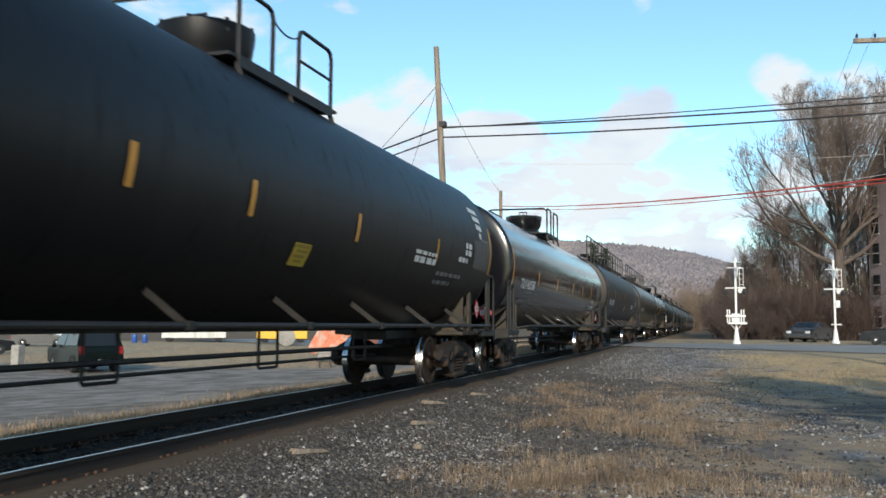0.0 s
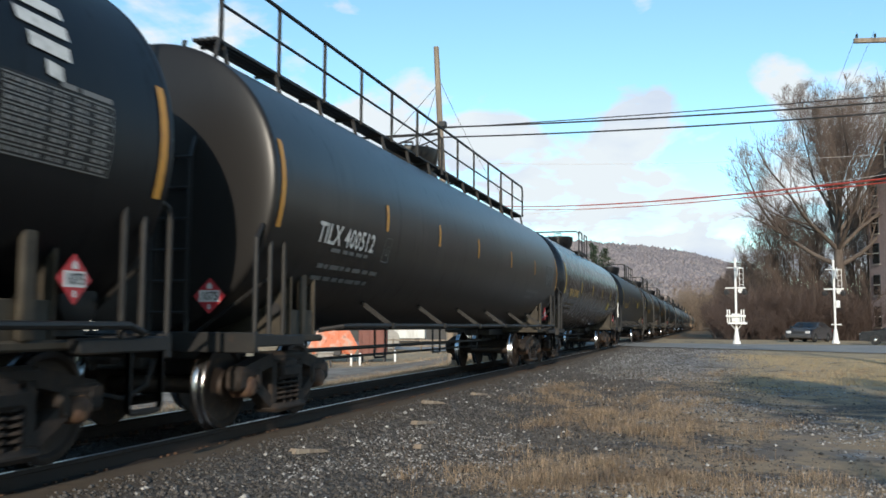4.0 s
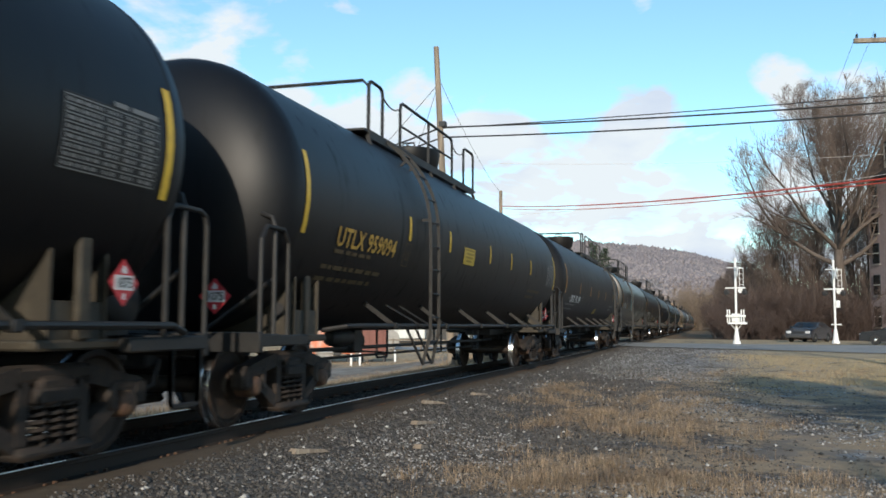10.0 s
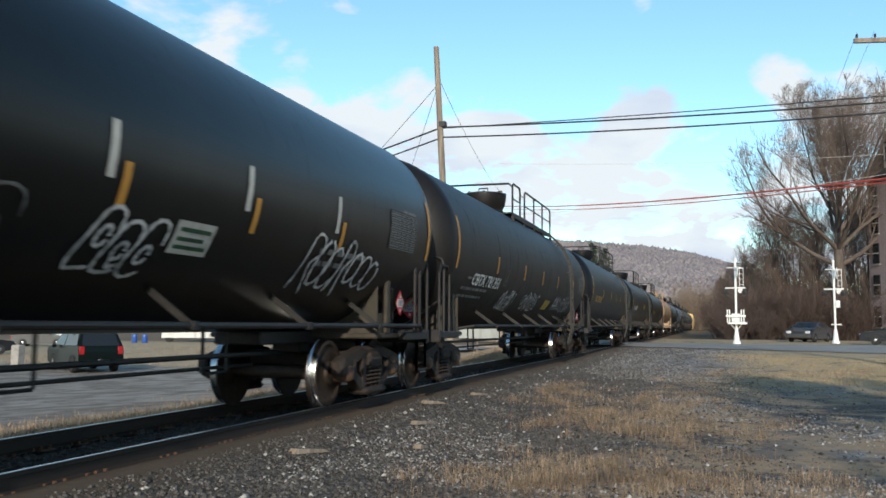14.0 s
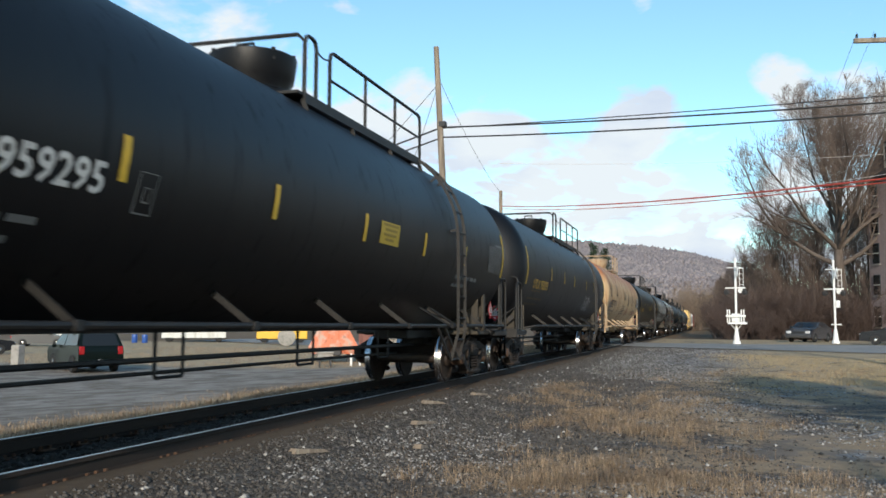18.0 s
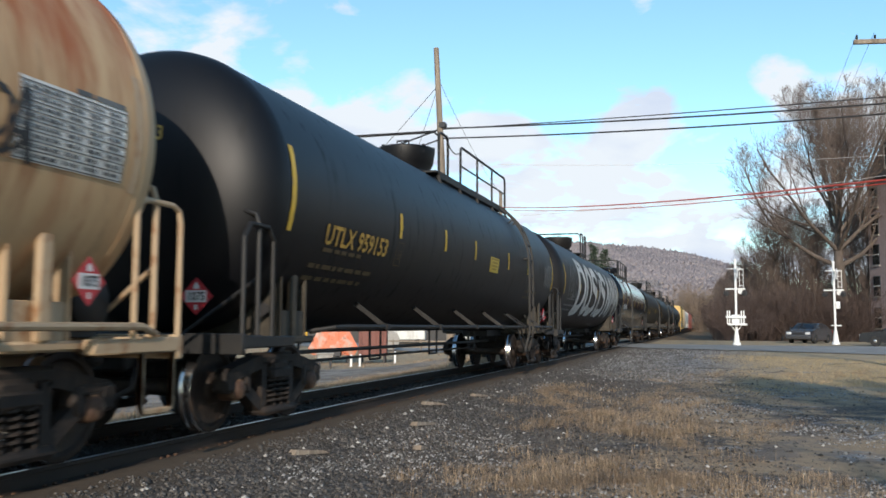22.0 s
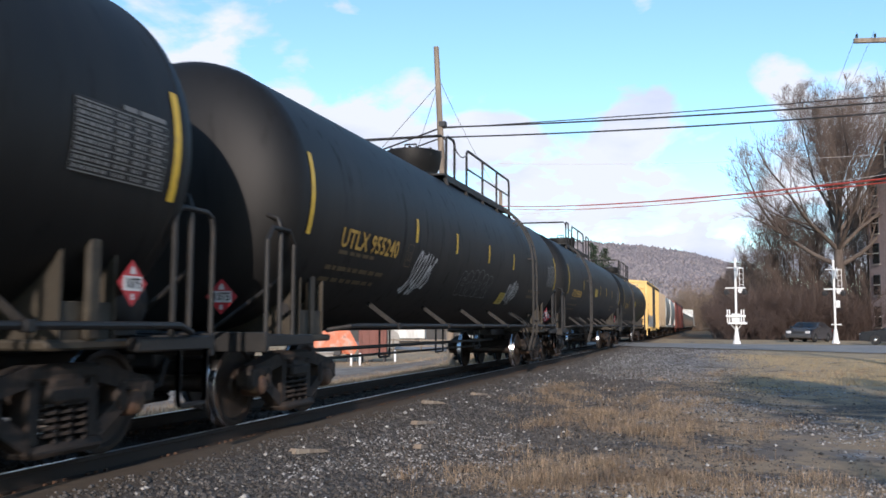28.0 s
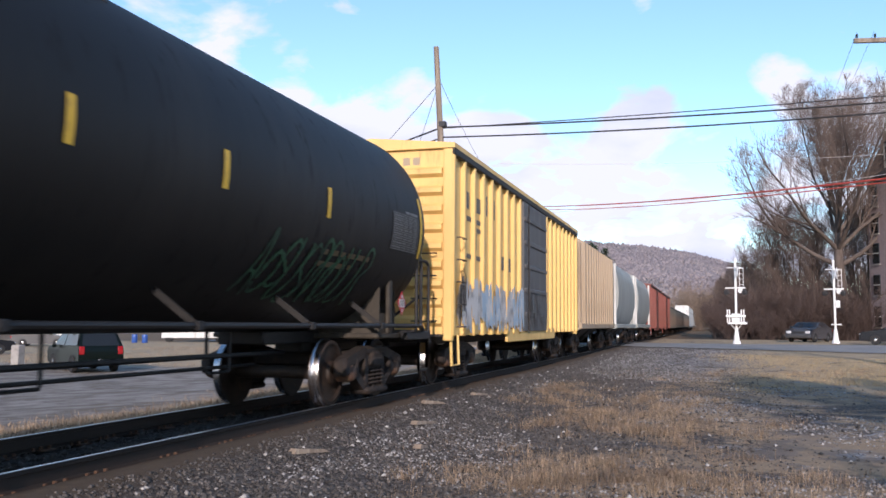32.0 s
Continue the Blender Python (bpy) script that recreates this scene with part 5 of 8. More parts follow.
cars["R"] = tank_car(345.37, "satin black tank car with white stencils", "black_gloss", number="TILX 308013", ink="white_ink", small="grey_ink", rails=(-5.15, 0.7), ladder=-4.6, rail_gap=((-4.88, -4.33), (-0.5, 0.15)), span=(-7.7, -5.85), tapes=(-5.65, -3.39, -0.96, 1.8, 5.12), tape_mid=-4.0)
cars["S"] = tank_car(364.90, "black pressure tank car with yellow stencils", "grey_black", number="UTLX 955285", rails=(-0.85, 4.9), ladder=4.45, decal=(0.8, 2.26), tapes=(-4.8, -2.45, -0.4, 2.75, 4.93), tape_mid=-1.8, rail_gap=((-0.24, 0.70),))
cars["T"] = tank_car(384.21, "dusty black tank car with white graffiti tags", "grey_black", number="UTLX 955240", rails=(-0.85, 4.9), ladder=4.45, decal=(2.0, 1.62, 0.6, 0.3), tapes=(-4.51, -2.23, 0.19, 2.57, 4.92), tape_mid=-1.8, rail_gap=((-0.24, 0.70),))
cars["U"] = tank_car(403.60, "black pressure tank car with yellow stencils", "grey_black", number="UTLX 959168", tape_mid=-2.0, rails=(-4.9, 1.36), ladder=-3.9, rail_gap=((-4.3, -3.45), (-0.3, 0.57)), decal=(-1.45, 2.27), tapes=(-4.86, -2.67, 0.31, 2.44, 4.8))
cars["V"] = tank_car(422.99, "black tank car with dark green graffiti scrawl", "grey_black", number="UTLX 959174", tape_mid=-2.0, rails=(-4.9, 1.36), ladder=-3.9, rail_gap=((-4.3, -3.45), (-0.3, 0.57)), decal=(-1.45, 2.27), tapes=(-4.86, -2.67, 0.31, 2.44, 4.8))

# the second car is a little slimmer
for o in cars["B"].children:
    if o.name.split(".")[0] in ("shell", "head", "reflective_stripe", "lettering", "small_print", "capacity_mark", "data_panel"):
        o.scale = (0.972, 1.0, 0.972)
# graffiti
bubble_tag(cars["G"], -2.95, 1.36, 3.6, 0.95, M["spray_grey"], 11, 5, 0.055)
bubble_tag(cars["G"], 0.95, 1.42, 2.6, 0.85, M["spray_white"], 12, 6, 0.042, 0.35)
bubble_tag(cars["G"], 4.1, 1.5, 1.9, 0.72, M["spray_white"], 13, 4, 0.035)
tag(cars["G"], -3.6, 2.45, 1.0, 0.95, M["spray_white"], 14, 5, 0.04, -0.1)
tag(cars["J"], -4.3, 2.1, 2.0, 1.0, M["spray_teal"], 21, 5, 0.10, -0.25)
bubble_tag(cars["J"], -1.75, 1.6, 1.8, 0.62, M["spray_grey"], 22, 4, 0.035)
bubble_tag(cars["J"], 0.8, 1.55, 0.95, 0.6, M["spray_white"], 23, 3, 0.05)
tag(cars["J"], 4.5, 1.55, 2.3, 0.75, M["spray_white"], 24, 7, 0.05)
tag(cars["K"], -4.0, 1.5, 1.3, 0.55, M["spray_white"], 31, 7, 0.05)
tag(cars["K"], -1.6, 1.55, 2.0, 0.5, M["spray_white"], 32, 8, 0.05)
tag(cars["K"], 3.0, 1.6, 3.0, 0.45, M["spray_white"], 33, 9, 0.05)
tag(cars["N"], 2.75, 1.72, 1.5, 0.55, M["spray_white"], 41, 7, 0.05, 0.1)
tag(cars["N"], 1.35, 1.50, 1.15, 0.55, M["spray_grey"], 42, 6, 0.045, 0.2)
for k, (y, z, l, h, c) in enumerate(((-7.95, 2.5, 0.8, 0.7, "spray_black"), (-5.3, 2.5, 0.9, 0.6, "spray_black"), (-7.9, 1.85, 1.1, 0.5, "spray_grey"), (-2.0, 1.75, 2.2, 0.5, "spray_black"), (-1.1, 2.45, 1.0, 0.5, "spray_black"),
        (1.0, 2.2, 1.0, 0.6, "spray_black"), (3.2, 2.3, 1.4, 0.5, "spray_black"), (6.0, 2.2, 1.5, 0.5, "spray_black"), (0.9, 1.75, 1.2, 0.35, "spray_red"), (4.5, 1.8, 2.6, 0.2, "spray_red"))):
    if k % 3:
        tag(cars["O"], y, z, l * 0.8, h, M[c], 150 + k, 4, 0.045, 0.1)
        tag(cars["O"], y + 0.05, z + 0.1 * h, l * 0.7, h * 0.7, M[c], 250 + k, 3, 0.04, -0.1)
    else:
        bubble_tag(cars["O"], y, z, l * 0.8, h, M[c], 50 + k, 3, 0.045, 0.1)
block_letters(cars["Q"], (("D", -5.4, -3.35, 0.46), ("O", -3.25, -1.75, 0.42), ("S", -1.75, 0.25, 0.40), ("I", 0.1, 1.6, 0.46), ("S", 1.15, 3.05, 0.40), ("N", 3.4, 5.25, 0.40), ("M", 5.3, 7.0, 0.30), ("M", 7.15, 8.3, 0.2)), 1.58, 2.0, M["spray_streak"])
tag(cars["Q"], -7.3, 2.1, 2.0, 1.2, M["spray_grey"], 61, 6, 0.09, -0.3)
tag(cars["T"], -4.6, 1.65, 1.0, 0.75, M["spray_white"], 71, 7, 0.05, 0.5)
bubble_tag(cars["T"], -1.6, 1.7, 2.4, 0.6, M["spray_grey"], 72, 6, 0.028, 0.1)
tag(cars["T"], 2.4, 1.65, 1.0, 0.6, M["spray_white"], 73, 8, 0.04)
tag(cars["V"], 3.3, 1.45, 3.0, 0.85, M["spray_green"], 81, 11, 0.06, 0.3)
head_lettering(cars["Q"], "GLNX 33017", 0.18, 3.16, 0.19, 0.98, M["white_ink"], 8.4)
lettering(cars["Q"], "GLNX 33017", -6.75, 2.03, 0.3, M["grey_ink"], 1.45, "faded stencilled car number")
# white stencil blocks at the rear of the first cars
for k in ("A", "C"):
    g = Geo()
    for r, (a, b) in enumerate(((0.0, 0.62), (0.12, 0.62), (0.2, 0.6), (0.34, 0.5))):
        o = len(g.v)
        v = 0.62 - 0.17 * r
        g.v += wrap([(a, v), (b, v - 0.02), (b, v + 0.09), (a, v + 0.11)], [], 7.1, 2.72, 0.012).v
        g.f.append((o, o + 1, o + 2, o + 3))
    part("emblem", g, M["white_ink"], cars[k], "white stencilled emblem of bars", smooth=False)
    bars(cars[k], [(6.4, 2.55, 0.45, 0.1), (6.4, 2.42, 0.4, 0.1), (6.0, 2.28, 0.6, 0.09), (3.6, 2.25, 1.1, 0.06), (3.6, 2.12, 1.1, 0.1)], M["white_ink"])
# white corner rail and a notice on single cars
part("corner_rail", Geo().pipe([(1.50, 9.12, 1.55), (1.50, 9.12, 2.20), (1.50, 9.08, 2.28), (1.49, 9.0, 2.31), (1.47, 8.86, 2.32)], 0.030, 8), M["white_paint"], cars["E"], "bright white bent grab rail")
nb = part("notice_decal", wrap([(0, 0), (0.62, 0), (0.62, 0.16), (0, 0.16), (0.62, 0.32), (0, 0.32)], [(0, 1, 2, 3), (3, 2, 4, 5)], 1.95, 1.76, 0.010), M["stripe_white"], cars["J"], "pale notice decal with green print", smooth=False)
for v, a in ((0.22, 0.5), (0.13, 0.42), (0.05, 0.5)):
    part("print", wrap([(0.06, v), (0.06 + a, v), (0.06 + a, v + 0.04), (0.06, v + 0.04)], [(0, 1, 2, 3)], 1.95, 1.76, 0.014), M["spray_green"], nb, smooth=False)

for k, (body, l) in enumerate((("LIQUEFIED", 0.85), ("PETROLEUM GAS", 1.25), ("NON-ODORIZED", 1.15))):
    ob = lettering(cars["B"], body, 5.62 + 0.06 * k, 2.06 - 0.2 * k, 0.15, M["white_ink"], l, "white stencilled contents")
    ob.scale = (0.972, 1.0, 0.972)
def head_tag(car, lines, w, mat, half):
    """White spray strokes on the leading head: lines of (x, z)."""
    for pts in lines:
        P = smooth_line(pts)
        g = Geo()
        m = len(P)
        for k, p in enumerate(P):
            d = (P[min(k + 1, m - 1)] - P[max(k - 1, 0)]).normalized()
            n = Vector((-d.y, d.x)) * w / 2
            for q in (p + n, p - n):
                rho = min(0.999, math.hypot(q.x, q.y - Z_TANK) / R_TANK)
                c = math.cos(math.asin(rho ** (1 / 0.92)))
                g.v.append((q.x, -(half + 0.04 + (9.02 - half) * c) - 0.014, q.y))
        g.f = [(2 * k, 2 * k + 1, 2 * k + 3, 2 * k + 2) for k in range(m - 1)]
        part("spray_stroke", g, mat, car, smooth=False)
head_tag(cars["G"], [[(0.78, 3.42), (0.76, 3.62), (0.86, 3.5), (0.93, 3.68), (0.99, 3.5), (1.08, 3.58), (1.04, 3.4)],
    [(0.98, 3.28), (0.80, 3.30), (0.72, 3.05), (0.84, 2.86), (0.97, 2.98), (0.90, 3.08)], [(1.0, 2.72), (1.04, 3.2), (1.16, 3.18), (1.15, 2.98), (1.02, 2.95)],
    [(1.22, 2.75), (1.2, 3.1), (1.30, 2.9), (1.36, 3.08), (1.38, 2.72)], [(0.82, 2.72), (1.1, 2.66), (1.42, 2.62)]], 0.036, M["spray_white"], 8.4)
part("rail_stem", Geo().rod((1.50, 9.12, 0.98), (1.50, 9.12, 1.56), 0.026, 8), M["frame"], cars["E"])

# ---- other freight cars ----
def car_base(name, y0, length, label, category, body_mat, tc=None):
    """A car whose near end starts y0 ahead at the start of the clip; local y runs from 0 to its length."""
    car = thing(name, pose(XC, y0, 0), label, category, "cars of the freight train")
    tc = tc or (length * 0.14, length * 0.86)
    add_trucks(car, tc)
    for e in (0, 1):
        c = part("coupler", shared(("coupler", M["truck"].name), g_coupler, M["truck"]), None, car)
        c.location = (0, length - 9.2, 0) if e else (0, 9.2, 0)
        if not e:
            c.rotation_euler = (0, 0, math.pi)
    CARS.append((car, y0))
    return car
def rungs(car, x, y, zs, mat, w=0.4, axis="y"):
    for z in zs:
        if axis == "y":
            p = [(x - 0.07, y - w / 2, z), (x, y - w / 2, z), (x, y + w / 2, z), (x - 0.07, y + w / 2, z)]
        else:
            p = [(x - w / 2, y + 0.07, z), (x - w / 2, y, z), (x + w / 2, y, z), (x + w / 2, y + 0.07, z)]
        part("grab_iron", Geo().pipe(p, 0.014, 5), mat, car)
def boxcar(y0, length, body, door, label, z0=0.95, z1=4.30, near=True, posts=22, doors=(0.40, 0.60)):
    car = car_base("boxcar", y0, length, label, "boxcar", body)
    Wd, B = 1.50, M[body]
    d0, d1 = length * doors[0], length * doors[1]
    part("body", Geo().box((-Wd, 0.10, z0), (Wd, length - 0.10, z1), 0.01), B, car)
    part("side_sill", Geo().box((Wd - 0.02, d0 - 1.6, 0.76), (Wd + 0.05, d1 + 1.6, z0 + 0.10), 0.01), B, car)
    part("side_sill", Geo().box((-Wd - 0.05, d0 - 1.6, 0.76), (-Wd + 0.02, d1 + 1.6, z0 + 0.10), 0.01), B, car)
    part("centre_sill", Geo().box((-0.3, 0.3, 0.72), (0.3, length - 0.3, z0), 0.02), M["frame"], car)
    g = Geo().prism([(-1.60, z1), (1.60, z1), (1.60, z1 + 0.09), (0.0, z1 + 0.24), (-1.60, z1 + 0.09)], 0.02, length - 0.02)
    part("roof", g, B, car, smooth=False)
    for s in (-1, 1):
        part("eave_beam", Geo().box((s * 1.53 - 0.07, 0.05, z1 - 0.12), (s * 1.53 + 0.07, length - 0.05, z1 + 0.02), 0.015), M["frame"] if s > 0 else B, car)
        for k in range(posts):
            y = 0.12 + (length - 0.24) * k / (posts - 1)
            if d0 - 0.1 < y < d1 + 0.1:
                continue
            sh = shared(("side_post", body, s, z0, z1), lambda: Geo().box((s * 1.53 - 0.055, -0.065, z0 - 0.02), (s * 1.53 + 0.055, 0.065, z1 - 0.1), 0.02), B)
            part("side_post", sh, None, car).location = (0, y, 0)
        dr = part("door", Geo().box((s * 1.56 - 0.04, d0, z0 + 0.04), (s * 1.56 + 0.04, d1, z1 - 0.14), 0.01), M[door], car, "sliding side door")
        for z in np.linspace(z0 + 0.45, z1 - 0.55, 5):
            part("door_rib", Geo().box((s * 1.60 - 0.03, d0 + 0.08, z - 0.06), (s * 1.60 + 0.03, d1 - 0.08, z + 0.06), 0.02), M[door], dr)
        part("lock_rod", Geo().rod((s * 1.65, d0 + 0.35, z0), (s * 1.65, d0 + 0.35, z1 - 0.2), 0.02), M["frame"], dr)
    for e in (0, 1):
        ye = 0.10 if not e else length - 0.10
        o = -1 if not e else 1
        for z in np.arange(z0 + 0.25, z1 - 0.30, 0.335):
            part("end_rib", shared(("end_rib", body, e), lambda: Geo().prism([(o * 0.0, -0.10), (o * 0.085, -0.04), (o * 0.085, 0.04), (o * 0.0, 0.10)], -1.36, 1.36, "x"), B), None, car).location = (0, ye, z)
        for s in (-1, 1):
            part("corner_post", Geo().box((s * 1.47 - 0.09, ye - 0.06, z0 - 0.1), (s * 1.47 + 0.09, ye + 0.06, z1), 0.02), B, car)
        part("end_platform", Geo().box((-1.4, ye + o * 0.02 - 0.18, 0.92), (1.4, ye + o * 0.02 + 0.18, 0.97), 0.01), M["frame"], car)
    rungs(car, 1.66, 0.42, (1.1, 1.5, 1.9, 2.3, 2.7), M["frame"])
    rungs(car, 1.05, -0.06, (1.2, 1.6, 2.0, 2.4), M["frame"], 0.45, "x")
    part("sill_step", Geo().pipe([(1.5, 0.15, 0.95), (1.52, 0.15, 0.42), (1.52, 0.62, 0.42), (1.5, 0.62, 0.95)], 0.025, 5), B, car)
    return car
def hopper(y0, length, body, label, z1=4.55, curved=False, posts=12):
    car = car_base("hopper_car", y0, length, label, "hopper car", body)
    B = M[body]
    prof = [(-1.55, 1.15), (1.55, 1.15), (1.55, z1 - 0.25), (1.1, z1), (-1.1, z1), (-1.55, z1 - 0.25)]
    if curved:
        prof = [(1.10, 1.05), (1.42, 1.5), (1.57, 2.2), (1.60, 2.9), (1.53, 3.6), (1.30, z1 - 0.3), (0.85, z1), (-0.85, z1), (-1.30, z1 - 0.3), (-1.53, 3.6), (-1.60, 2.9), (-1.57, 2.2), (-1.42, 1.5), (-1.10, 1.05)]
    part("body", Geo().prism(prof, 1.0, length - 1.0), B, car)
    for s in (-1, 1):
        part("side_sill", Geo().box((s * 1.52 - 0.07, 0.2, 1.02), (s * 1.52 + 0.07, length - 0.2, 1.22), 0.02), B, car)
        if not curved:
            for k in range(posts):
                y = 1.06 + (length - 2.12) * k / (posts - 1)
                part("side_post", shared(("hopper_post", body, s, z1), lambda: Geo().box((s * 1.57 - 0.05, -0.07, 1.15), (s * 1.57 + 0.05, 0.07, z1 - 0.28), 0.02), B), None, car).location = (0, y, 0)
        for y in (0.35, length - 0.35):
            part("corner_post", Geo().box((s * 1.48 - 0.06, y - 0.1, 1.0), (s * 1.48 + 0.06, y + 0.1, z1 - 0.35), 0.02), M["hop_white"] if curved else B, car)
    for y, o in ((1.0, -1), (length - 1.0, 1)):
        part("slope_sheet", Geo().hexa([(-1.45, y, 2.6), (1.45, y, 2.6), (1.45, y, 2.7), (-1.45, y, 2.7), (-1.45, y + o * 0.7, 3.9), (1.45, y + o * 0.7, 3.9), (1.45, y + o * 0.75, 4.0), (-1.45, y + o * 0.75, 4.0)]), B, car)
    n = 3
    for k in range(n):
        y = length * (0.27 + 0.23 * k)
        part("discharge_chute", Geo().convex([(-1.1, y - 1.4, 1.1), (1.1, y - 1.4, 1.1), (1.1, y + 1.4, 1.1), (-1.1, y + 1.4, 1.1), (-0.4, y - 0.4, 0.45), (0.4, y - 0.4, 0.45), (0.4, y + 0.4, 0.45), (-0.4, y + 0.4, 0.45)],
             [(0, 1, 2, 3), (4, 5, 6, 7), (0, 1, 5, 4), (1, 2, 6, 5), (2, 3, 7, 6), (3, 0, 4, 7)]), M["frame"], car)
    part("roof_walk", Geo().box((-0.35, 0.8, z1 + 0.06), (0.35, length - 0.8, z1 + 0.12), 0.01), M["frame"], car)
    part("centre_sill", Geo().box((-0.3, 0.1, 0.78), (0.3, length - 0.1, 1.05), 0.02), M["frame"], car)
    part("running_board", Geo().box((-1.5, 0.1, 0.98), (1.5, 0.9, 1.05), 0.01), B, car)
    part("running_board", Geo().box((-1.5, length - 0.9, 0.98), (1.5, length - 0.1, 1.05), 0.01), B, car)
    return car
def gondola(y0, length, body, label, z1=3.3):
    car = car_base("gondola_car", y0, length, label, "gondola car", body)
    B = M[body]
    for s in (-1, 1):
        part("side", Geo().box((s * 1.50 - 0.04, 0.2, 0.9), (s * 1.50 + 0.04, length - 0.2, z1), 0.01), B, car)
        part("top_rail", Geo().box((s * 1.52 - 0.09, 0.15, z1 - 0.08), (s * 1.52 + 0.09, length - 0.15, z1 + 0.06), 0.02), B, car)
        for k in range(12):
            part("side_post", shared(("gondola_post", body, s, z1), lambda: Geo().box((s * 1.56 - 0.05, -0.08, 0.9), (s * 1.56 + 0.05, 0.08, z1), 0.02), B), None, car).location = (0, 0.5 + (length - 1.0) * k / 11, 0)
    for y in (0.25, length - 0.25):
        part("end", Geo().box((-1.5, y - 0.05, 0.9), (1.5, y + 0.05, z1), 0.01), B, car)
    part("floor", Geo().box((-1.5, 0.2, 0.85), (1.5, length - 0.2, 0.98), 0.01), M["frame"], car)
    return car
def autorack(y0, length, label):
    car = car_base("autorack_car", y0, length, label, "autorack car", "hop_white")
    B = M["hop_white"]
    part("body", Geo().box((-1.5, 0.1, 1.0), (1.5, length - 0.1, 5.5), 0.02), B, car)
    part("roof", Geo().prism([(-1.55, 5.5), (1.55, 5.5), (1.2, 5.72), (-1.2, 5.72)], 0.05, length - 0.05), B, car)
    for s in (-1, 1):
        for r in range(3):
            for k in range(16):
                part("side_panel", shared(("rack_panel", s), lambda: Geo().box((s * 1.52 - 0.02, 0.04, 0.0), (s * 1.52 + 0.02, length / 16 - 0.12, 1.25), 0.01), B), None, car).location = (0, 0.2 + (length - 0.4) * k / 16, 1.15 + 1.42 * r)
        part("side_sill", Geo().box((s * 1.5 - 0.06, 0.1, 0.75), (s * 1.5 + 0.06, length - 0.1, 1.05), 0.02), M["gon_dark"], car)
    return car
Y0 = 32 * SPEED
bx = boxcar(Y0 + 15.05, 15.55, "box_yellow", "box_grey", "yellow outside-post boxcar with graffiti along its sill")
hopper(Y0 + 31.4, 11.6, "hop_tan", "tan ribbed covered hopper car", 4.45, posts=13)
hopper(Y0 + 43.9, 12.0, "hop_grey", "pale grey covered hopper car with curved sides", 4.55, True)
hopper(Y0 + 56.8, 13.0, "hop_grey", "pale grey covered hopper car with curved sides", 4.55, True)
boxcar(Y0 + 71.0, 16.5, "box_red", "box_red", "oxide red boxcar with pale graffiti", posts=18)
boxcar(Y0 + 88.6, 16.5, "box_red", "box_red", "oxide red boxcar with plain doors", posts=18)
for k in range(6):
    gondola(Y0 + 106.4 + 16.6 * k, 15.6, "gon_dark", "dark weathered gondola car")
for k in range(4):
    autorack(Y0 + 207 + 28.2 * k, 27.2, "off-white enclosed autorack car")
def flat_tag(car, y, z, length, height, mat, seed, marks=8, w=0.08, x=1.575, lift=0.0):
    """Spray paint on the flat panels of a boxcar, between and over its posts."""
    rnd = random.Random(seed)
    g = Geo()
    for k in range(marks):
        x0, dx = length * k / marks, length / marks
        pts = [(x0 + dx * rnd.uniform(-0.2, 1.1), height * (rnd.uniform(0.6, 1) if j % 2 else rnd.uniform(0, 0.35))) for j in range(rnd.randint(4, 6))]
        line = smooth_line(pts)
        o = len(g.v)
        for i, p in enumerate(line):
            d = (line[min(i + 1, len(line) - 1)] - line[max(i - 1, 0)])
            d = d.normalized() if d.length > 1e-6 else Vector((1, 0))
            q = Vector((-d.y, d.x)) * w / 2
            for e in (p + q, p - q):
                g.v.append((x + 0.0004 * i + 0.0015 * k, y + e.x, z + e.y))
        for i in range(len(line) - 1):
            g.f.append((o + 2 * i, o + 2 * i + 1, o + 2 * i + 3, o + 2 * i + 2))
    return part("spray_tag", g, mat, car, "sprayed graffiti", smooth=False)
for k, (yy, l, c) in enumerate(((0.5, 1.5, "spray_white"), (2.0, 1.6, "spray_blue"), (3.5, 1.4, "spray_white"), (4.7, 1.4, "spray_blue"))):
    flat_tag(bx, yy, 0.98, l, 1.05, M[c], 90 + k, 7, 0.13, 1.592)
    flat_tag(bx, yy, 0.98, l, 1.0, M["spray_white"], 120 + k, 6, 0.11, 1.512)
flat_tag(bx, 7.0, 1.1, 2.0, 0.9, M["spray_grey"], 95, 7, 0.07, 1.66)
flat_tag(bx, 0.35, 1.2, 0.45, 1.0, M["spray_black"], 96, 5, 0.03, 1.597)
# emblem and name as plain dark shapes on the boxcar's side
g = Geo()
for y, z, w, h in ((1.05, 3.35, 0.30, 0.32), (1.95, 3.35, 0.30, 0.30), (2.75, 3.38, 0.08, 0.42), (3.4, 3.38, 0.08, 0.42), (3.0, 2.35, 0.30, 0.4), (4.1, 2.35, 0.28, 0.3), (4.8, 2.35, 0.28, 0.3), (1.0, 2.45, 0.09, 0.75), (1.05, 2.40, 1.3, 0.09), (1.15, 3.12, 1.5, 0.09), (1.85, 2.62, 0.09, 0.38), (1.9, 2.95, 0.5, 0.09)):
    g.box((1.503, y, z), (1.512, y + w, z + h))
part("emblem", g, M["box_grey"], bx, "dark emblem shapes", smooth=False)
for r in range(7):
    part("number_bar", Geo().box((-0.35 + 0.19 * r, 0.094, 4.02), (-0.22 + 0.19 * r, 0.0995, 4.16)), M["box_yellow"] if r == 4 else M["hop_tan"], bx)

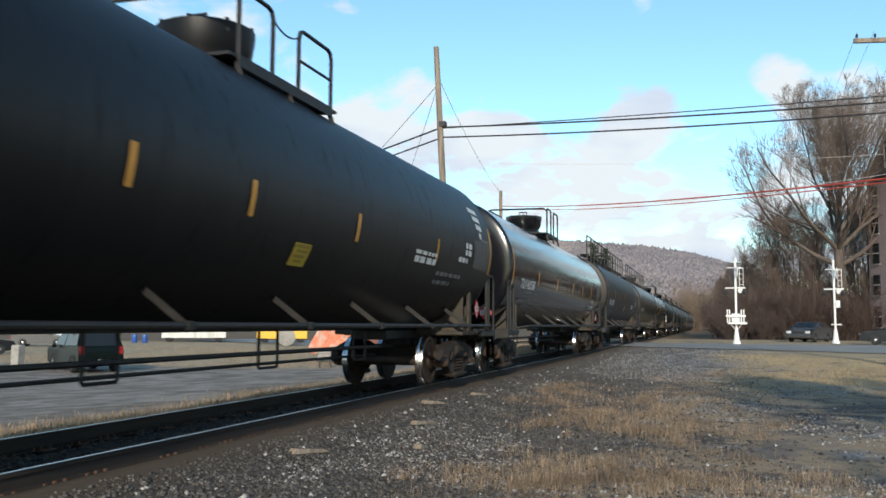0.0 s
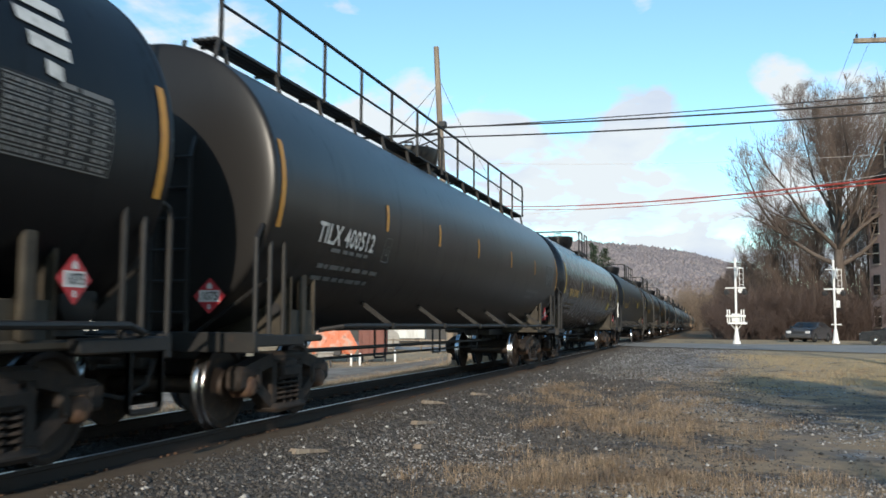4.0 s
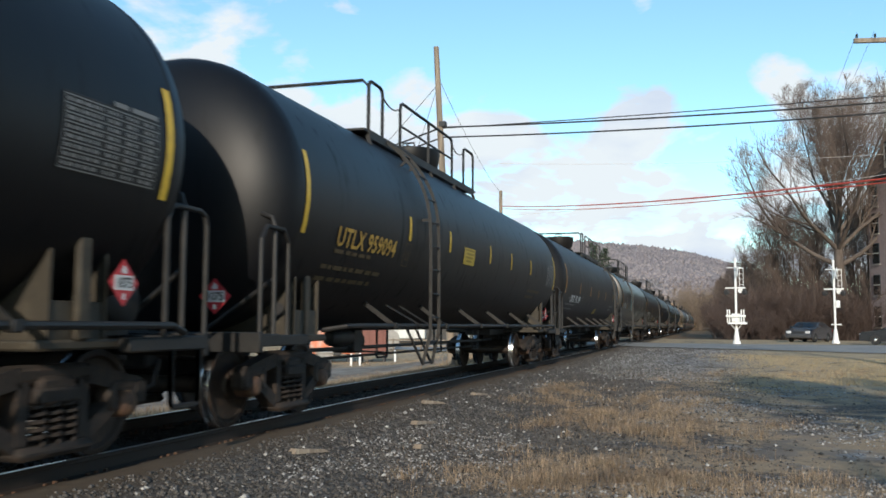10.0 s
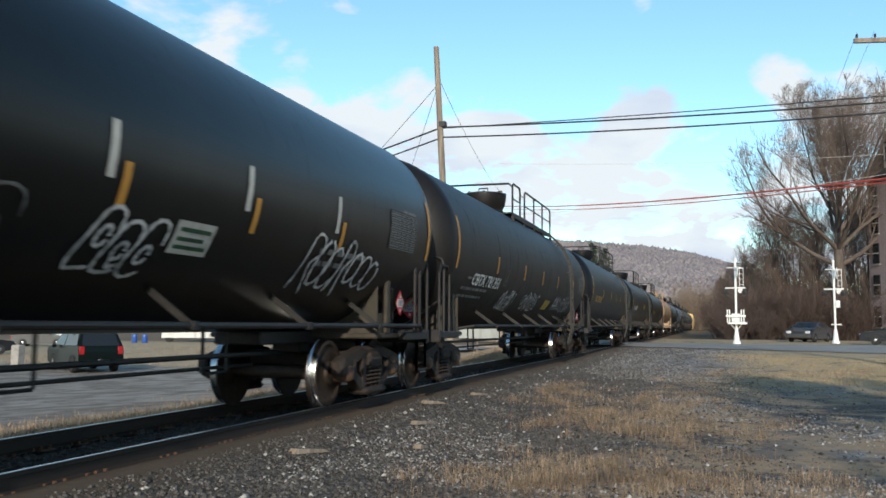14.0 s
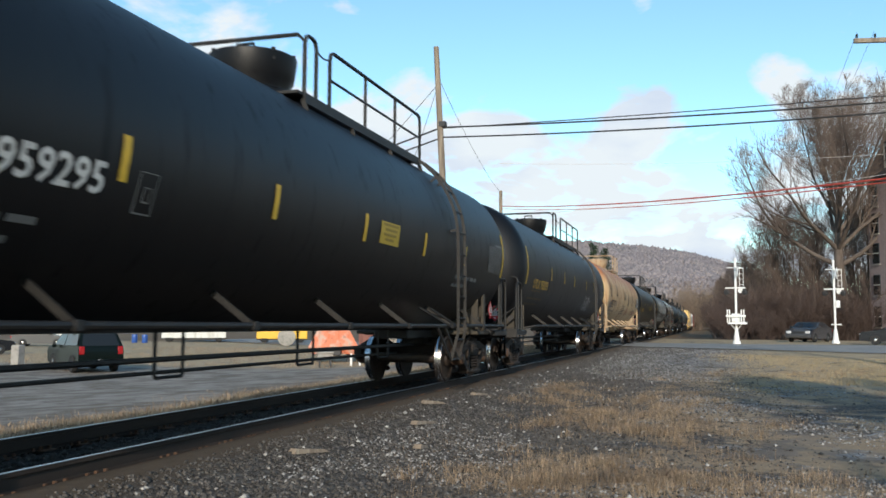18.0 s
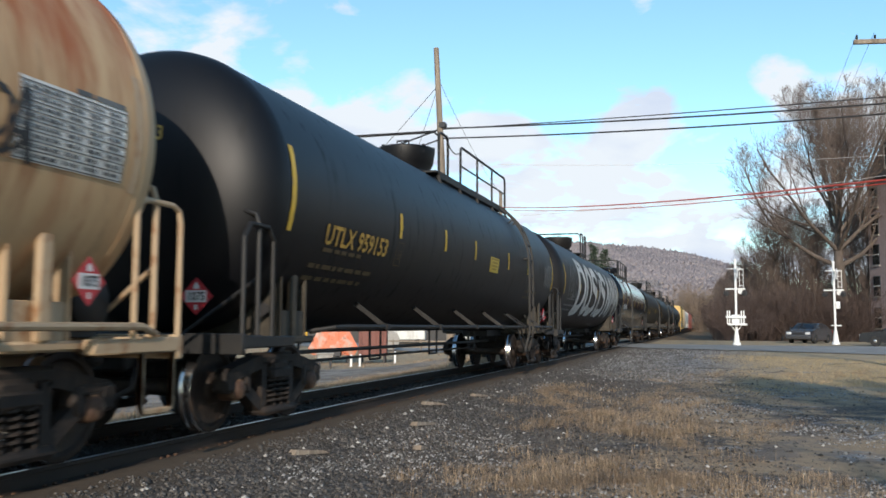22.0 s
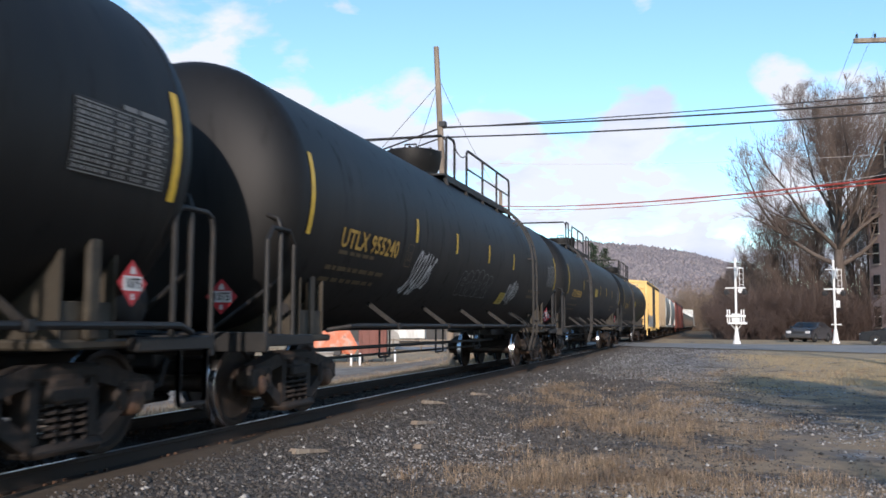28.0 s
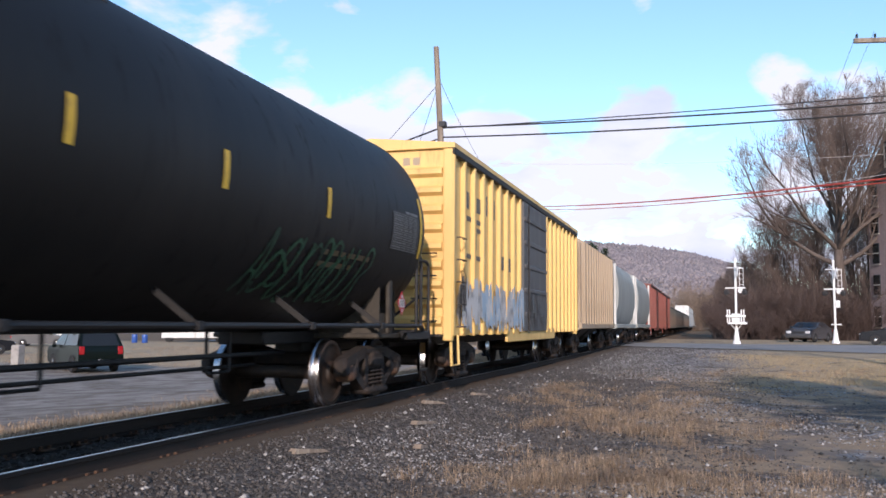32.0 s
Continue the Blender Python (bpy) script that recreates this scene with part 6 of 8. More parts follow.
# ---- poles, wires, crossing signals ----
def utility_pole(base, top, r0, r1, label, arms=()):
    ob = thing("utility_pole", Matrix.Translation(base), label, "utility pole")
    d = Vector(top) - Vector(base)
    part("pole", Geo().rod((0, 0, -0.3), d, r0, 14, r1), M["pole_wood"], ob)
    for (h, along, half, sz) in arms:
        p = d * (h / d.z)
        a = Vector(along).normalized() * half
        arm = part("crossarm", Geo().beam(p - a + Vector((0, -0.12, 0)), p + a + Vector((0, -0.12, 0)), sz, sz * 1.15), M["pole_wood"], ob, "weathered timber crossarm")
        for k in (-0.92, -0.45, 0.45, 0.92):
            q = p + a * k + Vector((0, -0.12, sz * 0.55))
            part("insulator", shared(("insulator", 0), lambda: Geo().lathe([(0.0, 0.17), (0.03, 0.165), (0.045, 0.12), (0.03, 0.10), (0.05, 0.06), (0.02, 0.04), (0.015, 0.0)], 10), M["dark_metal"]), None, arm).location = q
    return ob
p1 = utility_pole((-9.75, 34.0, -0.9), (-10.68, 34.54, 12.64), 0.17, 0.11, "leaning weathered wooden utility pole without crossarms")
p2 = utility_pole((-16.6, 72.6, -0.6), (-16.67, 72.58, 12.41), 0.18, 0.14, "short weathered wooden utility pole beyond the crossing")
p3 = utility_pole((6.25, 33.3, -0.3), (6.25, 33.3, 12.2), 0.17, 0.12, "wooden utility pole with a timber crossarm", arms=((11.33, (0.985, 0.17, 0.0), 1.28, 0.13),))
part("hardware", Geo().box((-0.75, 0.28, 10.1), (-0.45, 0.58, 10.35), 0.03).beam((-0.7, 0.42, 10.2), (-0.45, 0.42, 10.15), 0.1, 0.1), M["dark_metal"], p1, "cable clamp and bracket")
def cable(name, a, b, sag, r, mat, label, n=26):
    a, b = Vector(a), Vector(b)
    pts = [a.lerp(b, k / n) - Vector((0, 0, sag * 4 * (k / n) * (1 - k / n))) for k in range(n + 1)]
    return tagged(part(name, Geo().pipe(pts, r, 6), mat), label, "cable", "overhead cables")
R3 = Vector((6.25, 33.3, 0))
cable("overhead_cable", (-10.42, 34.38, 9.20), (6.2, 33.2, 8.86), 0.10, 0.032, M["wire"], "thick black overhead cable slung between poles")
cable("overhead_cable", (-10.42, 34.38, 9.16), (6.2, 33.25, 9.10), 0.05, 0.020, M["wire"], "thin black overhead cable above the thick one")
cable("overhead_cable", (-10.38, 34.36, 8.78), (6.2, 33.2, 8.50), 0.12, 0.030, M["wire"], "thick black overhead cable below the upper pair")
cable("overhead_cable", (-10.42, 34.38, 9.18), (-44.0, 60.0, 9.4), 0.6, 0.036, M["wire"], "black overhead cable running off beyond the track")
cable("overhead_cable", (-10.38, 34.36, 8.76), (-44.0, 60.0, 8.9), 0.6, 0.032, M["wire"], "black overhead cable running off beyond the track")
cable("overhead_cable", (-16.6, 72.6, 11.1), (6.2, 33.35, 6.25), 0.35, 0.034, M["red_wire"], "red overhead cable over the crossing")
cable("overhead_cable", (-16.6, 72.6, 10.9), (6.2, 33.35, 6.12), 0.42, 0.022, M["red_wire"], "thin red overhead cable over the crossing")
cable("overhead_cable", (-16.6, 72.6, 12.2), (-10.6, 34.5, 11.4), 0.5, 0.010, M["wire"], "thin black wire between poles")
cable("overhead_cable", (-14.0, 60.0, 12.4), (20.0, 66.0, 13.2), 0.5, 0.012, M["pale_wire"], "thin pale wire over the crossing")
cable("overhead_cable", (-20.0, 60.0, 8.6), (12.0, 62.0, 11.0), 0.5, 0.012, M["pale_wire"], "thin pale wire over the crossing")
cable("guy_wire", (-10.55, 34.46, 11.05), (-17.0, 38.5, 7.0), 0.1, 0.012, M["wire"], "steel guy wire from the pole")
cable("guy_wire", (-10.55, 34.46, 11.05), (-11.6, 34.0, 7.4), 0.05, 0.010, M["wire"], "steel guy wire from the pole")
for k, x in enumerate((5.15, 5.7, 6.8)):
    cable("overhead_cable", (x, 33.3, 11.42), (x + 3.2, 130.0, 14.6), 1.0, 0.006, M["wire"], "thin wire from the crossarm along the street")

def crossing_signal(x, y, turn, label, box=True, scale=1.0, lean=0.0):
    ob = thing("crossing_signal", pose(x, y, -0.04, 0, lean, turn) @ Matrix.Scale(scale, 4), label, "crossing signal", "signals at the crossing")
    W, D = M["white_paint"], M["dark_metal"]
    part("base", Geo().lathe([(0.27, 0.0), (0.25, 0.16), (0.20, 0.20), (0.15, 0.62), (0.10, 0.95), (0, 0.95)][::-1], 12), W, ob, "flared white cast base")
    part("mast", Geo().rod((0, 0, 0.85), (0, 0, 5.62), 0.075, 14), W, ob)
    part("mast_cap", Geo().lathe([(0.0, 5.76), (0.07, 5.73), (0.11, 5.62), (0.0, 5.61)], 12), W, ob)
    if box:
        part("gate_platform", Geo().box((-0.36, -0.68, 1.30), (0.36, 0.50, 1.44), 0.02), W, ob, "white bracket plate")
        part("gate_mechanism", Geo().box((-0.26, -0.24, 1.44), (0.26, 0.28, 2.02), 0.05), W, ob, "white gate drive housing")
        for y0 in (-0.52, -0.36, 0.38, 0.52):
            part("gate_arm_bracket", Geo().beam((-0.3, y0, 1.40), (-0.3, y0, 2.28), 0.07, 0.07, (0, 1, 0)), W, ob)
        part("counterweight", Geo().box((-0.42, -0.66, 1.78), (-0.30, 0.62, 1.92), 0.02), W, ob)
        for s in (-1, 1):
            part("platform_strut", Geo().rod((0, s * 0.36, 1.32), (0, s * 0.06, 0.95), 0.03, 6), W, ob)
    else:
        part("junction_box", Geo().box((-0.12, -0.34, 2.45), (0.12, -0.08, 2.95), 0.03), W, ob)
        part("foot_bracket", Geo().box((-0.05, -0.40, 1.26), (0.05, 0.26, 1.34), 0.02), W, ob)
    for y0, s in ((-0.12, 1), (-0.14, -1)):
        a = Vector((s * 0.55, y0, 4.55)), Vector((-s * 0.55, y0, 5.15))
        part("crossbuck_blade", Geo().beam(a[0], a[1], 0.03, 0.22, (0, 0, 1)), W, ob, "white crossbuck blade")
    part("light_crossarm", Geo().box((-0.05, -0.62, 3.68), (0.05, 0.66, 3.78), 0.02), W, ob)
    for s in (-1, 1):
        l = part("flasher", Geo().rod((-0.06, s * 0.58, 3.45), (0.06, s * 0.58, 3.45), 0.19, 20), D, ob, "black round flasher background")
        for f in (-1, 1):
            part("hood", Geo().rod((f * 0.06, s * 0.58, 3.48), (f * 0.34, s * 0.58, 3.45), 0.13, 14, 0.12), D, l)
            part("lens", Geo().rod((f * 0.055, s * 0.58, 3.45), (f * 0.075, s * 0.58, 3.45), 0.10, 14), M["tail_red"], l)
    part("bell", Geo().lathe([(0.0, 0.13), (0.12, 0.11), (0.17, 0.02), (0.0, 0.0)], 14, "x", (0.05, -0.30, 3.55)), W, ob)
    part("top_bracket", Geo().box((-0.03, -0.42, 5.06), (0.03, 0.55, 5.11), 0.01), W, ob)
    for k in range(4):
        part("ladder_rung", Geo().rod((0, -0.26, 3.95 + 0.36 * k), (0, -0.50, 3.95 + 0.36 * k), 0.016, 5), W, ob)
    for y0 in (-0.26, -0.50):
        part("ladder_rail", Geo().rod((0, y0, 3.82), (0, y0, 5.10), 0.018, 5), W, ob)
    return ob
crossing_signal(1.71, 62.6, 82, "white crossing signal mast with gate drive and flashers", True, 1.0, 0.0)
crossing_signal(8.55, 68.6, 75, "white crossing signal mast with flashers beside the road", False, 1.03, -1.5)

# ---- vehicles ----
def car_body(g, prof, half, inset_from, inset):
    """Side outline (y, z) swept across, drawn in above the waist."""
    n = len(prof)
    def w(z):
        t = max(0.0, min(1.0, (z - inset_from) / 0.55))
        return half - inset * t
    for s in (-1, 1):
        g.v += [(s * w(z) * (0.97 if (k in (0, n - 1)) else 1), y, z) for k, (y, z) in enumerate(prof)]
    g.f.append(tuple(range(n)))
    g.f.append(tuple(range(2 * n - 1, n - 1, -1)))
    for k in range(n):
        j = (k + 1) % n
        g.f.append((k, n + k, n + j, j))
    return g
def vehicle(name, m, label, paint, kind="sedan"):
    ob = thing(name, m, label, "pickup truck" if kind == "pickup" else "car", "parked vehicles")
    P = M[paint]
    if kind == "sedan":
        L, half, wheels, r = 4.75, 0.90, (-1.42, 1.36), 0.33
        prof = [(-2.36, 0.30), (-2.38, 0.62), (-2.28, 0.86), (-1.62, 0.95), (-0.95, 1.05), (-0.25, 1.42), (0.35, 1.46), (1.05, 1.36), (1.72, 1.05), (2.28, 1.00), (2.37, 0.78), (2.36, 0.34), (1.8, 0.22), (-1.8, 0.22)]
        glass = [((-0.90, 1.08), (-0.30, 1.39), (0.28, 1.41), (0.28, 1.06)), ((0.36, 1.06), (0.36, 1.41), (0.98, 1.32), (1.50, 1.07))]
        front = [(-0.98, 1.07), (-0.28, 1.42)]; rear = [(1.66, 1.09), (1.06, 1.37)]
    elif kind == "suv":
        L, half, wheels, r = 4.8, 0.94, (-1.45, 1.4), 0.37
        prof = [(-2.38, 0.36), (-2.40, 0.80), (-2.25, 1.02), (-1.35, 1.12), (-0.62, 1.66), (0.0, 1.74), (1.9, 1.70), (2.32, 1.10), (2.38, 0.85), (2.36, 0.36), (1.8, 0.26), (-1.8, 0.26)]
        glass = [((-1.15, 1.16), (-0.60, 1.60), (0.25, 1.66), (0.25, 1.14)), ((0.34, 1.14), (0.34, 1.66), (1.80, 1.62), (2.08, 1.16))]
        front = [(-1.36, 1.13), (-0.64, 1.65)]; rear = [(2.28, 1.14), (1.94, 1.66)]
    else:
        L, half, wheels, r = 5.3, 0.94, (-1.62, 1.72), 0.38
        prof = [(-2.62, 0.42), (-2.64, 0.86), (-2.50, 1.06), (-1.42, 1.14), (-0.78, 1.70), (0.05, 1.76), (0.52, 1.72), (0.62, 1.18), (2.58, 1.14), (2.64, 0.80), (2.62, 0.48), (2.0, 0.36), (-2.0, 0.36)]
        glass = [((-1.20, 1.18), (-0.76, 1.63), (0.00, 1.69), (0.00, 1.16)), ((0.08, 1.16), (0.08, 1.68), (0.44, 1.65), (0.50, 1.18))]
        front = [(-1.44, 1.15), (-0.80, 1.69)]; rear = [(0.615, 1.22), (0.525, 1.70)]
    part("body", car_body(Geo(), prof, half, 1.08, 0.17), P, ob)
    for s in (-1, 1):
        for q in glass:
            def wx(z):
                return s * (half - 0.17 * max(0, min(1, (z - 1.08) / 0.55)) + 0.012)
            g = Geo()
            g.v = [(wx(z), y, z) for y, z in q]
            g.f = [(0, 1, 2, 3)]
            part("side_window", g, M["glass"], ob, smooth=False)
        for y in wheels:
            t = part("tyre", Geo().lathe([(r * 0.62, -0.10), (r * 0.95, -0.11), (r, -0.07), (r, 0.07), (r * 0.95, 0.11), (r * 0.62, 0.10)], 28, "x", (s * (half - 0.09), y, r)), M["tyre"], ob)
            part("rim", Geo().lathe([(0, 0.10), (r * 0.25, 0.105), (r * 0.55, 0.07), (r * 0.64, 0.10), (r * 0.64, -0.05), (0, -0.05)] if s > 0 else [(0, 0.05), (r * 0.64, 0.05), (r * 0.64, -0.10), (r * 0.55, -0.07), (r * 0.25, -0.105), (0, -0.10)], 20, "x", (s * (half - 0.09), y, r)), M["chrome"], t)
        part("mirror", Geo().box((s * (half + 0.10) - 0.09, -0.98, 1.02), (s * (half + 0.10) + 0.09, -0.86, 1.16), 0.03), P, ob)
        part("headlight", Geo().box((s * 0.66 - 0.17, prof[1][0] - 0.012, 0.62), (s * 0.66 + 0.17, prof[1][0] + 0.12, 0.80), 0.03), M["lens"], ob)
        tz = (0.78, 1.12) if kind == "suv" else (0.74, 0.92)
        part("tail_light", Geo().box((s * 0.80 - 0.11, 2.28 if kind != "pickup" else 2.54, tz[0]), (s * 0.80 + 0.11, 2.40 if kind != "pickup" else 2.655, tz[1]), 0.02), M["tail_red"], ob)
    for nm, ln in (("windscreen", front), ("rear_window", rear)):
        g = Geo()
        (y0, z0), (y1, z1) = ln
        o = -0.014 if nm == "windscreen" else 0.014
        g.v = [(-0.78, y0 + o, z0 + 0.012), (0.78, y0 + o, z0 + 0.012), (0.66, y1 + o, z1 + 0.004), (-0.66, y1 + o, z1 + 0.004)]
        g.f = [(0, 1, 2, 3)]
        part(nm, g, M["glass"], ob, smooth=False)
    part("front_bumper", Geo().box((-half + 0.05, prof[0][0] - 0.05, 0.30), (half - 0.05, prof[0][0] + 0.10, 0.55), 0.05), P if kind != "pickup" else M["chrome"], ob)
    rb = part("rear_bumper", Geo().box((-half + 0.05, -prof[0][0] - 0.02, 0.34), (half - 0.05, -prof[0][0] + 0.10, 0.58), 0.04), P if kind != "pickup" else M["dark_metal"], ob)
    part("number_plate", Geo().box((-0.16, -prof[0][0] + 0.10, 0.42), (0.16, -prof[0][0] + 0.112, 0.56)), M["placard_white"], rb)
    part("grille", Geo().box((-0.42, prof[1][0] - 0.014, 0.60), (0.42, prof[1][0] + 0.05, 0.78), 0.02), M["dark_metal"], ob)
    if kind == "pickup":
        part("tailgate", Geo().box((-0.72, 2.60, 0.66), (0.72, 2.66, 1.12), 0.02), P, ob)
        part("bed_cavity", Geo().box((-0.70, 0.74, 1.12), (0.70, 2.50, 1.165), 0.01), M["dark_metal"], ob)
    return ob
def gz(x, y):
    return float(ground_z(x, y))
vehicle("parked_car", pose(7.55, 76.0, gz(7.55, 76.0), 0, 0, -24) @ Matrix.Scale(1.08, 4), "dark grey parked sedan beside the road", "car_grey", "sedan")
vehicle("parked_car", pose(12.2, 66.3, gz(12.2, 66.3), 0, 0, 258), "glossy black parked sedan at the roadside", "car_black", "sedan")
vehicle("parked_car", pose(14.6, 72.0, gz(14.6, 72.0), 0, 0, 262), "grey parked sport utility vehicle at the roadside", "car_grey", "suv")
vehicle("parked_car", pose(-26.7, 33.6, gz(-26.7, 33.6), 0, 0, 235), "dark green parked sport utility vehicle on the gravel lot", "pickup_green", "suv")
vehicle("parked_car", pose(-46.0, 47.0, gz(-46, 47), 0, 0, 150), "black parked car on the far side of the lot", "car_black", "sedan")
vehicle("parked_car", pose(-57, 66.0, gz(-57, 66), 0, 0, 120), "grey parked car far across the lot", "car_grey", "sedan")

# ---- the lot beyond the track ----
def at_lot(px_dir, dist):
    a = radians(px_dir)
    return Vector((-math.sin(a) * dist, math.cos(a) * dist, 0))
def on_ground(v):
    return Vector((v.x, v.y, gz(v.x, v.y)))
def spreader(pos, turn):
    ob = thing("spreader_body", Matrix.Translation(pos) @ pose(0, 0, 0, 0, 0, turn), "orange weathered spreader body standing on legs", "machine")
    ob.matrix_basis = ob.matrix_basis @ Matrix.Diagonal((1.2, 1.0, 1.15, 1.0))
    g = Geo().convex([(-0.95, -0.8, 0.42), (0.95, -0.8, 0.42), (0.95, 0.8, 0.42), (-0.95, 0.8, 0.42), (-1.15, -0.95, 0.75), (1.15, -0.95, 0.75), (1.15, 0.95, 0.75), (-1.15, 0.95, 0.75), (-0.55, -0.8, 1.9), (0.55, -0.8, 1.9), (0.55, 0.8, 1.9), (-0.55, 0.8, 1.9)],
        [(0, 1, 2, 3), (8, 9, 10, 11), (0, 1, 5, 4), (1, 2, 6, 5), (2, 3, 7, 6), (3, 0, 4, 7), (4, 5, 9, 8), (5, 6, 10, 9), (6, 7, 11, 10), (7, 4, 8, 11)])
    part("hopper_body", g, M["orange"], ob, smooth=False)
    for x in (-0.9, -0.3, 0.3, 0.9):
        part("rib", Geo().beam((x * 0.8, -0.84, 0.7), (x * 0.7, -0.9, 1.6), 0.09, 0.06, (0, 1, 0)), M["orange"], ob)
    for x in (-0.7, 0.7):
        for y in (-0.6, 0.6):
            part("leg", Geo().box((x - 0.06, y - 0.06, 0), (x + 0.06, y + 0.06, 0.72), 0.01), M["dark_metal"], ob)
    part("chute", Geo().box((-0.35, -1.15, 0.35), (0.35, -0.75, 0.75), 0.04), M["dark_metal"], ob)
    return ob
spreader(on_ground(Vector((-20.2, 46.2, 0))), 24)
def skid_box(pos, turn, size, mat, label, name="storage_box"):
    ob = thing(name, Matrix.Translation(pos) @ pose(0, 0, 0, 0, 0, turn), label, "storage box")
    w, d, h = size
    part("body", Geo().box((-w / 2, -d / 2, 0.42), (w / 2, d / 2, 0.42 + h), 0.03), M[mat], ob)
    part("lid", Geo().box((-w / 2 - 0.04, -d / 2 - 0.04, 0.42 + h), (w / 2 + 0.04, d / 2 + 0.04, 0.50 + h), 0.02), M[mat], ob)
    for x in (-1, 1):
        for y in (-1, 1):
            part("leg", Geo().box((x * (w / 2 - 0.12) - 0.05, y * (d / 2 - 0.12) - 0.05, 0), (x * (w / 2 - 0.12) + 0.05, y * (d / 2 - 0.12) + 0.05, 0.43), 0.01), M["dark_metal"], ob)
    for k in range(4):
        part("rib", Geo().box((-w / 2 + w * (k + 0.5) / 4 - 0.03, -d / 2 - 0.03, 0.45), (-w / 2 + w * (k + 0.5) / 4 + 0.03, -d / 2 + 0.01, 0.4 + h), 0.01), M[mat], ob)
    return ob
skid_box(on_ground(Vector((-17.5, 45.4, 0))), 18, (1.5, 1.6, 1.35), "maroon", "maroon steel box on legs beside the lot")
skid_box(on_ground(Vector((-17.6, 39.3, 0))), 25, (0.75, 0.6, 0.25), "concrete", "small grey crate on the gravel", "crate")
for k, (x, y) in enumerate(((-16.8, 40.6), (-16.5, 41.0), (-15.6, 43.6))):
    tagged(part("marker_post", Geo().lathe([(0.0, 0.62), (0.05, 0.60), (0.06, 0.5), (0.06, 0.0)], 10), M["white_paint"]), "short white marker post in the gravel", "post", "marker posts").matrix_basis = Matrix.Translation(on_ground(Vector((x, y, 0))))
def drum(pos, mat, label, r=0.3, h=0.88):
    ob = part("barrel", Geo().lathe([(0, h), (r * 0.95, h), (r, h - 0.02), (r, h * 0.66), (r * 1.04, h * 0.65), (r, h * 0.63), (r, h * 0.34), (r * 1.04, h * 0.33), (r, h * 0.31), (r, 0.02), (r * 0.95, 0), (0, 0)], 20), M[mat])
    ob.matrix_basis = Matrix.Translation(pos)
    return tagged(ob, label, "barrel")
drum(on_ground(Vector((-58.5, 81.5, 0))), "blue", "blue plastic barrel on the lot")
drum(on_ground(Vector((-57.6, 82.0, 0))), "blue", "blue plastic barrel on the lot")
def trailer(pos, turn, size, mat, label):
    ob = thing("box_trailer", Matrix.Translation(pos) @ pose(0, 0, 0, 0, 0, turn), label, "trailer", "trailers on the lot")
    w, d, h = size
    part("body", Geo().box((-w / 2, -d / 2, 0.45), (w / 2, d / 2, 0.75 + h), 0.05), M[mat], ob)
    for x in (-w / 2 + 0.8, w / 2 - 0.8):
        for y in (-d / 2 + 0.12, d / 2 - 0.12):
            part("tyre", Geo().lathe([(0.2, -0.11), (0.40, -0.11), (0.42, 0), (0.40, 0.11), (0.2, 0.11)], 20, "y", (x, y, 0.42)), M["tyre"], ob)
    part("chassis", Geo().box((-w / 2, -d / 2 + 0.2, 0.3), (w / 2, d / 2 - 0.2, 0.46), 0.03), M["dark_metal"], ob)
    part("rear_door", Geo().box((-w / 2 + 0.1, -d / 2 - 0.02, 0.85), (w / 2 - 0.1, -d / 2 + 0.01, 0.65 + h), 0.01), M[mat], ob)
    return ob
trailer(on_ground(Vector((-56.0, 89.0, 0))), 30, (7.0, 2.4, 2.6), "hop_white", "white box trailer on the lot")
trailer(on_ground(Vector((-70.0, 86.0, 0))), 30, (6.0, 2.4, 2.6), "hop_white", "white box trailer on the lot")
trailer(on_ground(Vector((-45.5, 90.0, 0))), 24, (5.5, 2.3, 1.6), "school_yellow", "yellow truck body parked on the lot")
trailer(on_ground(Vector((-36.0, 101.0, 0))), 15, (7.0, 2.3, 2.5), "hop_white", "white box trailer on the lot")
trailer(on_ground(Vector((-27.0, 106.0, 0))), 15, (5.0, 2.3, 2.2), "hop_grey", "pale grey box trailer on the lot")
def reel(pos, turn, mat, label):
    ob = thing("cable_reel", Matrix.Translation(pos) @ pose(0, 0, 0, 0, 0, turn), label, "cable reel")
    for y in (-0.45, 0.45):
        part("flange", Geo().lathe([(0.16, y + 0.05), (0.80, y + 0.05), (0.84, y + 0.03), (0.84, y - 0.03), (0.80, y - 0.05), (0.16, y - 0.05)], 28, "y", (0, 0, 0.84)), M[mat], ob)
    part("drum", Geo().lathe([(0.5, 0.45), (0.5, -0.45)], 24, "y", (0, 0, 0.84)), M["dark_metal"], ob)
    return ob
reel(on_ground(Vector((-39.0, 78.0, 0))), 28, "concrete", "grey cable reel standing on its flanges")
reel(on_ground(Vector((-26.4, 72.4, 0))), 18, "concrete", "grey cable reel standing on its flanges")
tagged(part("concrete_post", Geo().box((-0.22, -0.22, -0.1), (0.22, 0.22, 1.05), 0.03), M["concrete"]), "square pale concrete post on the lot", "post").matrix_basis = Matrix.Translation(on_ground(Vector((-31.2, 34.6, 0))))
# rail fence at the back of the lot
fence = thing("rail_fence", Matrix.Translation(on_ground(Vector((-24.0, 66.0, 0)))) @ pose(0, 0, 0, 0, 0, 12), "low dark rail fence at the back of the lot", "fence")
for k in range(9):
    part("post", shared(("fence_post", 0), lambda: Geo().box((-0.05, -0.05, -0.2), (0.05, 0.05, 1.05), 0.01), M["pole_wood"]), None, fence).location = (2.2 * k - 2, 0, 0)
for z in (0.45, 0.9):
    part("rail", Geo().box((-2, -0.03, z - 0.06), (15.6, 0.03, z + 0.06), 0.01), M["pole_wood"], fence)

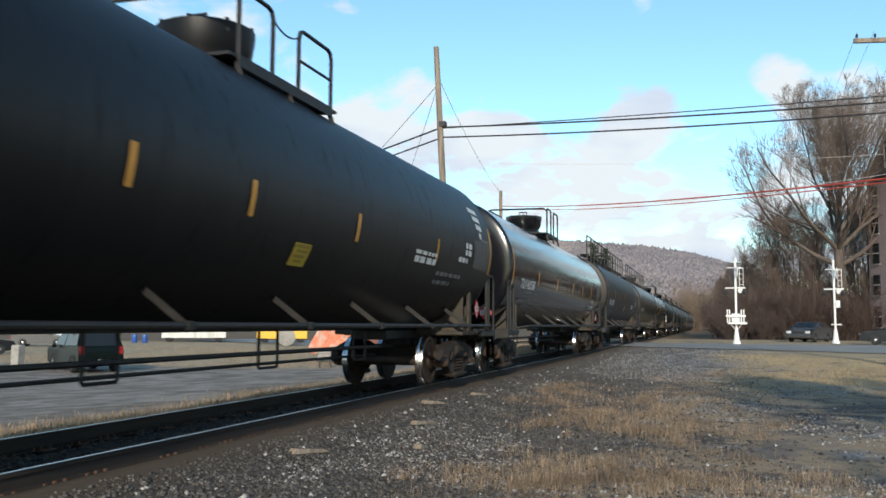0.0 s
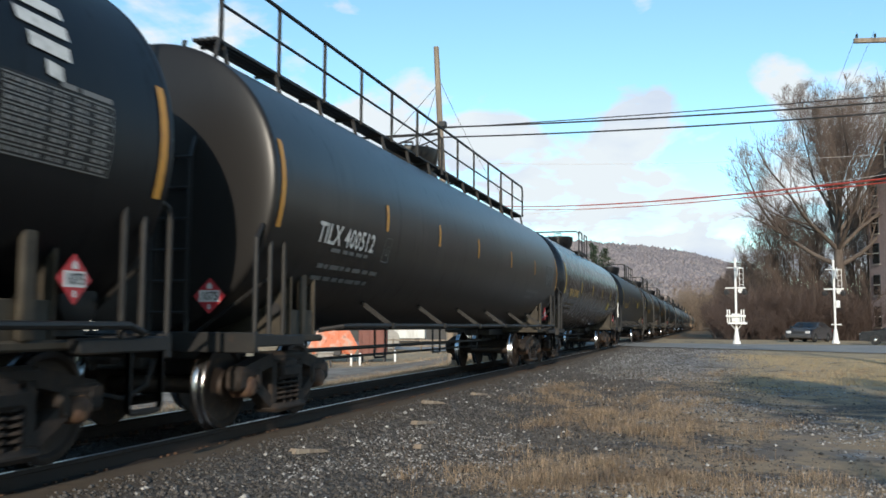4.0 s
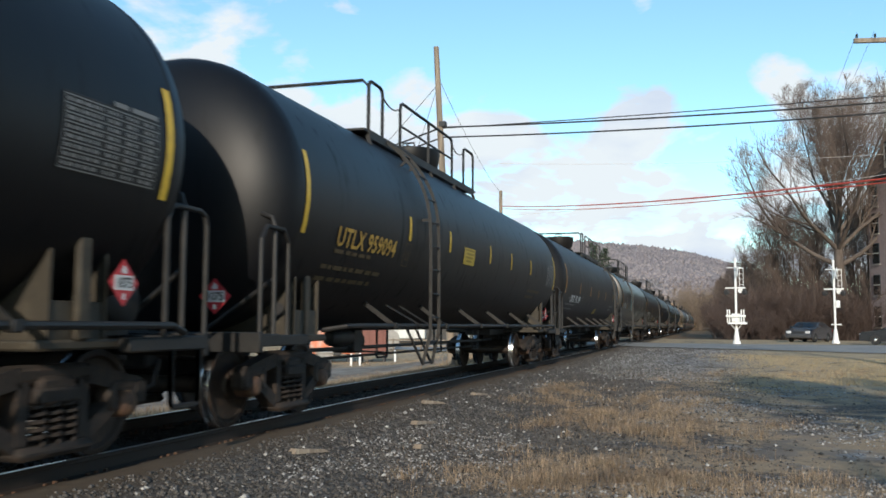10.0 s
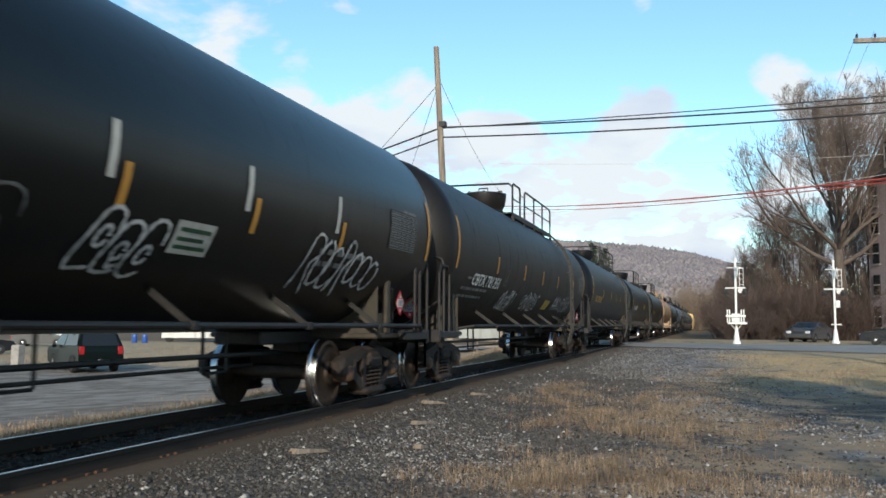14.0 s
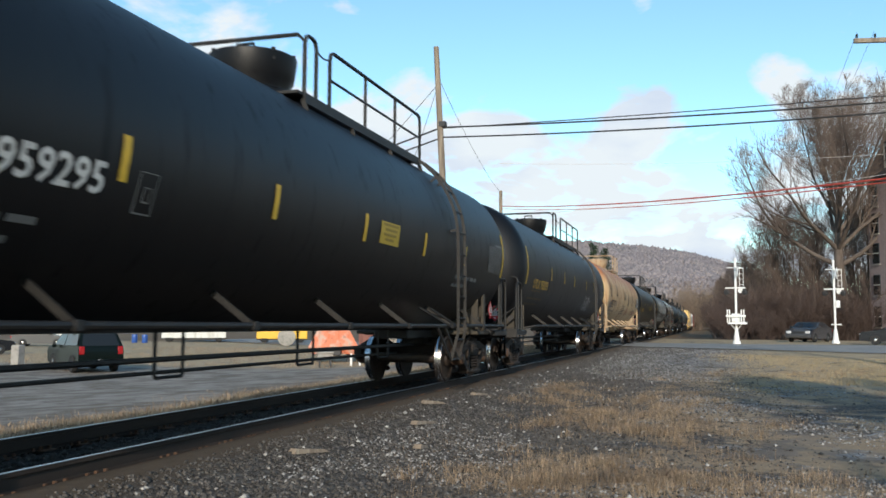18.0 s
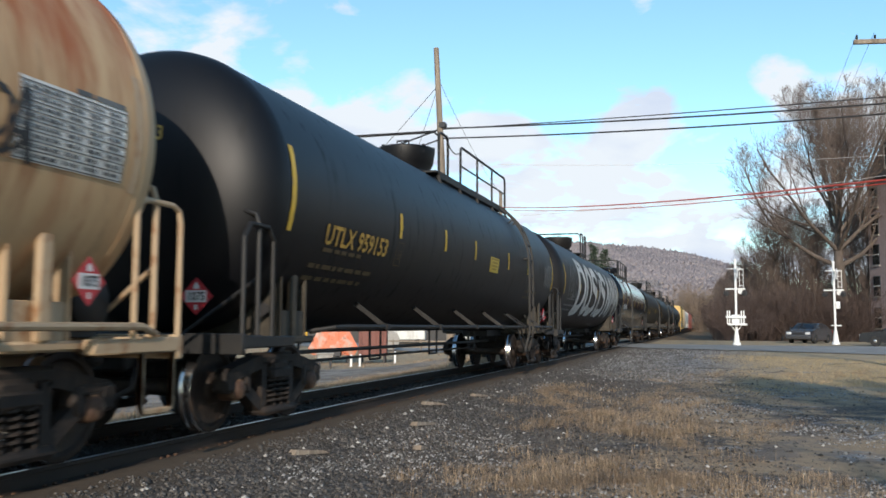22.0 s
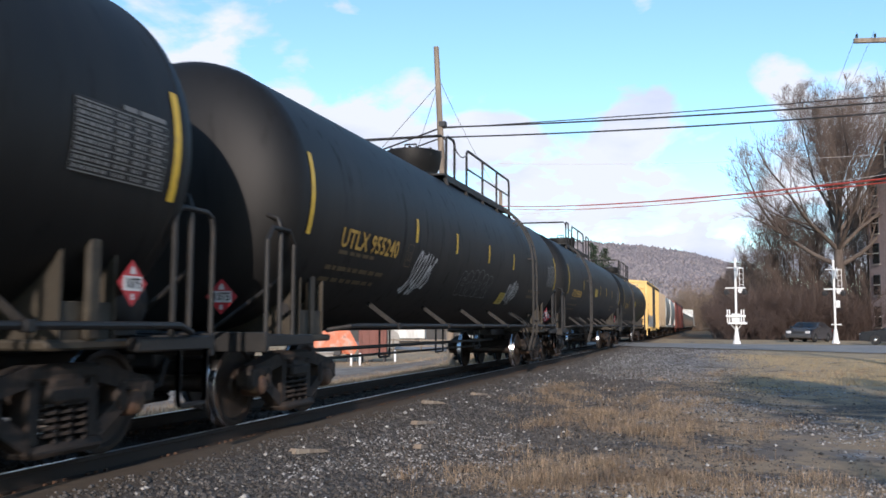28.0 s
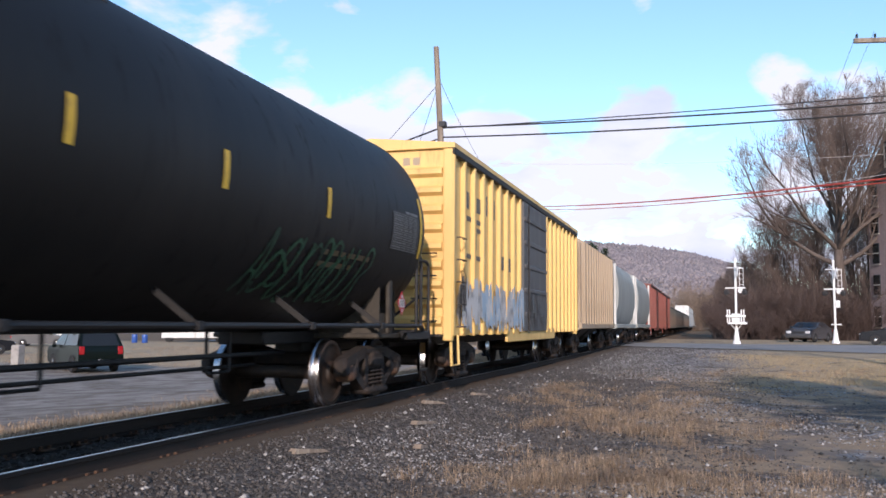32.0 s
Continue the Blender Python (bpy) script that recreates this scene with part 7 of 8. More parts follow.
# ---- brick house ----
def brick_house():
    m = pose(21.9, 82.4, -0.1, 0, 0, 24)
    ob = thing("brick_house", m, "purplish brick house with a slate mansard roof and dormers", "house")
    W, D, H = 14.0, 16.0, 15.8
    wall = part("wall", Geo().box((0, 0, 0), (W, D, H), 0.02), M["brick"], ob)
    part("cornice", Geo().box((-0.35, -0.35, H), (W + 0.35, D + 0.35, H + 0.35), 0.05), M["slate"], ob)
    g = Geo().convex([(-0.1, -0.1, H + 0.35), (W + 0.1, -0.1, H + 0.35), (W + 0.1, D + 0.1, H + 0.35), (-0.1, D + 0.1, H + 0.35), (1.3, 1.3, H + 4.4), (W - 1.3, 1.3, H + 4.4), (W - 1.3, D - 1.3, H + 4.4), (1.3, D - 1.3, H + 4.4)],
        [(0, 1, 2, 3), (4, 5, 6, 7), (0, 1, 5, 4), (1, 2, 6, 5), (2, 3, 7, 6), (3, 0, 4, 7)])
    roof = part("mansard_roof", g, M["slate"], ob, "dark slate mansard roof", smooth=False)
    part("roof_cap", Geo().box((1.1, 1.1, H + 4.4), (W - 1.1, D - 1.1, H + 4.65), 0.05), M["slate"], ob)
    part("chimney", Geo().box((5.2, 8.0, H + 4.0), (6.1, 9.2, H + 6.2), 0.04), M["brick"], ob)
    def window(face, a, z, w=1.0, h=1.9):
        if face == "west":
            lo = lambda o, y0, z0, y1, z1: ((-o, y0, z0), (0.02, y1, z1))
        else:
            lo = lambda o, x0, z0, x1, z1: ((x0, -o, z0), (x1, 0.02, z1))
        f = part("window", Geo().box(*lo(0.05, a - w / 2 - 0.06, z - 0.06, a + w / 2 + 0.06, z + h + 0.06), 0.01), M["slate"], wall, "dark-framed sash window")
        part("pane", Geo().box(*lo(0.09, a - w / 2, z, a + w / 2, z + h)), M["glass"], f)
        part("sash_bar", Geo().box(*lo(0.11, a - w / 2, z + h / 2 - 0.03, a + w / 2, z + h / 2 + 0.03)), M["white_paint"], f)
        part("sill", Geo().box(*lo(0.16, a - w / 2 - 0.15, z - 0.22, a + w / 2 + 0.15, z - 0.1), 0.01), M["concrete"], f)
    for z in (1.3, 4.4, 7.5, 10.5, 13.2):
        for y in np.arange(2.0, D - 1, 3.2):
            window("west", y, z)
        for x in np.arange(2.0, W - 1, 3.3):
            window("south", x, z)
    for y in np.arange(1.6, D - 1, 2.7):
        d = part("dormer", Geo().box((0.05, y - 0.8, H + 0.9), (1.6, y + 0.8, H + 3.3), 0.04), M["white_paint"], roof, "white dormer")
        part("dormer_roof", Geo().box((-0.15, y - 0.95, H + 3.3), (1.8, y + 0.95, H + 3.55), 0.05), M["slate"], d)
        part("dormer_window", Geo().box((0.0, y - 0.42, H + 1.25), (0.06, y + 0.42, H + 2.95)), M["glass"], d)
    for x in (3.0, 7.0, 11.0):
        d = part("dormer", Geo().box((x - 0.8, 0.05, H + 0.9), (x + 0.8, 1.6, H + 3.3), 0.04), M["white_paint"], roof, "white dormer")
        part("dormer_roof", Geo().box((x - 0.95, -0.15, H + 3.3), (x + 0.95, 1.8, H + 3.55), 0.05), M["slate"], d)
        part("dormer_window", Geo().box((x - 0.42, 0.0, H + 1.25), (x + 0.42, 0.06, H + 2.95)), M["glass"], d)
    return ob
brick_house()

# ---- far hill ----
def hill_z(x, y):
    crest = np.interp(x, [-1500, -700, -320, -155, -92, -60, -37, -14, 10, 33, 83, 200, 500, 1500], [60, 84, 98, 97, 91, 88.5, 85.5, 80.5, 73.5, 64, 44, 30, 22, 16])
    t = np.clip((y - 520 - 0.06 * x) / 480, 0, 1)
    back = 1 - 0.5 * np.clip((y - 1010) / 700, 0, 1)
    z = crest * (t ** 1.25) * back - 3
    return z + (t > 0.02) * (1.5 * wobble(x, y, 9, 21) + 1.3 * wobble(x, y, 4.0, 22) + 5.0 * wobble(x, y, 60, 23) * (t < 0.9))
tagged(grid_mesh("far_hill", spaced([(-1500, -420, 40), (-420, 330, 6), (330, 1500, 40)]), spaced([(480, 900, 12), (900, 1050, 5), (1050, 1700, 50)]), hill_z, M["hill"]), "long hill of bare woods, painted a hazy grey-purple", "backdrop", kind="structure")

# ---- bare trees ----
def tubes(segs, sides):
    """One array mesh from rows of (p, q, r0, r1)."""
    P = np.array([s[0] for s in segs]); Q = np.array([s[1] for s in segs])
    r0 = np.array([s[2] for s in segs])[:, None]; r1 = np.array([s[3] for s in segs])[:, None]
    D = Q - P
    D /= np.linalg.norm(D, axis=1)[:, None] + 1e-9
    ref = np.where(np.abs(D[:, 2:3]) < 0.9, np.array([[0, 0, 1.0]]), np.array([[1.0, 0, 0]]))
    S = np.cross(D, ref); S /= np.linalg.norm(S, axis=1)[:, None]
    U = np.cross(D, S)
    V = []
    for c, r in ((P, r0), (Q, r1)):
        for i in range(sides):
            a = 2 * math.pi * i / sides
            V.append(c + r * (S * math.cos(a) + U * math.sin(a)))
    V = np.stack(V, 1)
    n = len(segs)
    base = np.arange(n)[:, None] * (2 * sides)
    F = []
    for i in range(sides):
        j = (i + 1) % sides
        F.append(np.concatenate([base + i, base + j, base + sides + j, base + sides + i], 1))
    return V.reshape(-1, 3), np.stack(F, 1).reshape(-1, 4)
def array_mesh(name, V, F, mat, smooth=False):
    me = bpy.data.meshes.new(name)
    k = F.shape[1]
    me.vertices.add(len(V)); me.vertices.foreach_set("co", V.astype(np.float32).ravel())
    me.loops.add(F.size); me.loops.foreach_set("vertex_index", F.astype(np.int32).ravel())
    me.polygons.add(len(F))
    me.polygons.foreach_set("loop_start", np.arange(0, F.size, k, dtype=np.int32))
    me.polygons.foreach_set("loop_total", np.full(len(F), k, dtype=np.int32))
    me.update(calc_edges=True)
    me.materials.append(mat)
    if smooth:
        me.shade_smooth()
    return me
def grow(seed, height, trunk_r, radius, limbs=12, bole=0.2, levels=4, twig=0.013, top=0.62, low=68, droop=0.0):
    """A rounded winter tree: limbs leave the trunk flat below and steep above, and fork into fine twigs."""
    rnd = random.Random(seed)
    thick, thin = [], []
    def inside(p):
        return ((p.x * p.x + p.y * p.y) / (radius * radius) + ((p.z - 0.56 * height) / (0.47 * height)) ** 2) < 1.0
    def limb(p, d, length, r, level):
        n = (10, 7, 5, 3, 2)[level]
        step = length / n
        for k in range(n):
            d = (d + Vector((rnd.gauss(0, 0.10), rnd.gauss(0, 0.10), rnd.gauss(0.05 if level < 2 else 0.01 - droop, 0.07)))).normalized()
            q = p + d * step
            if level > 0 and not inside(q):
                if rnd.random() < 0.75:
                    return
            r2 = max(twig * 0.75, r * (0.87 if level < 2 else 0.8))
            (thick if r > 0.045 else thin).append((tuple(p), tuple(q), r, r2))
            if level < levels and (k >= 1 or level > 0):
                for c in range(1 + (rnd.random() < (0.55, 0.5, 0.6, 0.3)[level])):
                    side = d.orthogonal().normalized()
                    side = Matrix.Rotation(rnd.uniform(0, 6.283), 3, d) @ side
                    if side.z < -0.3 and rnd.random() < 0.6:
                        side = -side
                    nd = (d + side * rnd.uniform(0.40, 0.85)).normalized()
                    left = 1 - 0.6 * k / n
                    limb(q, nd, length * left * rnd.uniform(*((0.42, 0.66), (0.40, 0.62), (0.45, 0.7), (0.5, 0.8))[level]), max(twig, r2 * rnd.uniform(0.4, 0.58)), level + 1)
            p, r = q, r2
    p, r, d = Vector((0, 0, -0.3)), trunk_r * 1.25, Vector((0, 0, 1))
    n = 10
    spots = []
    for k in range(n):
        d = (d + Vector((rnd.gauss(0, 0.035), rnd.gauss(0, 0.035), 0.12))).normalized()
        q = p + d * height * top / n
        r2 = r * (0.84 if k == 0 else 0.92 if k < 5 else 0.8)
        thick.append((tuple(p), tuple(q), r, r2))
        spots.append((q, r2))
        p, r = q, r2
    for k in range(limbs):
        t = k / (limbs - 1)
        h = bole + (top - bole) * t
        q, r = spots[min(n - 1, max(0, int(h / top * n) - 1))]
        a = 2.4 * k + rnd.uniform(-0.3, 0.3)
        tilt = radians(low * (1 - t) + 12 * t)
        reach = min(radius * 1.05 / max(0.25, math.sin(tilt)), height * (1.0 - h))
        limb(q, Vector((math.sin(tilt) * math.cos(a), math.sin(tilt) * math.sin(a), math.cos(tilt))), reach * rnd.uniform(0.85, 1.05), max(0.05, min(r * 0.62, trunk_r * 0.42)), 0)
    return thick, thin
def tree_meshes(key, *a, **k):
    thick, thin = grow(*a, **k)
    V, F = tubes(thick, 8)
    W, E = tubes(thin, 3)
    return array_mesh("trunk_" + key, V, F, M["bark"], True), array_mesh("crown_" + key, W, E, M["twig"])
KIND = [tree_meshes("a", 11, 26.5, 0.66, 12.4, 17, 0.33, 3, 0.0125, 0.60, 66), tree_meshes("b", 8, 20.0, 0.27, 5.2, 10, 0.22, 3, 0.012, 0.66, 52), tree_meshes("c", 14, 16.0, 0.17, 3.4, 10, 0.14, 2, 0.012, 0.7, 50)]
def bare_tree(k, x, y, scale, turn, label):
    ob = thing("bare_tree", pose(x, y, gz(x, y), 0, 0, turn) @ Matrix.Scale(scale, 4), label, "tree", "bare trees")
    part("trunk", KIND[k][0], None, ob)
    part("crown", KIND[k][1], None, ob)
    return ob
TL = "tall bare deciduous tree with fine grey-brown twigs"
bare_tree(0, 12.6, 95.0, 0.98, 20, "large bare deciduous tree with a thick trunk and wide crown")
bare_tree(1, 8.4, 100.0, 0.72, 80, TL)
bare_tree(2, 15.4, 98.5, 1.0, 140, TL)
bare_tree(2, 10.9, 99.5, 0.95, 310, TL)
for k, (x, y, s, kind, a) in enumerate(((3.0, 104, 0.55, 2, 15), (4.3, 100, 0.70, 2, 44), (5.7, 99, 0.84, 2, 120), (7.1, 101, 0.95, 2, 300), (9.0, 99, 0.92, 2, 230), (10.3, 98, 0.85, 2, 70), (6.3, 105, 0.9, 2, 190), (5.4, 101, 0.5, 2, 10), (6.9, 103, 0.66, 2, 200), (10.6, 103, 0.8, 2, 250), (15.5, 106, 0.8, 1, 40), (9.4, 108, 0.8, 2, 90), (7.6, 112, 0.7, 2, 160), (6.5, 124, 0.6, 1, 300), (5.0, 140, 0.6, 1, 15), (7.0, 160, 0.6, 1, 60),
        (4.5, 215, 0.8, 2, 210), (5.0, 250, 0.8, 1, 100), (5.0, 300, 0.9, 2, 20), (4.5, 350, 0.9, 1, 170), (-22, 240, 0.6, 1, 50), (-26, 300, 0.6, 2, 140), (-19, 350, 0.7, 1, 330), (18, 112, 0.8, 1, 75), (13, 116, 0.7, 1, 185), (15.0, 101, 0.7, 2, 33), (4.6, 112, 0.5, 2, 95))):
    bare_tree(kind, x, y, s, a, TL if s > 0.85 else "bare young tree in the thicket beside the track")
# unseen trees added behind and beside the camera to shade the foreground
for x, y, s, a in ((8.8, -8.0, 0.62, 30), (6.4, 5.5, 0.38, 10), (9.0, 6.0, 0.38, 200)):
    bare_tree(1, x, y, s, a, "unseen bare tree added to shade the gravel")
# brushwood
def shrub(seed, h, mat="brush"):
    rnd = random.Random(seed)
    segs, fine = [], []
    def stem(p, d, l, r, lev):
        for k in range(3):
            d = (d + Vector((rnd.gauss(0, 0.22), rnd.gauss(0, 0.22), 0.05))).normalized()
            q = p + d * l / 3
            (segs if lev < 2 else fine).append((tuple(p), tuple(q), r, r * 0.8))
            if lev < 3:
                for c in range(2):
                    if rnd.random() < 0.68:
                        nd = (d + Vector((rnd.gauss(0, 0.6), rnd.gauss(0, 0.6), rnd.gauss(0.2, 0.3)))).normalized()
                        stem(q, nd, l * 0.55, max(0.011, r * 0.55), lev + 1)
            p, r = q, r * 0.8
    for k in range(19):
        a = rnd.uniform(0, 6.28)
        b = rnd.uniform(0, 1.3)
        stem(Vector((b * math.cos(a), b * math.sin(a), -0.1)), Vector((0.35 * math.cos(a), 0.35 * math.sin(a), 1)).normalized(), h * rnd.uniform(0.6, 1.1) * 0.75, 0.026, 0)
    V, F = tubes(segs, 3)
    W, E = tubes(fine, 3)
    return array_mesh("shrub_stem", V, F, M[mat]), array_mesh("shrub_crown", W, E, M[mat])
SH = [shrub(31, 4.0), shrub(32, 5.0), shrub(33, 3.2), shrub(34, 5.0, "tan_brush")]
rs = random.Random(77)
def plant_shrub(k, x, y, s, a):
    ob = thing("shrub", pose(x, y, gz(x, y), 0, 0, a) @ Matrix.Scale(s, 4), "leafless tan shrub far along the track" if k == 3 else "leafless reddish-brown shrub in the thicket by the track", "shrub", "brushwood beside the track")
    part("stem", SH[k][0], None, ob)
    part("crown", SH[k][1], None, ob)
for k in range(64):
    y = 84 + 3.4 * k + rs.uniform(-1, 1)
    x = 1.5 + 0.012 * (y - 84) + rs.uniform(-1.0, 2.2) * (1 if y < 96 else 1.6) + 0.6
    plant_shrub(rs.randint(0, 2), x, y, rs.uniform(0.7, 1.25), rs.uniform(0, 360))
for k in range(34):
    plant_shrub(rs.randint(0, 2), rs.uniform(4.5, 20), rs.uniform(101, 124), rs.uniform(0.8, 1.7), rs.uniform(0, 360))
for k in range(16):
    plant_shrub(rs.randint(0, 2), rs.uniform(4.5, 13), rs.uniform(91, 94), rs.uniform(0.7, 1.2), rs.uniform(0, 360))
for k in range(26):
    plant_shrub(rs.randint(0, 2), XC - 9 - rs.uniform(0, 14), 150 + 7 * k, rs.uniform(0.8, 1.3), rs.uniform(0, 360))
for k in range(34):
    y = rs.uniform(255, 430)
    plant_shrub(3, rs.uniform(-14, 3) + 0.055 * (y - 250), y, rs.uniform(1.3, 2.3), rs.uniform(0, 360))
# a pair of pines beyond the train
def pine(seed):
    rnd = random.Random(seed)
    segs, V = [], []
    segs.append(((0, 0, -0.3), (0, 0, 15.0), 0.22, 0.03))
    tris = []
    for k in range(70):
        z = 4.0 + 11.2 * (k / 70) ** 0.9
        l = (15.6 - z) * 0.30 * rnd.uniform(0.6, 1.1) + 0.4
        a = rnd.uniform(0, 6.28)
        q = Vector((l * math.cos(a), l * math.sin(a), z + l * 0.12))
        segs.append(((0, 0, z), tuple(q), 0.05, 0.012))
        for j in range(46):
            t = rnd.uniform(0.25, 1.05)
            c = Vector((0, 0, z)).lerp(q, t) + Vector((rnd.gauss(0, 0.22), rnd.gauss(0, 0.22), rnd.gauss(0.05, 0.16)))
            d = Vector((rnd.gauss(0, 1), rnd.gauss(0, 1), rnd.gauss(0.2, 0.6))).normalized() * 0.32
            s = d.orthogonal().normalized() * 0.07
            tris += [tuple(c - s), tuple(c + s), tuple(c + d)]
    W, E = tubes(segs, 5)
    T = np.array(tris)
    return array_mesh("pine_trunk", W, E, M["bark"]), array_mesh("needles", T, np.arange(len(T)).reshape(-1, 3), M["pine"])
pt, pn = pine(4)
for x, y, s, a in ((-18.6, 150, 1.0, 0), (-17.0, 154, 0.96, 120), (-21.0, 158, 0.8, 220)):
    ob = thing("pine_tree", pose(x, y, -0.4, 0, 0, a) @ Matrix.Scale(s, 4), "dark green pine tree beyond the train", "tree", "pines")
    part("trunk", pt, None, ob)
    part("crown", pn, None, ob)

# ---- track bed pieces ----
bed = thing("track_bed", pose(XC, 0, 0), "timber ties and plates under the rails", "track", kind="structure")
tie_me = [Geo().box((-1.30 - e, -0.115, -0.36), (1.30 + f, 0.115, -0.176), 0.018).mesh("tie", M["tie"]) for e, f in ((0, 0), (0.05, 0.06), (-0.04, 0.09), (0.08, -0.03))]
plate_g = Geo().box((-0.18, -0.09, -0.178), (0.18, 0.09, -0.166), 0.004)
for sx, sy in ((-0.11, -0.06), (0.11, 0.06), (0.11, -0.06)):
    plate_g.box((sx - 0.016, sy - 0.016, -0.17), (sx + 0.016, sy + 0.016, -0.13), 0.004)
plate_g.box((0.075, -0.16, -0.172), (0.10, -0.125, -0.14), 0.004)
plate_me = plate_g.mesh("tie_plate", M["spike"])
rt = random.Random(5)
for k in range(118):
    y = 4.0 + 0.53 * k + rt.uniform(-0.03, 0.03)
    t = part("tie", tie_me[rt.randint(0, 3)], None, bed)
    t.matrix_basis = pose(rt.uniform(-0.03, 0.03), y, rt.uniform(-0.012, 0.006), 0, 0, rt.uniform(-1.2, 1.2))
    for sx in (-0.755, 0.755):
        part("tie_plate", plate_me, None, t).matrix_basis = Matrix.Translation((sx, 0, 0))
g = Geo()
for k in range(520):
    y = 4.0 + 0.53 * (118 + k) if k < 700 else 4.0 - 0.53 * (k - 699)
    g.box((-1.3, y - 0.11, -0.3), (1.3, y + 0.11, -0.178))
tagged(part("far_ties", g, M["tie"], bed, smooth=False), kind="stuff")
# splintered timber scraps beside the ties
for k, (x, y, a, l) in enumerate(((XC + 1.9, 8.6, 70, 0.55), (XC + 2.1, 11.9, 80, 0.7), (XC + 1.7, 13.6, 60, 0.5), (XC + 1.8, 16.2, 75, 0.6), (XC + 2.6, 10.2, 85, 0.3))):
    ob = part("timber_scrap", Geo().convex([(-l / 2, -0.05, 0), (l / 2, -0.03, 0), (l / 2, 0.02, 0), (-l / 2, 0.06, 0), (-l / 2 + 0.04, -0.04, 0.05), (l / 2 - 0.1, -0.02, 0.035), (l / 2 - 0.1, 0.01, 0.035), (-l / 2 + 0.04, 0.05, 0.05)], [(0, 1, 2, 3), (4, 5, 6, 7), (0, 1, 5, 4), (1, 2, 6, 5), (2, 3, 7, 6), (3, 0, 4, 7)]), M["pole_wood"])
    ob.matrix_basis = pose(x, y, gz(x, y) + 0.01, 0, 4, a)
    tagged(ob, "splintered weathered timber scrap on the ballast", "timber", "timber scraps")

# ---- crushed stone ----
def stones(n, xs, ys, size, seed, keep=None):
    r = np.random.RandomState(seed)
    x, y = xs(r, n), ys(r, n)
    if keep is not None:
        k = keep(x, y, r)
        x, y = x[k], y[k]
        n = len(x)
    s = size[0] + (size[1] - size[0]) * r.rand(n) ** 2.5
    z = ground_z(x, y)
    O = np.array([[1, 0, 0], [-1, 0, 0], [0, 1, 0], [0, -1, 0], [0, 0, 1], [0, 0, -1]], float)
    V = O[None] * r.uniform(0.6, 1.25, (n, 6, 1)) + r.uniform(-0.28, 0.28, (n, 6, 3))
    a = r.uniform(0, 6.28, n)
    c, t = np.cos(a)[:, None], np.sin(a)[:, None]
    X, Y = V[:, :, 0] * c - V[:, :, 1] * t, V[:, :, 0] * t + V[:, :, 1] * c
    V = np.stack([X, Y, V[:, :, 2] * 0.75], 2) * s[:, None, None]
    V += np.stack([x, y, z + s * 0.25], 1)[:, None, :]
    T = np.array([[0, 2, 4], [2, 1, 4], [1, 3, 4], [3, 0, 4], [2, 0, 5], [1, 2, 5], [3, 1, 5], [0, 3, 5]])
    F = (np.arange(n)[:, None, None] * 6 + T[None]).reshape(-1, 3)
    return V.reshape(-1, 3), F
def near_y(lo, hi, p=1.7):
    return lambda r, n: lo + (hi - lo) * r.rand(n) ** p
V, F = stones(66000, lambda r, n: XC + 1.25 + 0.6 * r.rand(n) + np.abs(r.normal(0, 2.5, n)), near_y(4.5, 52), (0.010, 0.032), 3)
tagged(new("ballast_stones", array_mesh("ballast_stones", V, F, M["stone"])), "loose grey and brown crushed stone beside the track", "gravel", kind="stuff")
V, F = stones(1500, lambda r, n: XC + 1.6 + np.abs(r.normal(0, 3.0, n)), near_y(4.5, 50), (0.012, 0.040), 9)
tagged(new("pale_stones", array_mesh("pale_stones", V, F, material("pale_limestone", (0.36, 0.35, 0.335), 0.85, island=0.3))), "scattered pale stones on the ballast", "gravel", kind="stuff")
V, F = stones(9000, lambda r, n: XC - 2.6 + 3.4 * r.rand(n), near_y(4.5, 45), (0.02, 0.05), 4)
tagged(new("oily_stones", array_mesh("oily_stones", V, F, material("dark_ballast_stone", (0.03, 0.026, 0.022), 0.8, island=0.5))), "dark crushed stone between the rails", "gravel", kind="stuff")
V, F = stones(60000, lambda r, n: XC + 2.0 + 9 * np.abs(r.normal(0, 0.75, n)), near_y(6, 50, 1.4), (0.010, 0.028), 6, lambda x, y, r: ((wobble(x, y, 1.1, 51) + 0.5 * wobble(x, y, 0.4, 52)) > 0.12 - 0.25 * (y > 26) * (x < -0.5)) & ((x < 0.5) | (y < 24)))
tagged(new("loose_gravel", array_mesh("loose_gravel", V, F, material("pale_loose_gravel", (0.24, 0.235, 0.23), 0.9, island=0.5))), "loose pale gravel scattered over the yard", "gravel", kind="stuff")

# woods on the hill: one lump of twigs a crown
r = np.random.RandomState(8)
n = 30000
hx, hy = r.uniform(-330, 120, n), 560 + 450 * r.rand(n) ** 0.8
hs = r.uniform(1.3, 2.9, n)
O = np.array([[1, 0, 0], [-1, 0, 0], [0, 1, 0], [0, -1, 0], [0, 0, 1], [0, 0, -1]], float)
V = (O[None] * r.uniform(0.55, 1.25, (n, 6, 1)) + r.uniform(-0.3, 0.3, (n, 6, 3))) * hs[:, None, None] * np.array([1, 1, 1.25])
V += np.stack([hx, hy, hill_z(hx, hy) + hs * 0.05], 1)[:, None, :]
F = (np.arange(n)[:, None, None] * 6 + np.array([[0, 2, 4], [2, 1, 4], [1, 3, 4], [3, 0, 4], [2, 0, 5], [1, 2, 5], [3, 1, 5], [0, 3, 5]])[None]).reshape(-1, 3)
tagged(new("hill_woods", array_mesh("hill_woods", V.reshape(-1, 3), F, M["hill_tree"], True)), "bare grey-brown woods covering the far hill, paled for haze", "woods", kind="stuff")

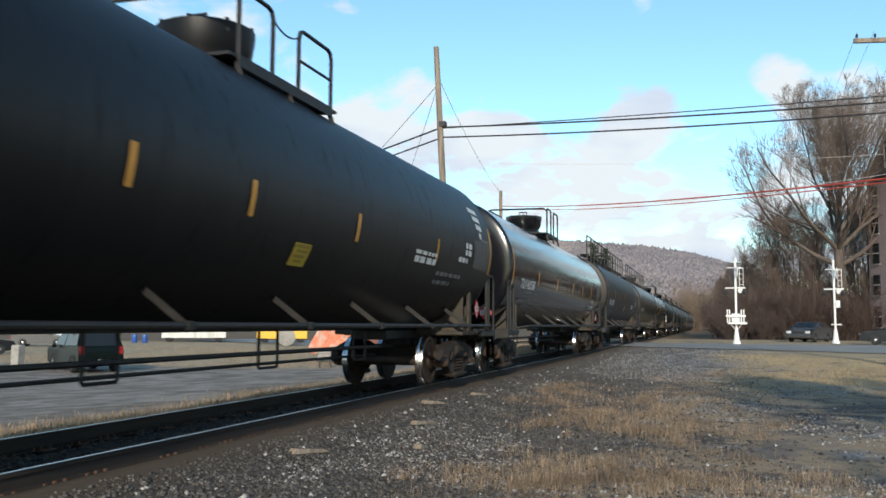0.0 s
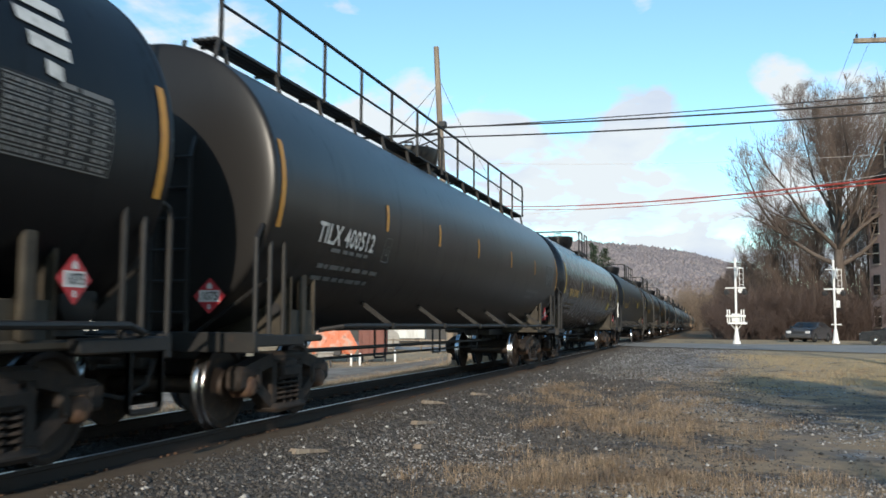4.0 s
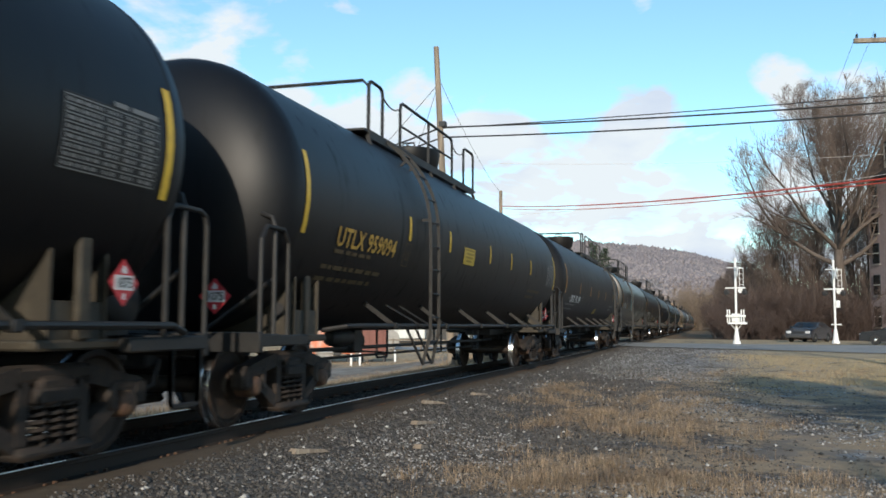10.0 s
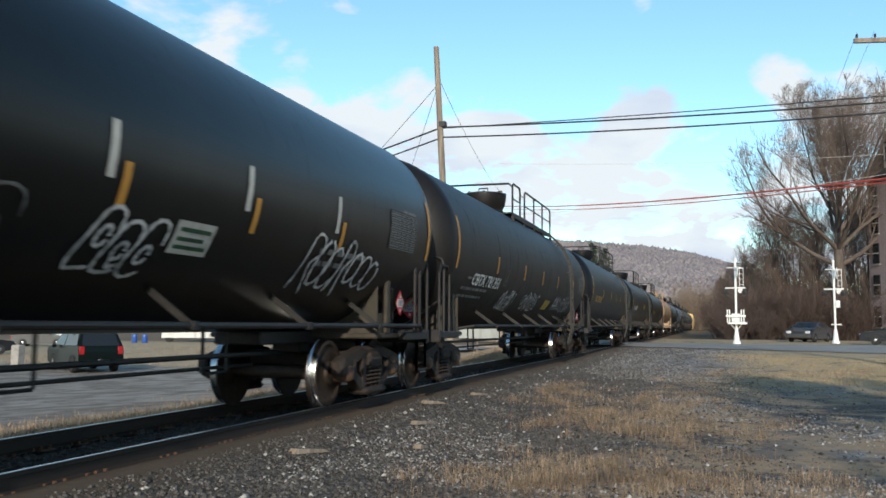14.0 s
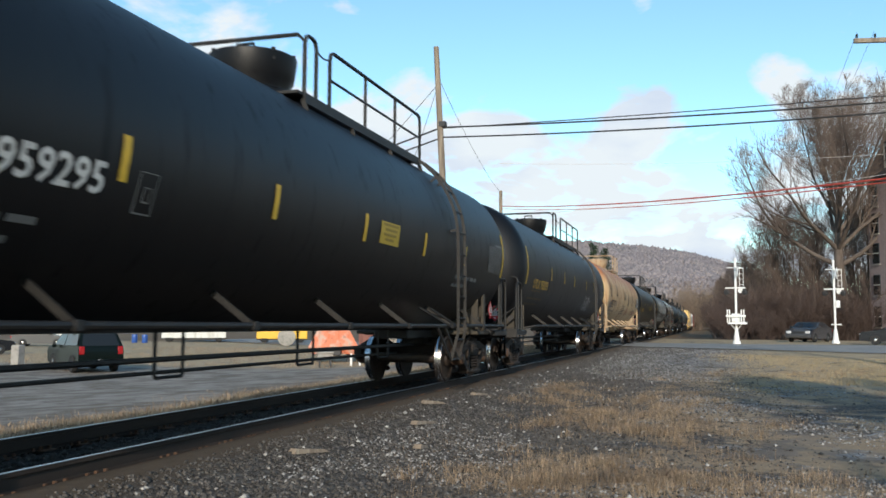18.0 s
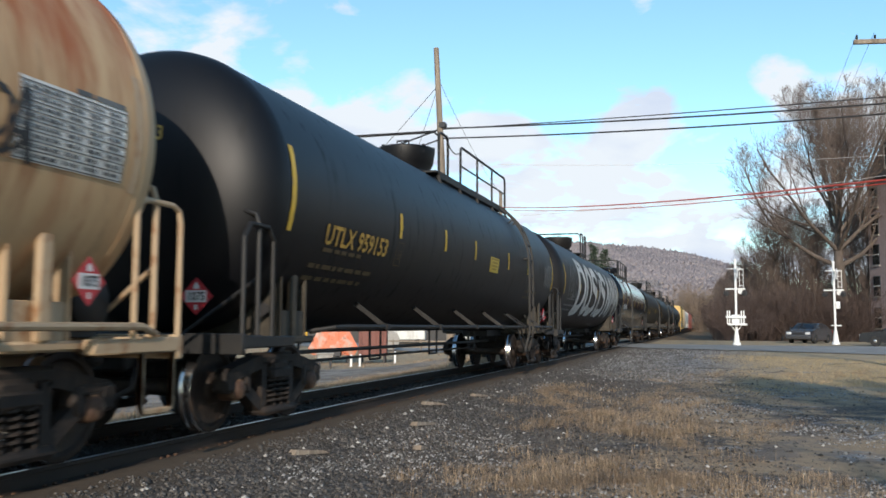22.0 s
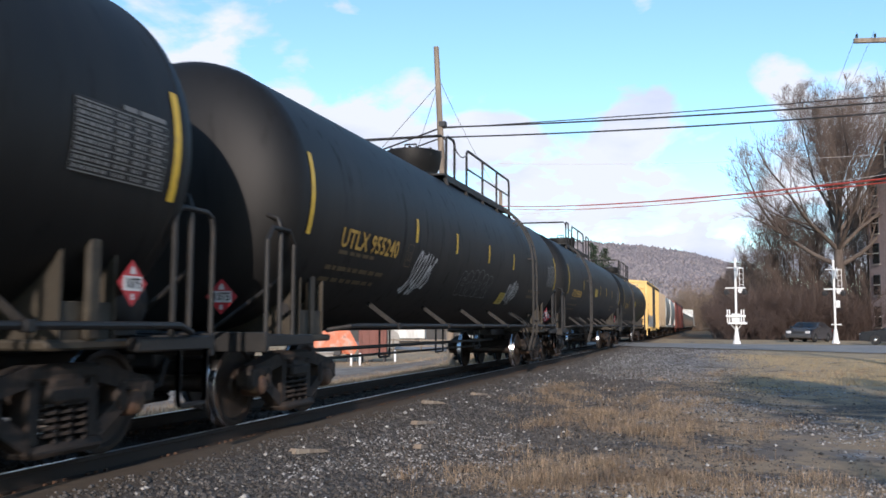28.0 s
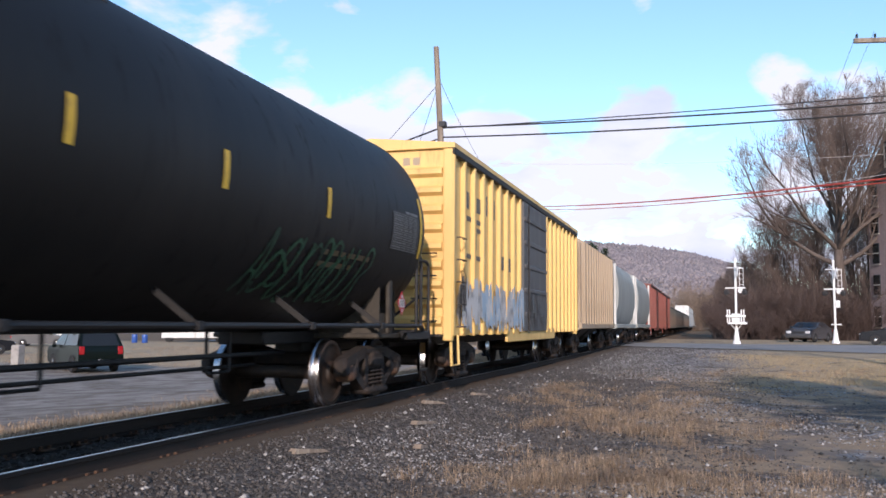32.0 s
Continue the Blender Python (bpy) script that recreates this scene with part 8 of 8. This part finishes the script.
# ---- dry grass ----
def blades(x, y, length, r, width=0.006, lean=0.5):
    n = len(x)
    z = ground_z(x, y) - 0.01
    a = r.uniform(0, 6.28, n)
    l = length * r.uniform(0.5, 1.15, n)
    ln = lean * np.abs(r.normal(0.5, 0.4, n))
    dx, dy = np.cos(a), np.sin(a)
    sx, sy = -dy * width * r.uniform(0.6, 1.3, n), dx * width * r.uniform(0.6, 1.3, n)
    base = np.stack([x, y, z], 1)
    mid = base + np.stack([dx * l * ln * 0.35, dy * l * ln * 0.35, l * 0.6], 1)
    tip = base + np.stack([dx * l * ln, dy * l * ln, l * np.maximum(0.25, 1 - 0.55 * ln)], 1)
    S = np.stack([sx, sy, 0 * sx], 1)
    V = np.stack([base - S, base + S, mid + S * 0.8, mid - S * 0.8, tip], 1)
    T = np.array([[0, 1, 2], [0, 2, 3], [3, 2, 4]])
    F = (np.arange(n)[:, None, None] * 5 + T[None]).reshape(-1, 3)
    return V.reshape(-1, 3), F
def clump_field(seed, spots, per, spread, length, width=0.006):
    r = np.random.RandomState(seed)
    X, Y, Ln = [], [], []
    for (x, y, k) in spots:
        m = int(per * k)
        a, d = r.uniform(0, 6.28, m), np.abs(r.normal(0, spread * (0.5 + 0.5 * k), m))
        X.append(x + d * np.cos(a)); Y.append(y + d * np.sin(a)); Ln.append(length * (0.5 + 0.5 * k) * np.exp(-(d / (spread * 2.2)) ** 2) + 0.05)
    return blades(np.concatenate(X), np.concatenate(Y), np.concatenate(Ln), r, width, 1.9)
r = np.random.RandomState(12)
spots = []
def in_patch(x, y):
    return wobble(x, y, 1.5, 41) + 0.5 * wobble(x, y, 0.5, 42)
# soft tufts: middle x, y, spread across and along, how many, size
for cx, cy, wx, wy, m, k0 in ((-1.5, 15.6, 0.65, 1.5, 46, 1.05), (-0.8, 13.3, 0.40, 0.5, 16, 1.2), (-0.7, 18.8, 0.6, 1.6, 26, 0.8), (-3.3, 20.0, 0.30, 1.4, 24, 0.85), (-1.7, 8.9, 0.30, 0.5, 26, 0.7), (-1.15, 9.5, 0.28, 0.5, 20, 0.62), (-0.45, 8.9, 0.30, 0.4, 26, 0.75), (0.4, 8.5, 0.35, 0.4, 12, 0.5), (1.2, 9.4, 0.5, 0.5, 10, 0.4), (-2.3, 15.5, 0.5, 1.6, 18, 0.5), (0.6, 14.2, 0.7, 0.8, 16, 0.5), (-0.2, 11.6, 0.5, 0.5, 10, 0.5)):
    for k in range(m):
        spots.append((cx + wx * r.normal(), cy + wy * r.normal(), k0 * r.uniform(0.45, 1.15)))
for k in range(760):
    x, y = r.uniform(-3.4, 8.0), 6.6 + 28 * r.rand() ** 1.3
    if in_patch(x, y) > 0.02 and x > XC + 2.9:
        spots.append((x, y, r.uniform(0.12, 0.5)))
V, F = clump_field(13, spots, 150, 0.28, 0.145, 0.0016)
tagged(new("dry_grass", array_mesh("dry_grass", V, F, M["straw"])), "tufts of dry straw-coloured grass on the gravel", "grass", kind="stuff")
n = 60000
x, y = r.uniform(-3.6, 6.0, n), 6.0 + 24 * r.rand(n) ** 1.4
k = in_patch(x * 1.6 + 4, y * 0.9) > -0.05
V, F = blades(x[k], y[k], 0.02 + 0.05 * r.rand(k.sum()), r, 0.0025, 2.2)
tagged(new("grass_litter", array_mesh("grass_litter", V, F, material("faded_grass_litter", (0.31, 0.225, 0.145), 0.9, 0.0, [((0.16, 0.12, 0.088), 0.9, 0.45, 0.65, ONE)], island=0.4, spec=0.2))), "flattened dead grass and litter between the stones", "grass", kind="stuff")
n = 42000
x, y = r.uniform(-2.0, 11, n), 22 + 20 * r.rand(n)
k = (in_patch(x * 0.7, y * 0.7) > -0.25) & (x + 1.6 * wobble(x, y, 1.4, 61) + r.normal(0, 0.7, n) > 0.9) & (y < 44 - 0.75 * np.maximum(x + 3, 0))
V, F = blades(x[k], y[k], 0.05 + 0.04 * r.rand(k.sum()), r, 0.005, 1.0)
tagged(new("mown_grass", array_mesh("mown_grass", V, F, material("yellowed_turf", (0.46, 0.345, 0.19), 0.9, 0.0, [((0.34, 0.27, 0.13), 0.5, 0.45, 0.65, ONE)], island=0.3, spec=0.2))), "short yellowed turf beside the road", "grass", kind="stuff")
n = 80000
y = 5 + 46 * r.rand(n) ** 1.2
x = XC - 2.0 - np.abs(r.normal(0, 1.4, n)) - 0.3 * np.sin(y * 0.7)
V, F = blades(x, y, 0.10 + 0.20 * r.rand(n) * (x > XC - 4.4), r, 0.0042, 1.2)
tagged(new("verge_grass", array_mesh("verge_grass", V, F, M["straw"])), "strip of dry grass along the far side of the track", "grass", kind="stuff")
n = 16000
x, y = r.uniform(-46, -12, n), r.uniform(38, 70, n)
k = (x - 0.55 * y < -33.5) & (in_patch(x * 0.4, y * 0.4) > -0.2)
V, F = blades(x[k], y[k], 0.08 + 0.10 * r.rand(k.sum()), r, 0.010, 1.2)
tagged(new("lot_grass", array_mesh("lot_grass", V, F, M["straw"])), "rough dry grass at the back of the lot", "grass", kind="stuff")

# ---- motion ----
def motions():
    for car, yc in CARS:
        walk(car, [(0.0, pose(XC, yc, 0)), (16.0, pose(XC, yc - SPEED * 16, 0)), (32.0, pose(XC, yc - SPEED * 32, 0))])
    # wheels roll while they can be seen
    step = 1 / 30
    for car, w, y in WHEELS:
        yc = dict_y[car.name]
        t0 = max(0.0, (yc + y - 42) / SPEED)
        t1 = min(32.0, (yc + y + 2.0) / SPEED)
        if t1 <= t0:
            continue
        rows = [(0.0, 0.0)] if t0 > 0.01 else []
        n = int((t1 - t0) / step)
        rows += [(round(t0 * 30) / 30 + step * k, k * step * SPEED / 0.457) for k in range(n + 1)]
        if rows[-1][0] < 31.99:
            rows.append((32.0, rows[-1][1]))
        walk(w, [(t, Matrix.Translation((0, y, 0.457)) @ Matrix.Rotation(a, 4, 'X')) for t, a in rows])
dict_y = {car.name: yc for car, yc in CARS}
motions()
